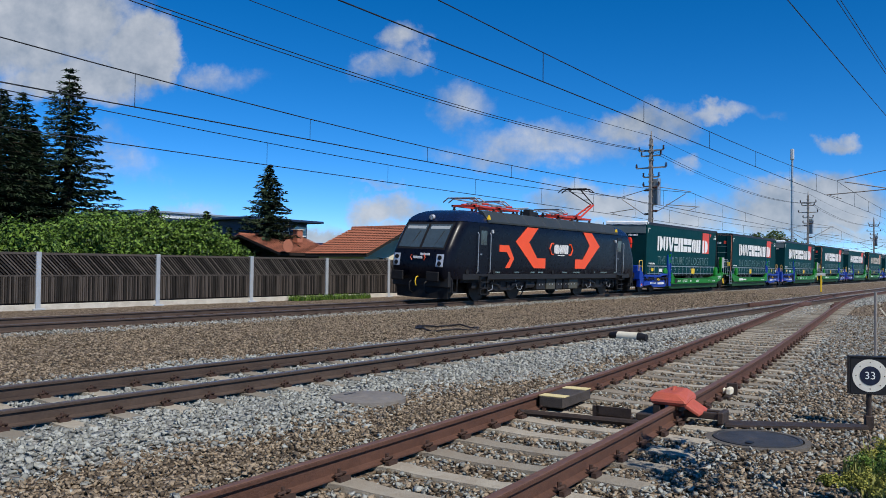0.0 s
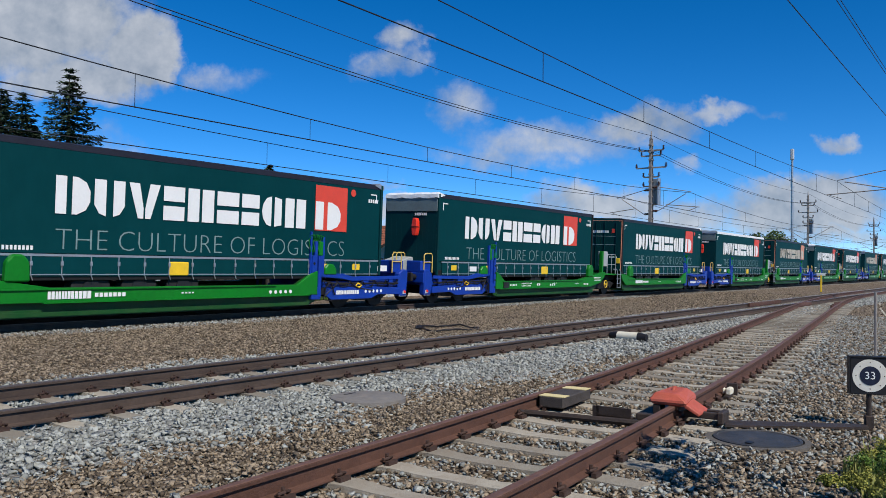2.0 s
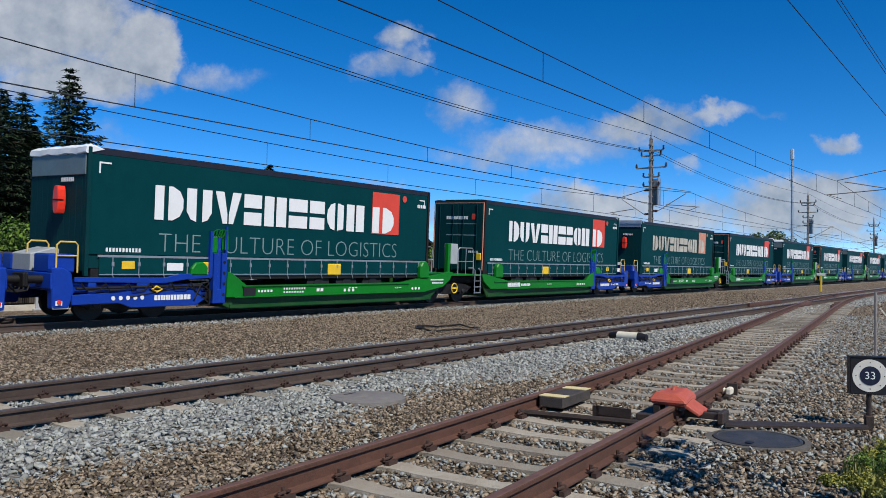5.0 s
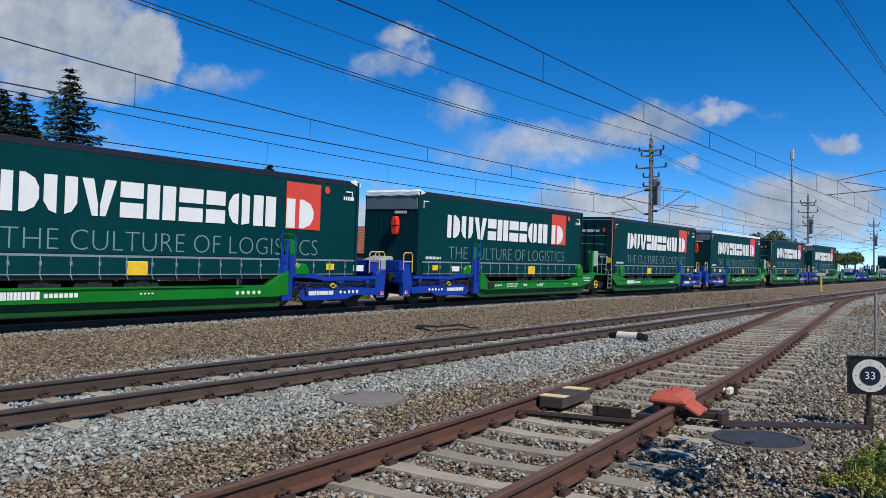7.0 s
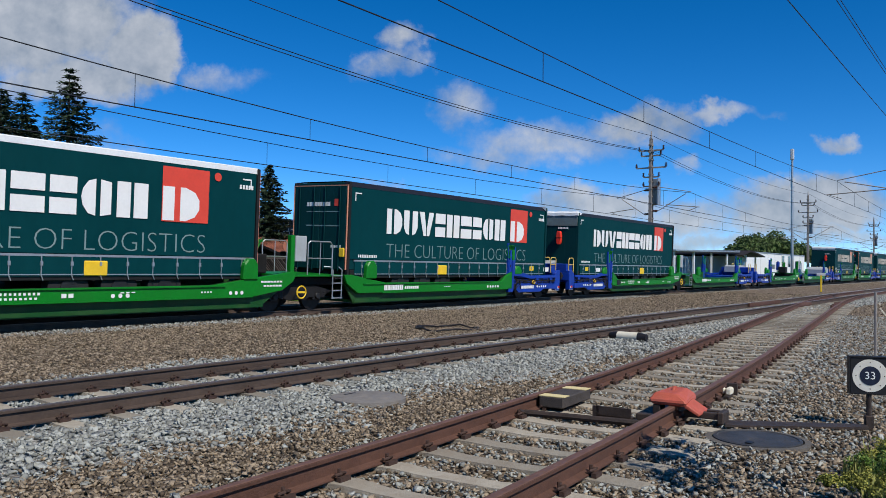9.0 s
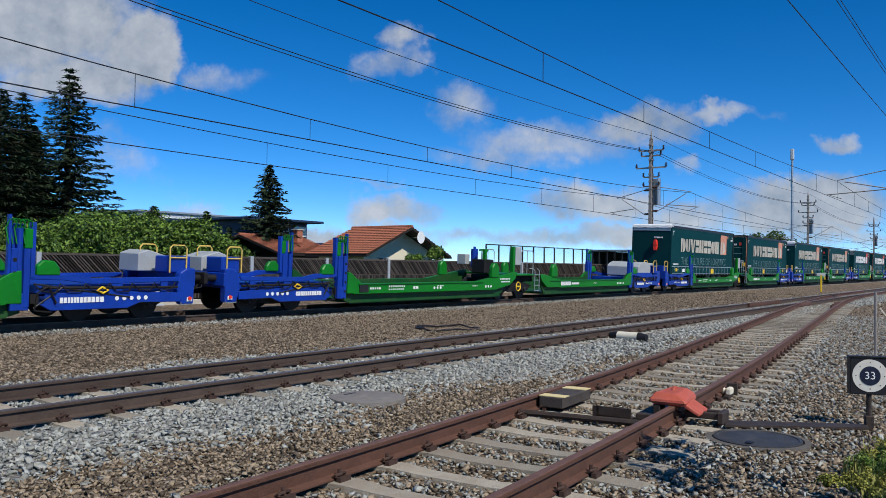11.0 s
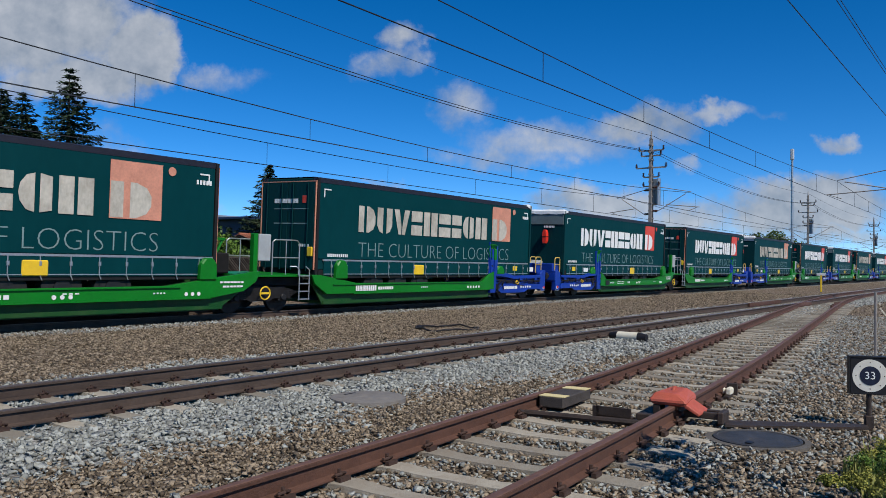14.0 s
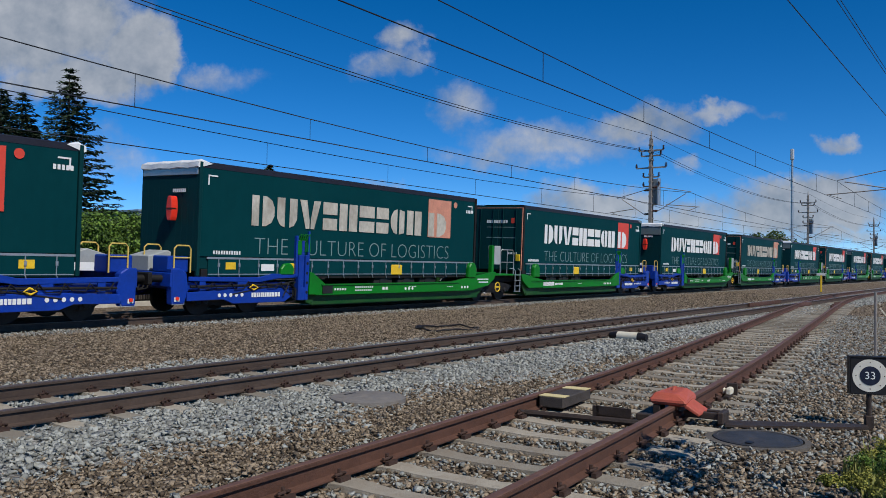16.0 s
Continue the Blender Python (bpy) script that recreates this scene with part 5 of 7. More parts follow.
        part("base_spring", Geo().rod((px - 0.5, 0.0, 4.08), (px + 0.4, 0.0, 4.1), 0.07, 8).box(px - 0.2, px + 0.15, -0.3, 0.3, 4.02, 4.2), M["panto_red"] if raised else M["galv"], p)
    for k, x in enumerate((-1.9, -1.5, -0.9, -0.4, 0.1, 0.6, 1.0)):
        g = Geo().rod((x, 0.1 * (-1) ** k, 3.7), (x, 0.1 * (-1) ** k, 4.12), 0.05, 8)
        for j in range(4):
            g.rod((x, 0.1 * (-1) ** k, 3.78 + j * 0.08), (x, 0.1 * (-1) ** k, 3.81 + j * 0.08), 0.09, 10)
        part("insulator", g, M["black"], t)
    part("roof_busbar", Geo().tube([(-4.6, 0.0, 4.18), (-1.9, 0.1, 4.18), (0.2, -0.05, 4.2), (1.4, 0.05, 4.12)], 0.025, 6).rod((-1.9, 0, 4.18), (-1.2, -0.3, 4.25), 0.03), M["galv"], t)
    part("main_switch", Geo().box(-1.1, -0.75, -0.35, 0.05, 3.7, 4.2).box(-0.6, 0.0, -0.2, 0.3, 3.9, 4.1), M["frame_grey"], t, bevel=0.03)
    part("horn", Geo().rod((5.9, -0.5, 3.75), (6.2, -0.5, 3.8), 0.05, 8).rod((6.0, -0.9, 3.7), (6.0, -0.9, 3.95), 0.02), M["black"], t)
    return t


M["grey_low"] = mat("olive_grey_boxes", (0.075, 0.075, 0.06), 0.6, 0.1, 0.2, 3)
LOCO_AT = -11.2
loco = locomotive(on_main(0))

first_wagon = wagon(on_main(0))
WAGONS = [first_wagon] + [copy_thing(first_wagon, on_main(40 * i)) for i in range(1, 17)]

# the grey cover over the last bogie of the empty wagon
part("bogie_cover", Geo().slab_y([(29.7, 1.0), (31.6, 1.0), (31.6, 1.58), (31.3, 1.74), (30.9, 1.83), (30.4, 1.83), (29.95, 1.72), (29.7, 1.55)], -1.1, 0.9), M["grey_box"], WAGONS[8], "grey sheet-metal cover", bevel=0.03)
part("cover_beam", Geo().box(29.4, 31.62, -1.2, -1.1, 0.98, 1.2), M["blue"], WAGONS[8], bevel=0.01)
KINDS = {}
TRAILERS = []   # thing, place from the first trailer's front


def put_trailer(n, rear, faded, pale, wrap):
    key = (rear, faded, pale, wrap)
    if key not in KINDS:
        KINDS[key] = ob = trailer(rear, faded, pale, wrap, on_main(0))
    else:
        ob = copy_thing(KINDS[key], on_main(0))
    TRAILERS.append((ob, PITCH * n + (17.48 if rear else 0)))


FADED = {(4, 0), (2, 1), (9, 0), (9, 1), (10, 0), (10, 1), (12, 0), (13, 1)}
EMPTY = {(7, 1), (8, 0), (8, 1)}
for n in range(17):
    for r in (0, 1):
        if (n, r) not in EMPTY:
            put_trailer(n, bool(r), (n, r) in FADED, (n, r) in {(2, 0), (6, 0)}, (n, r) in {(0, 0), (1, 0), (3, 0), (5, 0), (7, 0), (10, 0), (9, 0), (11, 0), (12, 0), (13, 0), (14, 0), (1, 1), (4, 1), (10, 1), (11, 1)})


# ---------------------------------------------------------------- beyond the main line
M["boards"] = mat("weathered_dark_boards", (0.030, 0.024, 0.020), 0.85, 0, 0.5, 3, 0.3, 40, per="island", colour2=(0.09, 0.077, 0.068))
M["boards_light"] = mat("weathered_brown_boards", (0.020, 0.016, 0.013), 0.85, 0, 0.5, 3, 0.3, 40, per="island", colour2=(0.07, 0.058, 0.05))
M["backing"] = mat("black_fence_backing", (0.006, 0.005, 0.005), 0.9, 0, 0.3, 3)
M["post"] = mat("galvanised_fence_post", (0.40, 0.43, 0.46), 0.5, 0.3, 0.12, 3)
M["plinth"] = mat("stained_concrete_plinth", (0.50, 0.47, 0.41), 0.9, 0, 0.2, 3, 0.2, 40, dirt=0.6, dirt_colour=(0.22, 0.19, 0.14))
M["tile"] = mat("red_brown_roof_tiles", (0.30, 0.105, 0.06), 0.85, 0, 0.35, 5, 0.2, 30, dirt=0.4, dirt_colour=(0.16, 0.08, 0.06))
M["cream"] = mat("cream_render_wall", (0.62, 0.58, 0.44), 0.9, 0, 0.08, 2, 0.1, 60)
M["dark_wood"] = mat("dark_eaves_timber", (0.018, 0.013, 0.011), 0.8, 0, 0.4, 6)
M["navy_clad"] = mat("navy_metal_cladding", (0.02, 0.035, 0.085), 0.5, 0.2, 0.12, 1)
M["hall_grey"] = mat("pale_grey_cladding", (0.42, 0.45, 0.48), 0.6, 0, 0.08, 0.5)
M["hall_white"] = mat("white_hall_cladding", (0.72, 0.73, 0.73), 0.6, 0, 0.05, 0.5)
M["brick"] = mat("chimney_brick", (0.34, 0.13, 0.08), 0.9, 0, 0.25, 10)
M["mast"] = mat("aged_steel_mast", (0.30, 0.27, 0.24), 0.7, 0.3, 0.3, 3)
M["wire"] = mat("copper_wire", (0.035, 0.04, 0.045), 0.5, 0.6, 0.2, 3)
M["spruce"] = mat("spruce_needles", (0.011, 0.023, 0.012), 0.8, 0, 0.5, 1.0, per="island", colour2=(0.034, 0.056, 0.024), spec=0.2)
M["bark"] = mat("spruce_bark", (0.07, 0.05, 0.035), 0.9, 0, 0.3, 6, 0.4, 30)
M["leaf"] = mat("bright_green_leaves", (0.032, 0.085, 0.010), 0.6, 0, 0.5, 0.7, per="island", colour2=(0.125, 0.215, 0.028), spec=0.3)
M["leaf_far"] = mat("far_green_leaves", (0.04, 0.075, 0.02), 0.7, 0, 0.35, 0.2, per="island", colour2=(0.10, 0.15, 0.04), spec=0.3)
M["grass_blade"] = mat("roadside_grass", (0.10, 0.14, 0.025), 0.7, 0, 0.4, 3, per="island", colour2=(0.34, 0.33, 0.10), spec=0.3)


def fence():
    f = thing("noise_fence", "dark weathered timber fence with steel posts on a concrete plinth", "fence")
    y, z0, z1 = 27.0, -0.02, 1.74
    step = 4.63
    xs = [13.96 + step * i for i in range(-2, 12)]
    half = 0.5 * (step - 0.16)
    low, high = Geo(), Geo()
    n = 62
    for i in range(n):
        x = -half + 2 * half * i / n
        d = 0.012 * math.sin(i * 2.3)
        low.box(x + 0.013, x + 2 * half / n - 0.013, -0.05 + d, 0.01 + d, z0 + 0.06, 0.92 + 0.02 * math.sin(i * 1.7))
    zl, zh, w = 0.97, 1.66, 0.066

    def cut(poly, lo, sign):
        """Keeps the part of a board on one side of the panel's edge."""
        out = []
        for (xa, za), (xb, zb) in zip(poly, poly[1:] + poly[:1]):
            ia, ib = sign * (xa - lo) >= 0, sign * (xb - lo) >= 0
            if ia:
                out.append((xa, za))
            if ia != ib:
                t = (lo - xa) / (xb - xa)
                out.append((lo, za + t * (zb - za)))
        return out

    a = -half - 0.69
    while a < half:
        board = cut([(a, zh), (a + 0.69, zl), (a + 0.69 + w, zl), (a + w, zh)], -half, 1)
        board = cut(board, half, -1) if len(board) > 2 else []
        if len(board) > 2:
            high.slab_y(board, -0.05, -0.01)
        a += 0.128
    lm, hm = low.mesh("boarding"), high.mesh("slanted_boarding")
    lm.materials.append(M["boards_light"])
    hm.materials.append(M["boards"])
    backs = Geo().box(-half, half, 0.015, 0.045, z0, zh).mesh("backing")
    backs.materials.append(M["backing"])
    caps = Geo().box(-half, half, -0.06, 0.06, zh, z1).box(-half, half, -0.045, 0.0, 0.92, 0.975).mesh("cap_board")
    caps.materials.append(M["boards"])
    for i, x in enumerate(xs):
        part("post", Geo().box(x - 0.085, x + 0.085, y - 0.1, y + 0.08, -0.3, z1 + 0.02), M["post"], f, bevel=0.015)
        part("post_foot", Geo().box(x - 0.2, x + 0.2, y - 0.2, y + 0.1, -0.3, -0.16), M["post"], f, bevel=0.02)
        c = x + step / 2
        p = part("panel", backs, None, f, at=pose(c, y, 0))
        tagged(part("boarding", lm, None, p), kind="stuff")
        tagged(part("slanted_boarding", hm, None, p), kind="stuff")
        part("cap_board", caps, None, p)
        part("plinth", Geo().box(x + 0.09, x + step - 0.09, y - 0.08, y + 0.1, -0.4, z0 + 0.0), M["plinth"], f, bevel=0.01)


fence()


def leaf_cloud(name, blobs, number, size, material, seed, flat=0.0):
    """Small leaf faces over the shells of ellipsoids (x, y, z, rx, ry, rz); number per square metre of shell."""
    rng = np.random.default_rng(seed)
    C, Nn = [], []
    for (x, y, z, a, b, c) in blobs:
        n = int(number * 4 * math.pi * ((a * b) ** 1.6 / 3 + (a * c) ** 1.6 / 3 + (b * c) ** 1.6 / 3) ** (1 / 1.6))
        d = rng.normal(size=(n, 3))
        d /= np.linalg.norm(d, axis=1)[:, None]
        d = d[d[:, 2] > -0.5]
        k = rng.uniform(0.62, 1.0, len(d)) ** 0.7 * (1 + 0.16 * np.sin(d[:, 0] * 7 + x) * np.sin(d[:, 2] * 9 + y) + 0.12 * rng.normal(size=len(d)))
        C.append(np.array([x, y, z]) + d * np.array([a, b, c]) * k[:, None])
        Nn.append(d)
    C, Nn = np.concatenate(C), np.concatenate(Nn)
    n = len(C)
    t = rng.normal(size=(n, 3))
    nr = Nn * 0.7 + rng.normal(size=(n, 3)) * 0.6 + np.array([0, 0, 0.35])
    nr /= np.linalg.norm(nr, axis=1)[:, None]
    u = np.cross(nr, t)
    u /= np.linalg.norm(u, axis=1)[:, None] + 1e-9
    w = np.cross(nr, u)
    s = size * rng.uniform(0.6, 1.3, (n, 1))
    V = np.stack([C - u * s, C + w * s * 0.55 + nr * s * 0.15, C + u * s, C - w * s * 0.55 + nr * s * 0.15], 1).reshape(-1, 3)
    return raw_mesh(name, V, np.arange(n * 4).reshape(-1, 4), material)


def shrub(x, y, h, r, seed, label, mat_=None):
    rng = random.Random(seed)
    t = thing("shrub", label, "shrub", "shrubs behind the fence")
    g = Geo()
    for k in range(5):
        a = k * 1.26 + rng.random()
        g.rod((x + 0.1 * math.cos(a), y + 0.1 * math.sin(a), -0.25), (x + r * 0.55 * math.cos(a), y + r * 0.5 * math.sin(a), h * 0.7), 0.07, 6, 0.02)
    part("stem", g, M["bark"], t)
    blobs = []
    for k in range(9):
        a = rng.random() * 6.28
        q = rng.random() ** 0.5 * 0.75
        br = r * rng.uniform(0.38, 0.55)
        z = h - br * rng.uniform(0.8, 1.2) - (h * 0.45) * q * rng.random()
        blobs.append((x + math.cos(a) * r * q, y + math.sin(a) * r * q, z, br, br, br * rng.uniform(0.7, 0.95)))
    blobs.append((x, y, h * 0.45, r * 0.85, r * 0.85, h * 0.42))
    part("crown", leaf_cloud("crown", blobs, 105, 0.085, mat_ or M["leaf"], seed), None, t)
    return t


for k, (x, y, h, r) in enumerate([(13.2, 32, 2.9, 2.3), (16.2, 32.6, 3.2, 2.3), (19.2, 33.2, 3.75, 2.5), (21.8, 34.6, 4.1, 2.4), (24.4, 34.0, 3.7, 2.3), (26.6, 34.5, 3.2, 1.9), (28.4, 35.2, 2.7, 1.7), (11.0, 33, 3.2, 2.2), (23.0, 36.5, 4.0, 2.0)]):
    shrub(x, y, h, r, 40 + k, "dense bright green leafy shrub behind the timber fence")
shrub(42.2, 31.0, 2.9, 0.75, 77, "small green climbing shrub before a house")
shrub(40.2, 31.2, 2.3, 0.6, 78, "small green shrub before a house")


def spruce(x, y, h, r, seed, label, crown_from=0.06):
    rng = np.random.default_rng(seed)
    t = thing("spruce_tree", label, "conifer", "spruce trees")
    part("trunk", Geo().loft([[(x + q * math.cos(a), y + q * math.sin(a), z) for a in [i * math.pi / 4 for i in range(8)]] for z, q in ((-0.3, 0.026 * h), (h * 0.5, 0.014 * h), (h * 0.97, 0.01))]), M["bark"], t, smooth=True)
    C, U, W, S = [], [], [], []
    limbs = Geo()
    z = h * crown_from
    while z < h * 0.985:
        f = 1 - z / h
        reach = r * (f ** 0.78) * (1.0 if f < 0.85 else 0.85) + 0.06
        nb = max(4, int(5 + 6 * f))
        a0 = rng.uniform(0, 6.28)
        for b in range(nb):
            a = a0 + b * 6.283 / nb + rng.normal(0, 0.18)
            L = reach * rng.uniform(0.62, 1.12)
            droop = rng.uniform(0.10, 0.30) * (0.4 + f)
            d = np.array([math.cos(a), math.sin(a), 0])
            side = np.array([-math.sin(a), math.cos(a), 0])
            if h > 5 and b % 2 == 0:
                limbs.rod((x, y, z), (x + d[0] * L * 0.8, y + d[1] * L * 0.8, z - droop * L * 0.6), 0.03, 4, 0.01)
            m = max(3, int(L / 0.058))
            for k in range(m):
                q = (k + rng.uniform(0.2, 1)) / m
                base = np.array([x, y, z]) + d * L * q + np.array([0, 0, -droop * L * q + 0.12 * L * q * q])
                wide = (0.14 + 0.42 * (1 - q)) * min(1, L) * 0.8
                for sgn in (-1, 1):
                    C.append(base + side * sgn * wide * rng.uniform(0.1, 0.75) + np.array([0, 0, rng.uniform(-0.14, 0.04)]))
                    dirn = d * rng.uniform(0.3, 1) + side * sgn * rng.uniform(0.2, 1) + np.array([0, 0, rng.uniform(-0.55, 0.1)])
                    U.append(dirn / np.linalg.norm(dirn))
                    ww = np.cross(U[-1], np.array([rng.normal(0, 0.5), rng.normal(0, 0.5), 1]))
                    W.append(ww / (np.linalg.norm(ww) + 1e-9))
                    S.append(rng.uniform(0.09, 0.21))
        z += h * 0.024 * rng.uniform(0.8, 1.25)
    C, U, W, S = np.array(C), np.array(U), np.array(W), np.array(S)[:, None]
    V = np.stack([C - U * S * 0.7, C + W * S * 0.26, C + U * S * 1.4, C - W * S * 0.26 - np.array([0, 0, 0.05])], 1).reshape(-1, 3)
    part("crown", raw_mesh("crown", V, np.arange(len(V)).reshape(-1, 4), M["spruce"]), None, t)
    tagged(part("limb", limbs, M["bark"], t), kind="stuff")


spruce(24.9, 45, 13.1, 4.5, 1, "tall dark green spruce behind the hedge")
spruce(22.45, 45.5, 11.1, 3.8, 2, "tall dark spruce beside taller ones")
spruce(20.6, 44, 10.9, 4.0, 3, "tall dark spruce with drooping boughs")
spruce(24.0, 47.5, 10.0, 4.2, 7, "dark spruce standing behind others")
spruce(17.9, 46, 11.5, 3.8, 8, "dark spruce at the end of a row")
spruce(40.3, 45, 8.9, 3.5, 4, "single dark spruce beside a low house")
spruce(37.1, 48, 5.3, 1.5, 5, "young spruce above the shrubs", 0.2)
spruce(32.7, 48, 5.4, 1.7, 6, "young spruce among shrubs", 0.2)
spruce(40.8, 50, 4.4, 0.7, 9, "slender young conifer above the shrubs", 0.3)


def tiled_slope(g, p00, p10, p01, p11, cols, rows):
    """Courses of tiles from eaves (p00 to p10) up to the ridge (p01 to p11): stepped strips with waves."""
    p00, p10, p01, p11 = map(Vector, (p00, p10, p01, p11))
    nrm = (p10 - p00).cross(p01 - p00).normalized()
    if nrm.z < 0:
        nrm = -nrm
    for r in range(rows):
        ring = []
        for v, lift in ((r / rows, 0.05), ((r + 1.08) / rows, 0.0)):
            row = []
            for c in range(cols * 2 + 1):
                u = c / (cols * 2)
                q = (p00.lerp(p10, u)).lerp(p01.lerp(p11, u), v)
                row.append(q + nrm * (lift + (0.035 if c % 2 else 0.0)))
            ring.append(row)
        g.loft(ring, caps=False, closed=False)
    return g


def house_gable():
    """Cream house; its wide gable faces the railway, the ridge runs away from it."""
    h = thing("gabled_house", "cream rendered house with a red-brown tiled gable roof", "house")
    x0, x1, xm, y0, y1, ze, zr = 38.6, 45.8, 42.2, 34.1, 38.4, 2.4, 3.98
    part("wall", Geo().slab_y([(x0, -0.3), (x1, -0.3), (x1, ze), (xm, zr - 0.15), (x0, ze)], y0, y1 - 0.3), M["cream"], h)
    ov = 1.0
    sl = (zr - ze) / (xm - x0)
    el, er = (x0 - ov, ze - ov * sl), (x1 + ov, ze - ov * (zr - ze) / (x1 - xm))
    r = part("roof", Geo().slab_y([el, (xm, zr - 0.12), er, (er[0], er[1] + 0.14), (xm, zr + 0.03), (el[0], el[1] + 0.14)], y0 - 1.1, y1), M["dark_wood"], h, "dark timber barge boards")
    g = Geo()
    tiled_slope(g, (el[0], y1, el[1] + 0.16), (el[0], y0 - 1.1, el[1] + 0.16), (xm, y1, zr + 0.05), (xm, y0 - 1.1, zr + 0.05), 40, 15)
    part("roof_tiles", g, M["tile"], r, "red-brown clay tiles")
    g = Geo()
    tiled_slope(g, (er[0], y0 - 1.1, er[1] + 0.16), (er[0], y1, er[1] + 0.16), (xm, y0 - 1.1, zr + 0.05), (xm, y1, zr + 0.05), 40, 15)
    part("roof_tiles", g, M["tile"], r, "red-brown clay tiles")
    part("ridge_cap", Geo().rod((xm, y0 - 1.1, zr + 0.08), (xm, y1, zr + 0.08), 0.11, 8), M["tile"], r)
    for xx in (40.5, 44.2):
        w = part("window", Geo().box(xx - 0.5, xx + 0.5, y0 - 0.03, y0 + 0.1, 0.8, 1.9), M["glass"], h)
        part("window_frame", Geo().box(xx - 0.56, xx - 0.5, y0 - 0.06, y0, 0.75, 1.95).box(xx + 0.5, xx + 0.56, y0 - 0.06, y0, 0.75, 1.95).box(xx - 0.56, xx + 0.56, y0 - 0.06, y0, 1.9, 1.96).box(xx - 0.03, xx + 0.03, y0 - 0.05, y0, 0.8, 1.9), M["white"], w)
    d = part("satellite_dish", Geo().loft([[(42.9 + q * math.cos(a), y0 - 1.25 + k, 3.35 + q * math.sin(a)) for a in [i * math.pi / 8 for i in range(16)]] for q, k in ((0.42, -0.05), (0.30, 0.03), (0.06, 0.08))], caps=True), M["roof_white"], h, "white satellite dish", smooth=True)
    part("dish_arm", Geo().rod((42.9, y0 - 1.2, 3.35), (42.6, y0 - 0.1, 3.3), 0.025, 6), M["galv"], d)


house_gable()


def house_low():
    h = thing("low_house", "low house with an old red tiled roof and brick chimney", "house")
    x0, x1, y0, ym, y1, ze, zr = 38.6, 43.4, 41.0, 45.3, 49.6, 2.15, 3.5
    part("wall", Geo().slab_x([(y0 + 0.6, -0.3), (y1 - 0.6, -0.3), (y1 - 0.6, ze), (ym, zr - 0.25), (y0 + 0.6, ze)], x0 + 0.5, x1 - 0.5), M["dark_wood"], h)
    r = part("roof", Geo().slab_x([(y0, ze - 0.1), (ym, zr - 0.12), (y1, ze - 0.1), (y1, ze + 0.05), (ym, zr + 0.03), (y0, ze + 0.05)], x0 - 0.8, x1 + 0.6), M["dark_wood"], h, "dark timber eaves")
    for ya in (y0, y1):
        g = Geo()
        a, b = ((x0 - 0.8, ya, ze + 0.06), (x1 + 0.6, ya, ze + 0.06))
        c, d = ((x0 - 0.8, ym, zr + 0.05), (x1 + 0.6, ym, zr + 0.05))
        tiled_slope(g, a, b, c, d, 34, 15)
        part("roof_tiles", g, M["tile"], r, "weathered red clay tiles")
    part("ridge_cap", Geo().rod((x0 - 0.8, ym, zr + 0.07), (x1 + 0.6, ym, zr + 0.07), 0.1, 8), M["tile"], r)
    c = part("chimney", Geo().box(41.9, 42.45, 43.6, 44.1, 2.6, 4.0), M["brick"], h, "orange brick chimney", bevel=0.02)
    part("chimney_cap", Geo().box(41.82, 42.53, 43.52, 44.18, 4.0, 4.08), M["plinth"], c)
    part("satellite_dish", Geo().loft([[(38.1 + q * math.cos(a), 40.6 + k, 2.7 + q * math.sin(a)) for a in [i * math.pi / 8 for i in range(16)]] for q, k in ((0.45, -0.05), (0.30, 0.03), (0.06, 0.08))], caps=True), M["brick"], h, "rust-red satellite dish", smooth=True)


house_low()


def flat_building(label, x0, x1, y0, y1, z1, material, roof_over, roof_mat, windows, name="industrial_building", wz=(1.2, 2.2), panel=2.5):
    b = thing(name, label, "building")
    part("wall", Geo().box(x0, x1, y0, y1, -0.3, z1), material, b)
    part("roof", Geo().box(x0 - roof_over, x1 + roof_over, y0 - roof_over, y1 + roof_over, z1, z1 + 0.22), roof_mat, b, bevel=0.03)
    n = int((x1 - x0) / panel)
    for k in range(1, n):
        xx = x0 + k * (x1 - x0) / n
        part("wall_seam", Geo().box(xx - 0.03, xx + 0.03, y0 - 0.03, y0, -0.2, z1), M["galv"], b)
    for xw, ww in windows:
        w = part("window", Geo().box(xw, xw + ww, y0 - 0.04, y0 + 0.05, wz[0], wz[1]), M["glass"], b)
        part("window_frame", Geo().box(xw - 0.06, xw, y0 - 0.07, y0, wz[0], wz[1]).box(xw + ww, xw + ww + 0.06, y0 - 0.07, y0, wz[0], wz[1]).box(xw - 0.06, xw + ww + 0.06, y0 - 0.07, y0, wz[1], wz[1] + 0.07), M["white"], w)
    return b


navy = flat_building("navy clad flat-roofed commercial building with a white sign", 49.5, 57.0, 58, 72, 5.55, M["navy_clad"], 1.2, M["navy_clad"], [(50.2, 2), (53, 1.6)], wz=(3.2, 4.6))
part("sign_board", Geo().box(55.2, 56.8, 57.9, 57.99, 4.2, 5.2), M["white"], navy, "white sign board")
flat_building("low navy commercial building behind houses", 60.5, 80, 62, 74, 3.6, M["navy_clad"], 0.3, M["navy_clad"], [])
flat_building("long pale grey hall with a flat roof", 50, 66, 76, 92, 6.9, M["hall_grey"], 0.2, M["galv"], [(51 + 2.2 * k, 1.9) for k in range(6)], wz=(5.2, 6.4))
flat_building("white flat-roofed industrial hall beside the line", 160, 221, 45, 62, 5.0, M["hall_white"], 0.1, M["galv"], [(197, 2.2), (203, 2.2)], wz=(2.2, 4.8), panel=6)


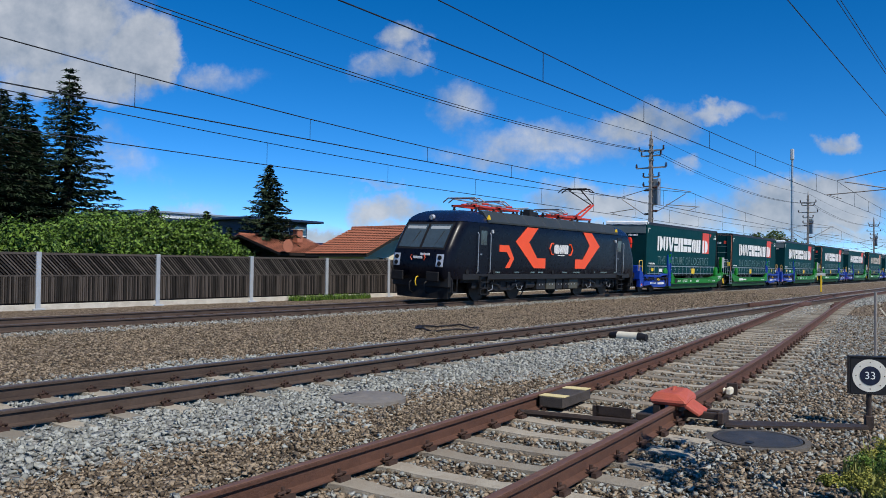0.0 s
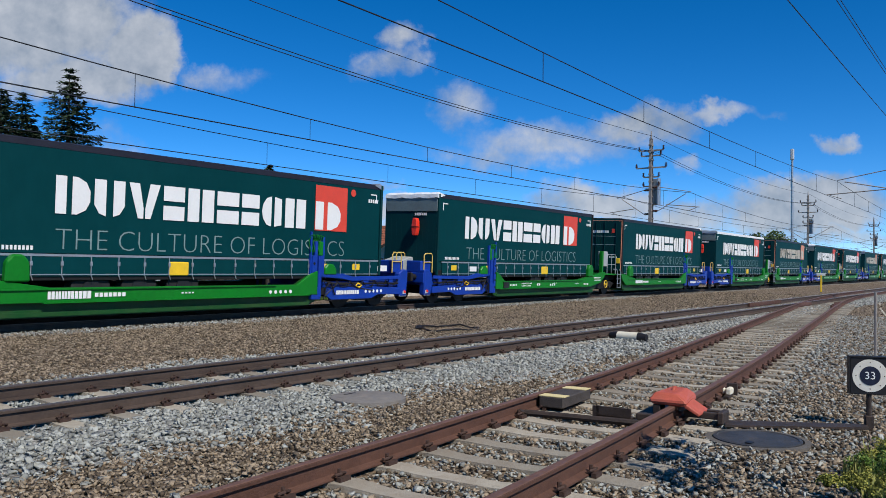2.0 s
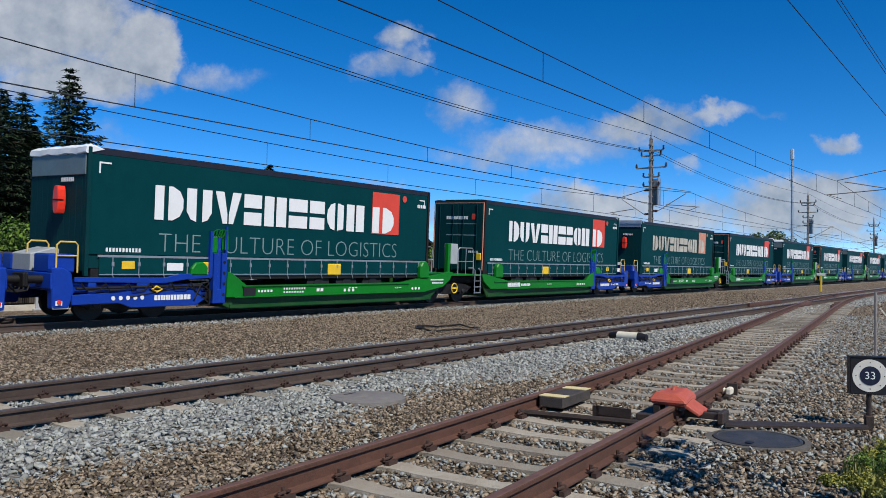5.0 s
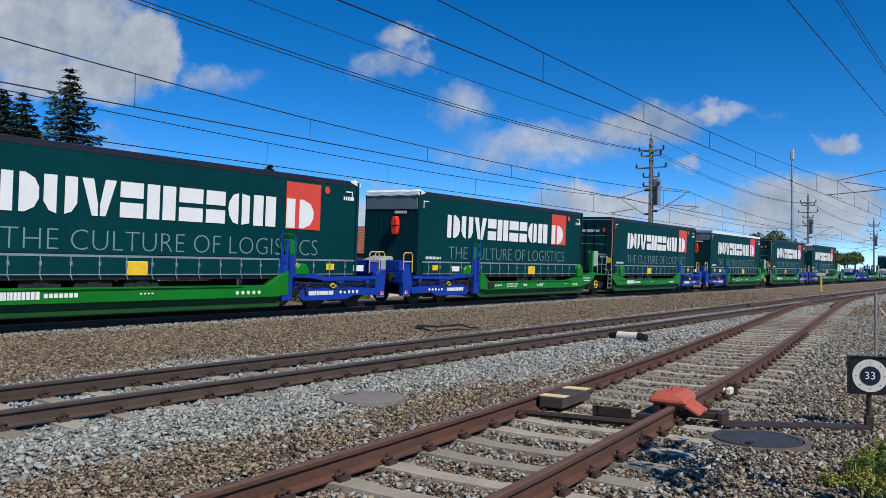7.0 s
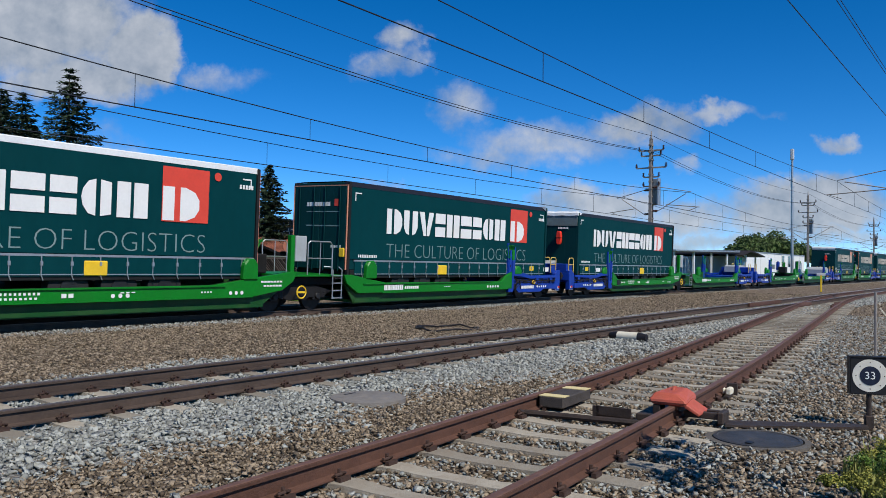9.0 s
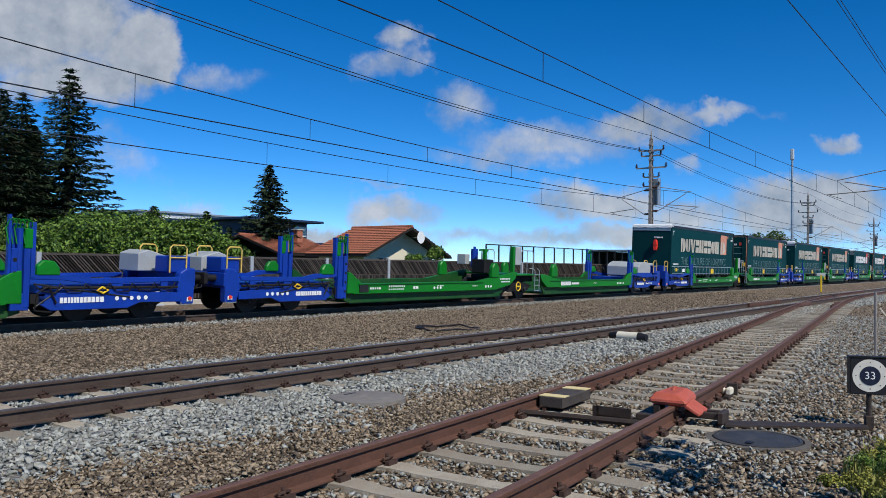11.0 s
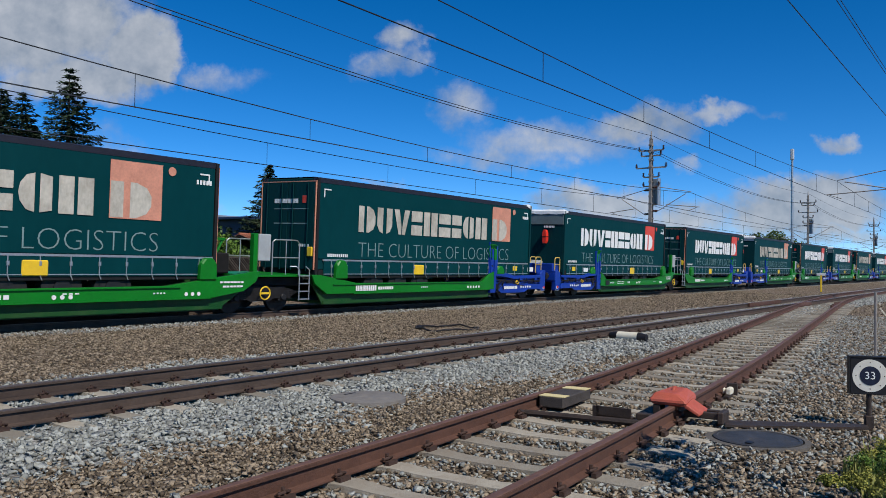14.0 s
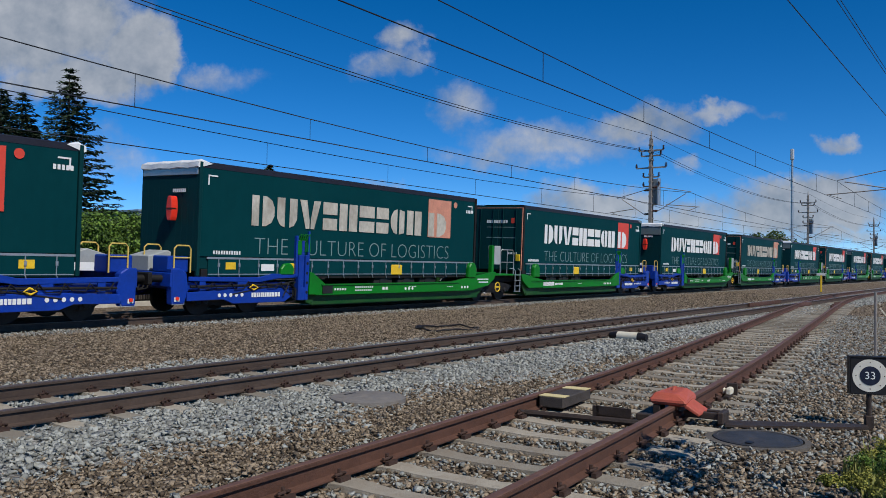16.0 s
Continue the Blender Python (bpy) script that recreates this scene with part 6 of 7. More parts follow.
def canopy():
    c = thing("open_shed", "open shed with a low grey metal roof", "shed")
    part("roof", Geo().slab_y([(118, 4.1), (152, 4.6), (152, 4.8), (118, 4.35)], 42, 56), M["galv"], c)
    part("roof", Geo().slab_y([(150, 3.9), (156, 4.8), (166, 3.9), (166, 4.1), (156, 5.05), (150, 4.1)], 41, 55), M["dark_wood"], c)
    part("back_wall", Geo().box(118, 152, 55.6, 56, -0.3, 4.2), M["dark_wood"], c)
    for x in (119, 128, 137, 146, 151, 158, 165):
        part("post", Geo().box(x - 0.15, x + 0.15, 42.5, 42.8, -0.3, 4.2), M["hall_white"], c)


canopy()


def glass_barrier():
    f = thing("glass_noise_barrier", "clear glass noise barrier between slim steel posts", "fence")
    m = bpy.data.materials.new("barrier_glass")
    m.use_nodes = True
    b = m.node_tree.nodes["Principled BSDF"]
    b.inputs["Transmission Weight"].default_value, b.inputs["Roughness"].default_value, b.inputs["IOR"].default_value = 1.0, 0.02, 1.05
    b.inputs["Base Color"].default_value = (0.82, 0.9, 0.92, 1)
    y = 36.0
    for i in range(22):
        x = 56 + i * 2.0
        part("post", Geo().box(x - 0.05, x + 0.05, y - 0.05, y + 0.05, -0.3, 3.3), M["frame_grey"], f)
        p = part("pane", Geo().box(x + 0.05, x + 1.95, y - 0.01, y + 0.01, 1.0, 3.25), m, f)
        p.visible_shadow = False
        part("top_rail", Geo().box(x + 0.05, x + 1.95, y - 0.04, y + 0.04, 3.25, 3.33), M["frame_grey"], f)


glass_barrier()


def far_tree(x, y, h, r, seed):
    rng = random.Random(seed)
    t = thing("broadleaf_tree", "broad green leafy tree far behind the halls", "tree", "far trees")
    g = Geo().rod((x, y, -0.3), (x, y, h * 0.5), 0.35, 8, 0.2)
    for k in range(5):
        a = k * 1.26
        g.rod((x, y, h * 0.35), (x + r * 0.6 * math.cos(a), y + r * 0.6 * math.sin(a), h * 0.75), 0.16, 5, 0.05)
    part("trunk", g, M["bark"], t)
    blobs = []
    for k in range(16):
        a, q = rng.random() * 6.28, rng.random() ** 0.5
        br = r * rng.uniform(0.26, 0.45)
        blobs.append((x + math.cos(a) * r * q * 0.8, y + math.sin(a) * r * q * 0.8, h * 0.62 + (rng.random() - 0.35) * h * 0.5 * (1 - q * 0.6), br, br, br * 0.8))
    part("crown", leaf_cloud("crown", blobs, 3.0, 0.55, M["leaf_far"], seed), None, t)


for k, (x, y, h, r) in enumerate([(300, 80, 12, 8), (318, 82, 15, 9), (338, 80, 15.5, 9), (358, 84, 13.5, 9), (380, 82, 13, 9), (402, 84, 11, 8), (470, 86, 12, 10), (520, 84, 12, 10), (560, 90, 14, 10)]):
    far_tree(x, y, h, r, 200 + k)


# ---------------------------------------------------------------- overhead line
def mast(x, y, h, label):
    m = thing("catenary_mast", label, "mast", "masts of the overhead line")
    w = 0.2
    for dx in (-w, w):
        part("upright", Geo().loft([[(x + dx * 1.25 - 0.05, y - 0.13, -0.4), (x + dx * 1.25 + 0.05, y - 0.13, -0.4), (x + dx * 1.25 + 0.05, y + 0.13, -0.4), (x + dx * 1.25 - 0.05, y + 0.13, -0.4)], [(x + dx * 0.6 - 0.035, y - 0.09, h), (x + dx * 0.6 + 0.035, y - 0.09, h), (x + dx * 0.6 + 0.035, y + 0.09, h), (x + dx * 0.6 - 0.035, y + 0.09, h)]]), M["mast"], m)
    for k in range(int(h / 0.55)):
        z = 0.2 + k * 0.55
        part("batten", Geo().box(x - w * 1.2, x + w * 1.2, y - 0.13, y + 0.13, z, z + 0.09), M["mast"], m)
    part("spike", Geo().rod((x, y, h), (x, y, h + 0.55), 0.07, 8, 0.04), M["mast"], m)
    for z, s in ((h - 0.9, 0.95), (h - 1.3, 0.75), (h - 2.2, 1.15), (h - 2.9, 0.6), (h - 3.6, 0.6)):
        a = part("cross_arm", Geo().box(x - 0.06, x + 0.06, y - s, y + s, z - 0.05, z + 0.05), M["mast"], m)
        for e in (-s, s):
            g = Geo().rod((x, y + e, z), (x, y + e, z + 0.34), 0.045, 8)
            for j in range(3):
                g.rod((x, y + e, z + 0.08 + j * 0.09), (x, y + e, z + 0.11 + j * 0.09), 0.1, 10)
            part("insulator", g, M["insul"], a)
    part("guard_cage", Geo().box(x - 0.05, x + 0.5, y - 0.55, y - 0.5, 6.2, 8.2).box(x + 0.46, x + 0.5, y - 0.55, y + 0.2, 6.2, 8.2), M["galv"], m)
    return m


def cantilever(x, y, to, z_mess, z_con, parent, name="cantilever"):
    s = 1 if to > y else -1
    ins = y + s * 0.55
    g = Geo().rod((x, ins, z_con + 1.9), (x, to, z_mess), 0.026, 6).rod((x, ins, z_con + 0.1), (x, to - s * 0.4, z_mess - 0.1), 0.03, 8).rod((x, ins + s * 0.6, z_con + 0.55), (x, to + s * 0.6, z_con + 0.28), 0.03, 6).rod((x, to + s * 0.5, z_con + 0.3), (x, to - s * 0.25, z_con + 0.02), 0.02, 6)
    c = part(name, g, M["mast"], parent)
    for z in (z_con + 1.9, z_con + 0.1):
        q = Geo().rod((x, y + s * 0.1, z), (x, ins, z), 0.045, 8)
        for j in range(4):
            q.rod((x, y + s * (0.16 + j * 0.09), z), (x, y + s * (0.2 + j * 0.09), z), 0.09, 10)
        part("insulator", q, M["insul"], c)


SPAN = [3.4, 57.8, 112.6, 170.5, 228, 286, 344]
for i, x in enumerate(SPAN[1:6]):
    m = mast(x, 22.5, 11.2, "tall steel overhead line mast with cross arms and insulators")
    cantilever(x, 22.5, 19.45, 7.05, 5.64, m)
    cantilever(x, 22.5, 25.2, 6.8, 5.42, m)
NEAR_SPAN = [-49, 1, 51, 111, 171, 231, 291]
for x in NEAR_SPAN[2:6]:
    m = mast(x, 3.6, 8.6, "steel overhead line mast beside the siding")
    cantilever(x, 3.6, 8.63, 6.66, 5.56, m)


def wire(name, label, spans, y, z_end, sag, r, drops=None, dy=(0,)):
    """A wire that sags between its supports, with droppers to a contact wire below it."""
    t = thing(name, label, "overhead wire", "overhead wires")
    shape = lambda u: z_end - sag * 4 * u * (1 - u)
    for o in dy:
        pts = []
        for a, b in zip(spans, spans[1:]):
            pts += [(a + (b - a) * k / 14, y + o, shape(k / 14)) for k in range(14)]
        pts.append((spans[-1], y + o, z_end))
        part("strand", Geo().tube(pts, r, 5), M["wire"], t)
    if drops:
        zc, step, first = drops
        part("contact_wire", Geo().rod((spans[0], y, zc), (spans[-1], y, zc), r * 1.1, 5), M["wire"], t)
        x = first
        while x < spans[3]:
            for a, b in zip(spans, spans[1:]):
                if a <= x < b:
                    part("dropper", Geo().rod((x, y, zc), (x, y, shape((x - a) / (b - a))), 0.009, 4), M["wire"], t)
            x += step
    return t


wire("catenary", "messenger and contact wire over the main line", SPAN, 19.45, 6.98, 0.78, 0.017, (5.64, 6.6, 12.6))
wire("catenary", "messenger and contact wire of the far track", SPAN, 24.6, 6.85, 0.60, 0.016, (5.42, 7.6, 21.9))
wire("catenary", "messenger and contact wire over the middle track", NEAR_SPAN, 8.63, 6.62, 0.49, 0.012, (5.56, 5.9, 15.7))
wire("feeder_line", "pair of feeder wires on the mast arms", SPAN, 22.0, 10.15, 0.95, 0.018, None, (0, 0.35))
wire("earth_wire", "single wire along the mast tops", SPAN, 22.3, 11.35, 0.62, 0.015)
wire("siding_wire", "contact wire above the siding", NEAR_SPAN, 2.85, 5.55, 0.05, 0.008)
wire("siding_wire", "pair of wires above the siding", NEAR_SPAN, 3.0, 7.2, 0.2, 0.008, None, (0, 0.07))


def radio_mast(x, y, h):
    m = thing("radio_mast", "slim grey radio mast with an antenna at its top", "mast")
    part("pole", Geo().rod((x, y, -0.3), (x, y, h), 0.24, 12, 0.16), M["galv"], m, smooth=True)
    part("antenna", Geo().box(x - 0.35, x + 0.35, y - 0.25, y + 0.25, h - 1.6, h + 0.2), M["hall_grey"], m, bevel=0.08)
    part("antenna", Geo().box(x - 0.1, x + 0.5, y - 0.25, y + 0.25, h - 6.0, h - 4.6), M["hall_grey"], m, bevel=0.08)


radio_mast(138.2, 30, 20.9)


# ---------------------------------------------------------------- beside and on the siding
M["derail_red"] = mat("faded_red_oxide_paint", (0.42, 0.085, 0.05), 0.6, 0, 0.25, 8, 0.2, 60, dirt=0.35, dirt_colour=(0.25, 0.1, 0.07))
M["dark_steel"] = mat("dark_brown_steel", (0.045, 0.034, 0.028), 0.65, 0.3, 0.35, 8, 0.2, 60, dirt=0.3, dirt_colour=(0.12, 0.07, 0.05))
M["box_wood"] = mat("dark_grey_cover", (0.055, 0.046, 0.04), 0.75, 0, 0.35, 8, 0.3, 60)
M["pale_yellow"] = mat("pale_yellow_paint", (0.62, 0.52, 0.26), 0.7, 0, 0.15, 10)
M["sign_black"] = mat("sign_black_paint", (0.012, 0.011, 0.012), 0.5, 0, 0.3, 8)
M["sign_cream"] = mat("sign_cream_ring", (0.62, 0.60, 0.52), 0.6, 0, 0.08, 12, dirt=0.2)
M["sign_navy"] = mat("sign_navy_disc", (0.008, 0.012, 0.03), 0.5, 0, 0.2, 12)
M["lid"] = mat("dark_plastic_lid", (0.035, 0.036, 0.038), 0.55, 0, 0.3, 8, 0.3, 80, dirt=0.35, dirt_colour=(0.12, 0.1, 0.08))
M["ring_concrete"] = mat("dusty_concrete_ring", (0.10, 0.09, 0.078), 0.9, 0, 0.3, 10, 0.4, 60)
M["hatch_grey"] = mat("weathered_grey_hatch", (0.16, 0.15, 0.14), 0.85, 0, 0.25, 9, 0.3, 60, dirt=0.5, dirt_colour=(0.26, 0.22, 0.17))


def oriented(x, y, z):
    """A pose on the siding's near rail at x, turned along it."""
    a = math.degrees(math.atan(float(siding_y(x + 0.3) - siding_y(x - 0.3)) / 0.6))
    return pose(x, y, z, 0, 0, a)


def derailer():
    x = 8.42
    d = thing("derailer", "faded red steel derailer shoe lying on a rail", "derailer", at=oriented(x, float(siding_y(x)), 0))
    part("shoe", Geo().loft([[(-0.30, -0.14, 0.0), (0.26, -0.12, 0.0), (0.26, 0.14, 0.0), (-0.30, 0.20, 0.0)], [(-0.32, -0.16, 0.05), (0.30, -0.10, 0.06), (0.30, 0.16, 0.06), (-0.32, 0.24, 0.05)], [(-0.24, -0.04, 0.12), (0.2, -0.04, 0.13), (0.22, 0.14, 0.13), (-0.24, 0.2, 0.12)]]), M["derail_red"], d, bevel=0.015)
    part("guide_flap", Geo().slab_x([(-0.05, 0.08), (-0.28, -0.06), (-0.27, -0.09), (-0.03, 0.04)], -0.28, 0.1), M["derail_red"], d, bevel=0.008)
    part("lifting_lug", Geo().slab_y([(-0.05, 0.12), (0.1, 0.12), (0.06, 0.16), (0.0, 0.165)], 0.04, 0.07), M["derail_red"], d, bevel=0.006)
    part("hinge_arm", Geo().box(-0.12, -0.06, -0.46, -0.08, -0.13, -0.06).box(0.04, 0.10, -0.46, -0.08, -0.13, -0.06).box(-0.14, 0.14, -0.48, -0.42, -0.17, -0.05), M["dark_steel"], d, bevel=0.008)
    part("chair_plate", Geo().box(-0.36, 0.34, 0.10, 0.36, -0.17, -0.10).box(-0.3, -0.1, 0.12, 0.2, -0.1, 0.0), M["dark_steel"], d, bevel=0.01)
    part("angle_stop", Geo().slab_x([(0.42, -0.18), (0.78, -0.18), (0.78, -0.06), (0.75, -0.06), (0.75, -0.15), (0.42, -0.15)], -0.40, -0.36).box(-0.41, -0.2, 0.42, 0.80, -0.19, -0.17).box(-0.40, -0.375, 0.40, 0.82, -0.18, -0.06), M["dark_steel"], d, "dark steel angle")
    part("cross_rod", Geo().rod((-0.75, 1.45, -0.15), (-0.62, 0.1, -0.15), 0.035, 8).rod((-0.75, 1.47, -0.15), (-0.9, 1.45, -0.12), 0.03, 6), M["dark_steel"], d)
    part("rod_cover", Geo().loft([[(-0.15, -0.5, -0.185), (0.15, -0.45, -0.185), (0.15, -0.45, -0.165), (-0.15, -0.5, -0.165)], [(0.62, -1.75, -0.20), (0.82, -1.72, -0.20), (0.82, -1.72, -0.175), (0.62, -1.75, -0.175)]]), M["dark_steel"], d, "flat dark steel cover plate")


derailer()


def guide_box():
    b = thing("timber_guide_block", "dark block with pale yellow ends beside a rail", "guide block", at=oriented(8.36, 4.27, 0))
    part("block", Geo().box(-0.42, 0.42, -0.15, 0.14, -0.14, -0.02), M["box_wood"], b, bevel=0.01)
    for s in (-1, 1):
        part("yellow_strip", Geo().box(s * 0.42 - (0.17 if s > 0 else -0.004), s * 0.42 + (0.17 if s < 0 else 0.004), -0.154, 0.144, -0.02, -0.012), M["pale_yellow"], b)
    part("support", Geo().box(-0.3, 0.35, -0.1, 0.1, -0.24, -0.17), M["dark_steel"], b)


guide_box()


def round_sign():
    s = thing("number_sign", "black square sign with cream ring and number 33 on a post", "sign", at=pose(9.33, 1.27, 0, 0, 0, -68))
    # the sign's own y points away from the viewer
    part("plate", Geo().box(-0.19, 0.19, -0.012, 0.02, 0.14, 0.52), M["sign_black"], s, bevel=0.006)
    part("box_edge", Geo().box(-0.2, 0.2, -0.02, 0.06, 0.52, 0.535).box(-0.2, -0.19, -0.02, 0.06, 0.14, 0.52).box(0.19, 0.2, -0.02, 0.06, 0.14, 0.52), M["sign_black"], s)
    part("cream_ring", disc(0, -0.018, -0.012, 0.168, 0.335, 36), M["sign_cream"], s)
    part("navy_disc", disc(0, -0.022, -0.018, 0.098, 0.335, 30), M["sign_navy"], s)
    t = letters(s, "33", -0.05, 0.30, -0.0235, 0.11, 0.095, M["white"])
    part("post", Geo().rod((0, 0.03, -0.3), (0, 0.03, 0.14), 0.026, 8), M["dark_steel"], s)
    part("post_socket", Geo().box(-0.04, 0.04, -0.01, 0.07, -0.3, -0.08), M["dark_steel"], s, bevel=0.006)
    for a in range(8):
        part("rivet", Geo().rod((0.135 * math.cos(a * 0.785), -0.021, 0.335 + 0.135 * math.sin(a * 0.785)), (0.135 * math.cos(a * 0.785), -0.017, 0.335 + 0.135 * math.sin(a * 0.785)), 0.006, 6), M["dark_steel"], s)


round_sign()


def manhole():
    m = thing("manhole", "round manhole with dark plastic lid in a concrete ring", "manhole", at=pose(7.98, 2.04, -0.03))
    ring = [[(q * math.cos(a), q * math.sin(a), z) for a in [i * math.pi / 20 for i in range(40)]] for q, z in ((0.50, -0.3), (0.48, -0.165), (0.415, -0.16), (0.41, -0.2))]
    part("ring", Geo().loft(ring), M["ring_concrete"], m, smooth=True)
    part("lid", Geo().loft([[(q * math.cos(a), q * math.sin(a), z) for a in [i * math.pi / 20 for i in range(40)]] for q, z in ((0.405, -0.2), (0.40, -0.155), (0.37, -0.15), (0.36, -0.158), (0.02, -0.15))]), M["lid"], m, "dark grey plastic lid", smooth=True)
    part("lid_grip", Geo().box(-0.32, -0.24, -0.03, 0.03, -0.155, -0.146), M["sign_black"], m)


manhole()
_h = thing("cable_hatch", "round grey cable hatch cover flush in the ballast", "hatch", at=pose(7.42, 6.46, 0))
part("cover", Geo().loft([[(q * math.cos(a), q * math.sin(a), z) for a in [i * math.pi / 16 for i in range(32)]] for q, z in ((0.47, -0.32), (0.46, -0.185), (0.43, -0.178), (0.02, -0.174))]), M["hatch_grey"], _h, smooth=True)
part("cover_slot", Geo().box(-0.1, 0.1, 0.28, 0.31, -0.181, -0.174), M["sign_black"], _h)


def fouling_marker():
    f = thing("fouling_marker", "white marker bar with black ends lying beside the track", "marker", at=pose(17.25, 7.22, -0.13, 0, 0, -4))
    g = lambda a, b, r0, r1: Geo().loft([[(q * math.cos(t), y, q * math.sin(t)) for t in [i * math.pi / 8 for i in range(16)]] for y, q in ((a, r0), (b, r1))])
    part("white_bar", g(-0.24, 0.26, 0.105, 0.105), M["pale_white"], f, smooth=True)
    part("black_end", g(-0.44, -0.24, 0.075, 0.108), M["sign_black"], f, smooth=True)
    part("black_end", g(0.26, 0.46, 0.108, 0.075), M["sign_black"], f, smooth=True)
    part("foot", Geo().box(-0.08, 0.08, -0.3, -0.22, -0.15, -0.06).box(-0.08, 0.08, 0.22, 0.3, -0.15, -0.06), M["dark_steel"], f)


M["pale_white"] = mat("weathered_white_paint", (0.62, 0.58, 0.46), 0.7, 0, 0.15, 8)
fouling_marker()

_b = thing("bond_block", "small white block clamped to the rail foot", "rail bond", at=oriented(10.35, float(siding_y(10.35)) - 0.13, -0.1))
part("block", Geo().box(-0.10, 0.08, -0.04, 0.03, -0.06, 0.03).box(-0.05, 0.05, 0.05, 0.08, -0.06, 0.02), M["pale_white"], _b, bevel=0.02)
part("clamp", Geo().box(-0.2, 0.2, -0.03, 0.03, -0.12, -0.06).box(0.14, 0.18, -0.07, 0.06, -0.1, 0.06), M["dark_steel"], _b)

_p = thing("marker_post", "thin grey post with a hanging chain", "post", at=pose(16.2, 2.11, 0))
part("post", Geo().box(-0.022, 0.022, -0.022, 0.022, -0.4, 1.05), M["mast"], _p, bevel=0.008)
_g = Geo()
for k in range(14):
    _g.tube([(0.02, -0.05 - 0.02 * k, 0.85 - 0.10 * k ** 0.5 * 0.9), (0.02, -0.065 - 0.02 * k, 0.82 - 0.10 * k ** 0.5 * 0.9)], 0.014, 5)
tagged(part("chain", _g, M["pale_white"], _p), kind="stuff")
_p = thing("kilometre_post", "yellow post with a white plate beside the main line", "post", at=pose(69.6, 12.93, 0))
part("post", Geo().box(-0.09, 0.09, -0.06, 0.06, -0.4, 1.05), M["yellow"], _p, bevel=0.01)
part("plate", Geo().box(-0.08, -0.04, -0.32, 0.32, 1.0, 1.22), M["white"], _p, bevel=0.01)

_c = thing("cable_coil", "loose black cable lying in loops on the ballast", "cable")
_pts = [(17.4 + 0.9 * math.cos(a) + 0.15 * math.sin(3 * a), 12.4 + 0.75 * math.sin(a) * (1 + 0.1 * math.sin(2.3 * a)), -0.24 + 0.03 * math.sin(5 * a) + 0.02) for a in [i * 0.35 for i in range(48)]]
part("cable", Geo().tube(_pts, 0.022, 5), M["sign_black"], _c)
_c = thing("loose_wire", "thin pale wire lying on the stones", "wire")
part("wire", Geo().tube([(6.2 + 0.07 * k, 2.1 - 0.045 * k + 0.03 * math.sin(k * 0.7), -0.165 + 0.015 * math.sin(k)) for k in range(12)], 0.0035, 5), M["ring_concrete"], _c)


# turnout where the siding joins: frog, check rails and timbers
_t = thing("turnout_frog", "rusty cast frog and check rails of a turnout", "turnout", at=pose(0, 0, 0))
part("frog", Geo().loft([[(36.6, 7.76, -0.16), (36.6, 7.98, -0.16), (36.6, 7.95, -0.004), (36.6, 7.79, -0.004)], [(39.4, 7.70, -0.16), (39.4, 8.12, -0.16), (39.4, 8.06, -0.004), (39.4, 7.76, -0.004)]]), M["rail_side"], _t)
for y in (MID_Y + GAUGE - 0.09,):
    part("check_rail", Geo().box(35, 40.5, y - 0.03, y + 0.03, -0.16, 0.01), M["rail_side"], _t)
for k in range(3):
    x = 36 + k * 1.6
    part("check_rail", Geo().box(x, x + 1.55, float(siding_y(x + 0.8)) + 0.06 + 0.02 * k, float(siding_y(x + 0.8)) + 0.12 + 0.02 * k, -0.16, 0.0), M["rail_side"], _t)
part("point_machine", Geo().box(62.0, 63.0, 6.4, 7.0, -0.3, 0.05), M["dark_steel"], _t, bevel=0.05)


def tufts(name, label, places, n, h, seed, material="grass_blade"):
    """Blades of grass and weeds about some places (x, y, radius)."""
    rng = np.random.default_rng(seed)
    V = []
    for x, y, r in places:
        a, q = rng.uniform(0, 6.28, n), np.sqrt(rng.uniform(0, 1, n)) * r
        bx, by = x + q * np.cos(a), y + q * np.sin(a)
        bz = ground_height(bx, by)
        t, L = rng.uniform(0, 6.28, n), h * rng.uniform(0.35, 1.1, n)
        lean = rng.uniform(0.1, 0.55, n) * L
        w = (0.003 + 0.004 * rng.random(n)) * (1 + 1.2 * (by > 20))
        dx, dy = np.cos(t), np.sin(t)
        base, mid, tip = np.stack([bx, by, bz], 1), np.stack([bx + dx * lean * 0.35, by + dy * lean * 0.35, bz + L * 0.6], 1), np.stack([bx + dx * lean, by + dy * lean, bz + L], 1)
        sd = np.stack([-dy * w, dx * w, 0 * w], 1)
        V.append(np.stack([base - sd, base + sd, mid + sd, mid - sd], 1))
        V.append(np.stack([mid - sd, mid + sd, tip + sd * 0.15, tip - sd * 0.15], 1))
    V = np.concatenate(V).reshape(-1, 3)
    ob = new(name, raw_mesh(name, V, np.arange(len(V)).reshape(-1, 4), M[material]))
    return tagged(ob, label, "grass", kind="stuff")


tufts("weeds", "yellow-green weeds and grass at the edge of the ballast", [(6.9, 0.95, 0.18), (7.4, 0.98, 0.15), (6.5, 0.80, 0.16), (7.0, 0.76, 0.2), (7.9, 1.0, 0.14), (6.2, 0.7, 0.16), (7.1, 1.08, 0.1)], 60, 0.17, 31)
tufts("verge_grass", "tall green grass along the fence plinth", [(24 + 0.5 * k, 26.55 + 0.1 * math.sin(k), 0.35) for k in range(3, 13)], 260, 0.26, 32, "leaf")
M["weed_leaf"] = mat("yellow_green_weed", (0.12, 0.15, 0.02), 0.7, 0, 0.5, 9, per="island", colour2=(0.34, 0.33, 0.07), spec=0.2)
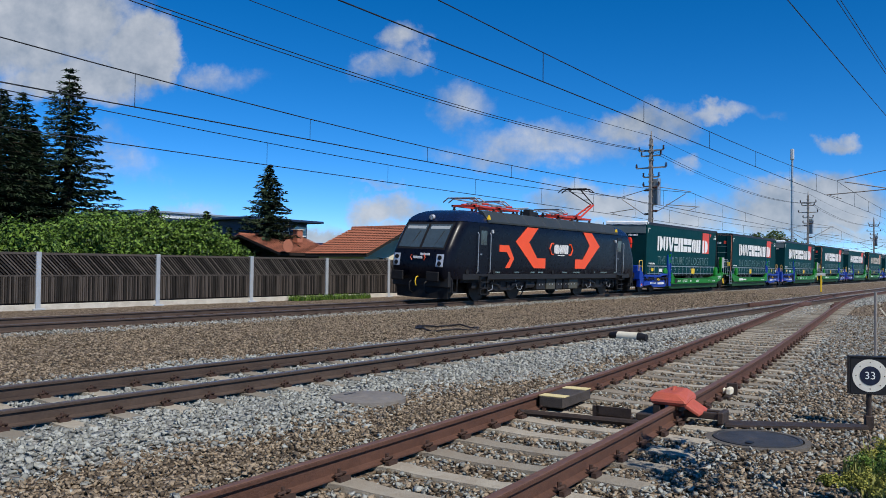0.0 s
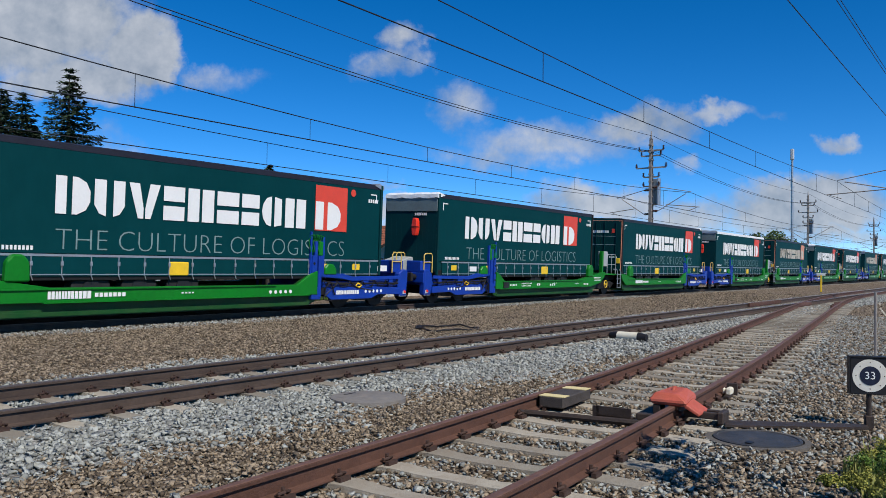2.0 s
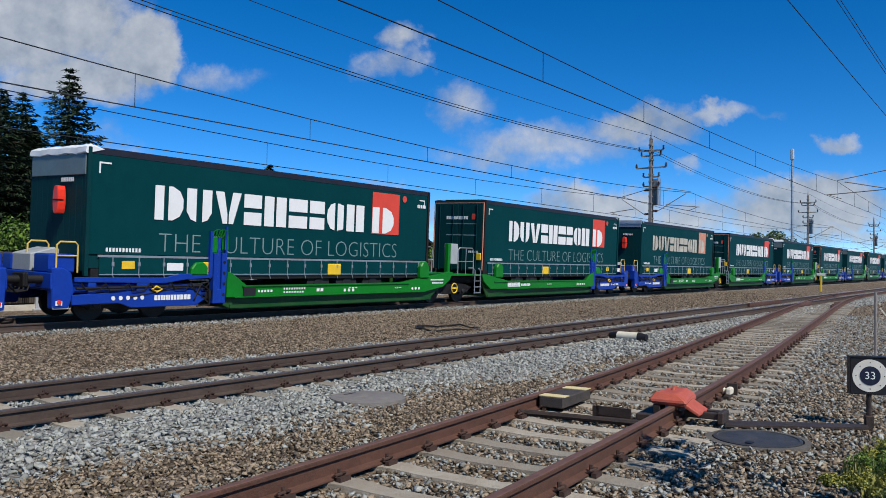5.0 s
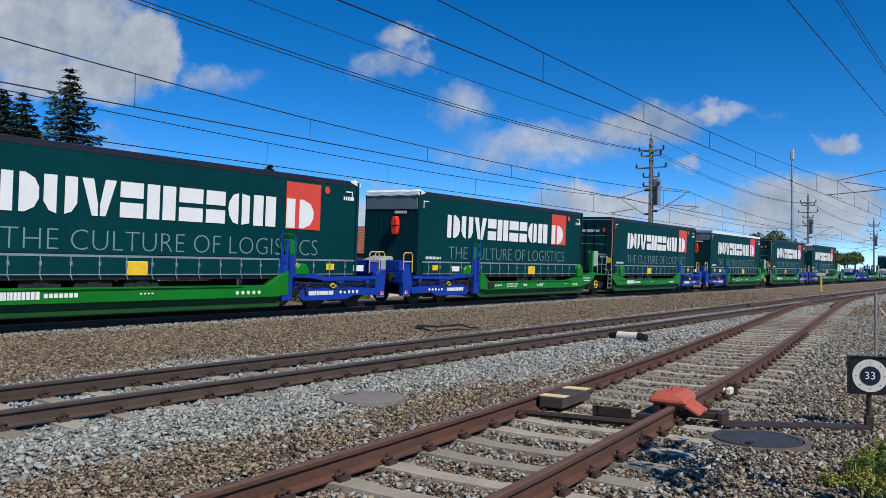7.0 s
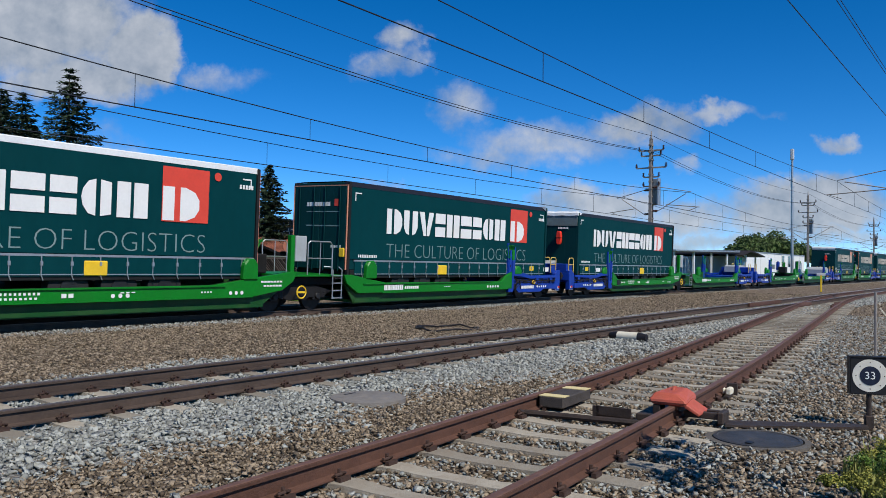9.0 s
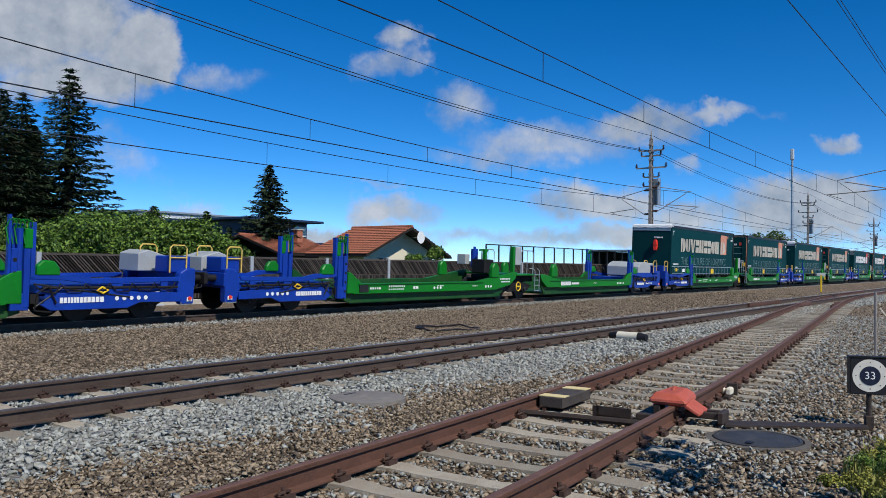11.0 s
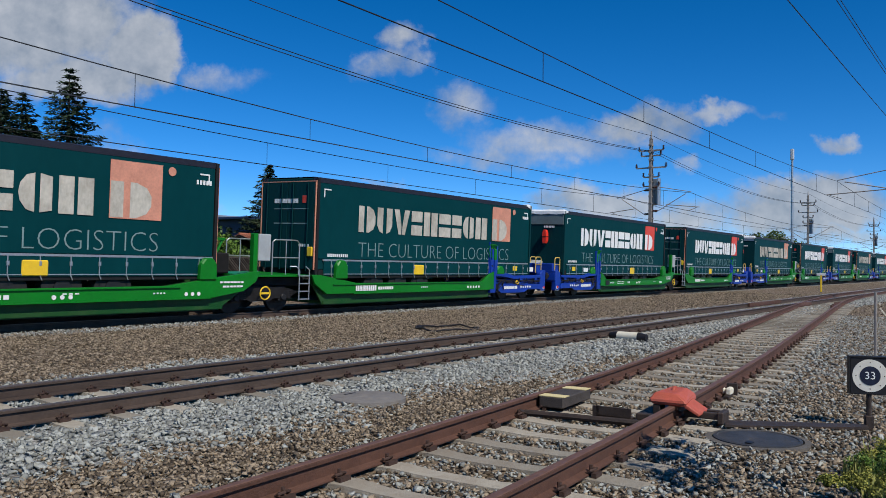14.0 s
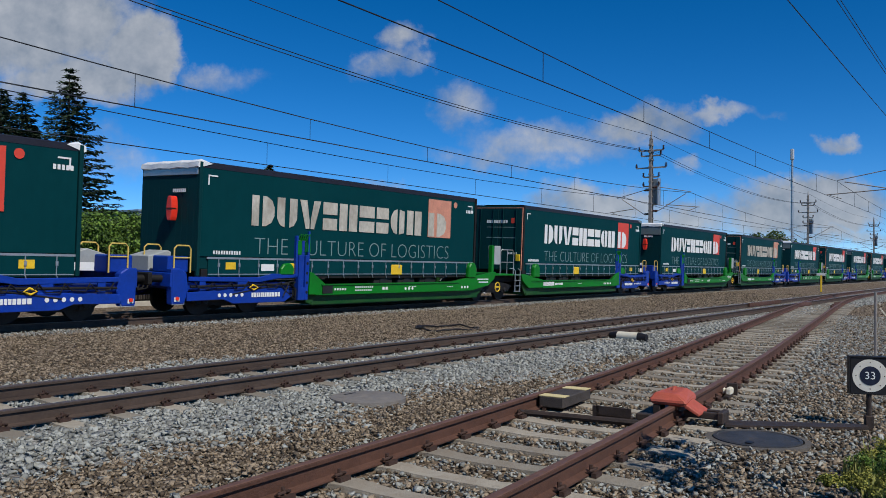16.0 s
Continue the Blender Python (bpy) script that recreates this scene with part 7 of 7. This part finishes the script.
for k, (x, y, r, h) in enumerate([(7.22, 0.99, 0.17, 0.2), (6.9, 1.05, 0.14, 0.12), (7.65, 1.0, 0.13, 0.15), (6.6, 0.9, 0.18, 0.2), (7.0, 0.82, 0.2, 0.3), (6.3, 0.75, 0.16, 0.2), (7.9, 0.95, 0.15, 0.22), (6.75, 1.18, 0.10, 0.07)]):
    _w = thing("weed_plant", "bushy yellow-green weed at the edge of the ballast", "plant", "weeds by the siding")
    rng = random.Random(500 + k)
    _g, blobs = Geo(), []
    for q in range(9):
        a, e = rng.random() * 6.28, rng.random() ** 0.5 * r
        hx, hy, hz = x + e * math.cos(a), y + e * math.sin(a), -0.24 + h * rng.uniform(0.5, 1.0)
        _g.rod((x + 0.3 * e * math.cos(a), y + 0.3 * e * math.sin(a), -0.26), (hx, hy, hz), 0.003, 4)
        blobs += [(hx, hy, hz - 0.02, 0.035, 0.035, 0.035), (hx * 0.6 + x * 0.4, hy * 0.6 + y * 0.4, hz * 0.6 - 0.09, 0.05, 0.05, 0.05)]
    part("stem", _g, M["weed_leaf"], _w)
    part("leaves", leaf_cloud("leaves", blobs, 4200, 0.012, M["weed_leaf"] if k % 4 else M["leaf"], 520 + k), None, _w)
# a bush by the path, whose shade falls over the stones
_w = thing("roadside_bush", "tall leafy bush beside the siding", "shrub")
part("stem", Geo().rod((6.0, 0.1, -0.3), (6.05, 0.15, 2.6), 0.03, 6, 0.012).rod((6.0, 0.1, 0.9), (5.7, 0.2, 2.3), 0.02, 5, 0.008).rod((6.0, 0.1, 1.2), (6.4, 0.2, 2.5), 0.02, 5, 0.008), M["bark"], _w)
part("crown", leaf_cloud("crown", [(5.8, 0.2, 2.25, 0.42, 0.22, 0.4), (6.3, 0.22, 2.5, 0.4, 0.2, 0.3), (5.5, 0.15, 2.0, 0.3, 0.2, 0.3)], 90, 0.07, M["leaf"], 34), None, _w)


# ---------------------------------------------------------------- what moves
def motions():
    # the train gains a little speed; second value: metres behind an even run
    steps = [(0, -0.10), (1.5, 0.0), (3, 0.08), (4, -0.05), (5.25, -0.05), (6.5, -0.10), (7, 0.10), (7.5, 0.06), (9, 0.0), (12.5, -0.08), (15, -0.33), (16, -0.49)]
    start = 1.35 + PITCH
    walk(loco, [(t, on_main(start + LOCO_AT + o - SPEED * t)) for t, o in steps])
    for n, w in enumerate(WAGONS):
        walk(w, [(t, on_main(start + PITCH * n + o - SPEED * t)) for t, o in steps])
    for ob, x in TRAILERS:
        walk(ob, [(t, on_main(start + x + o - SPEED * t)) for t, o in steps])


motions()
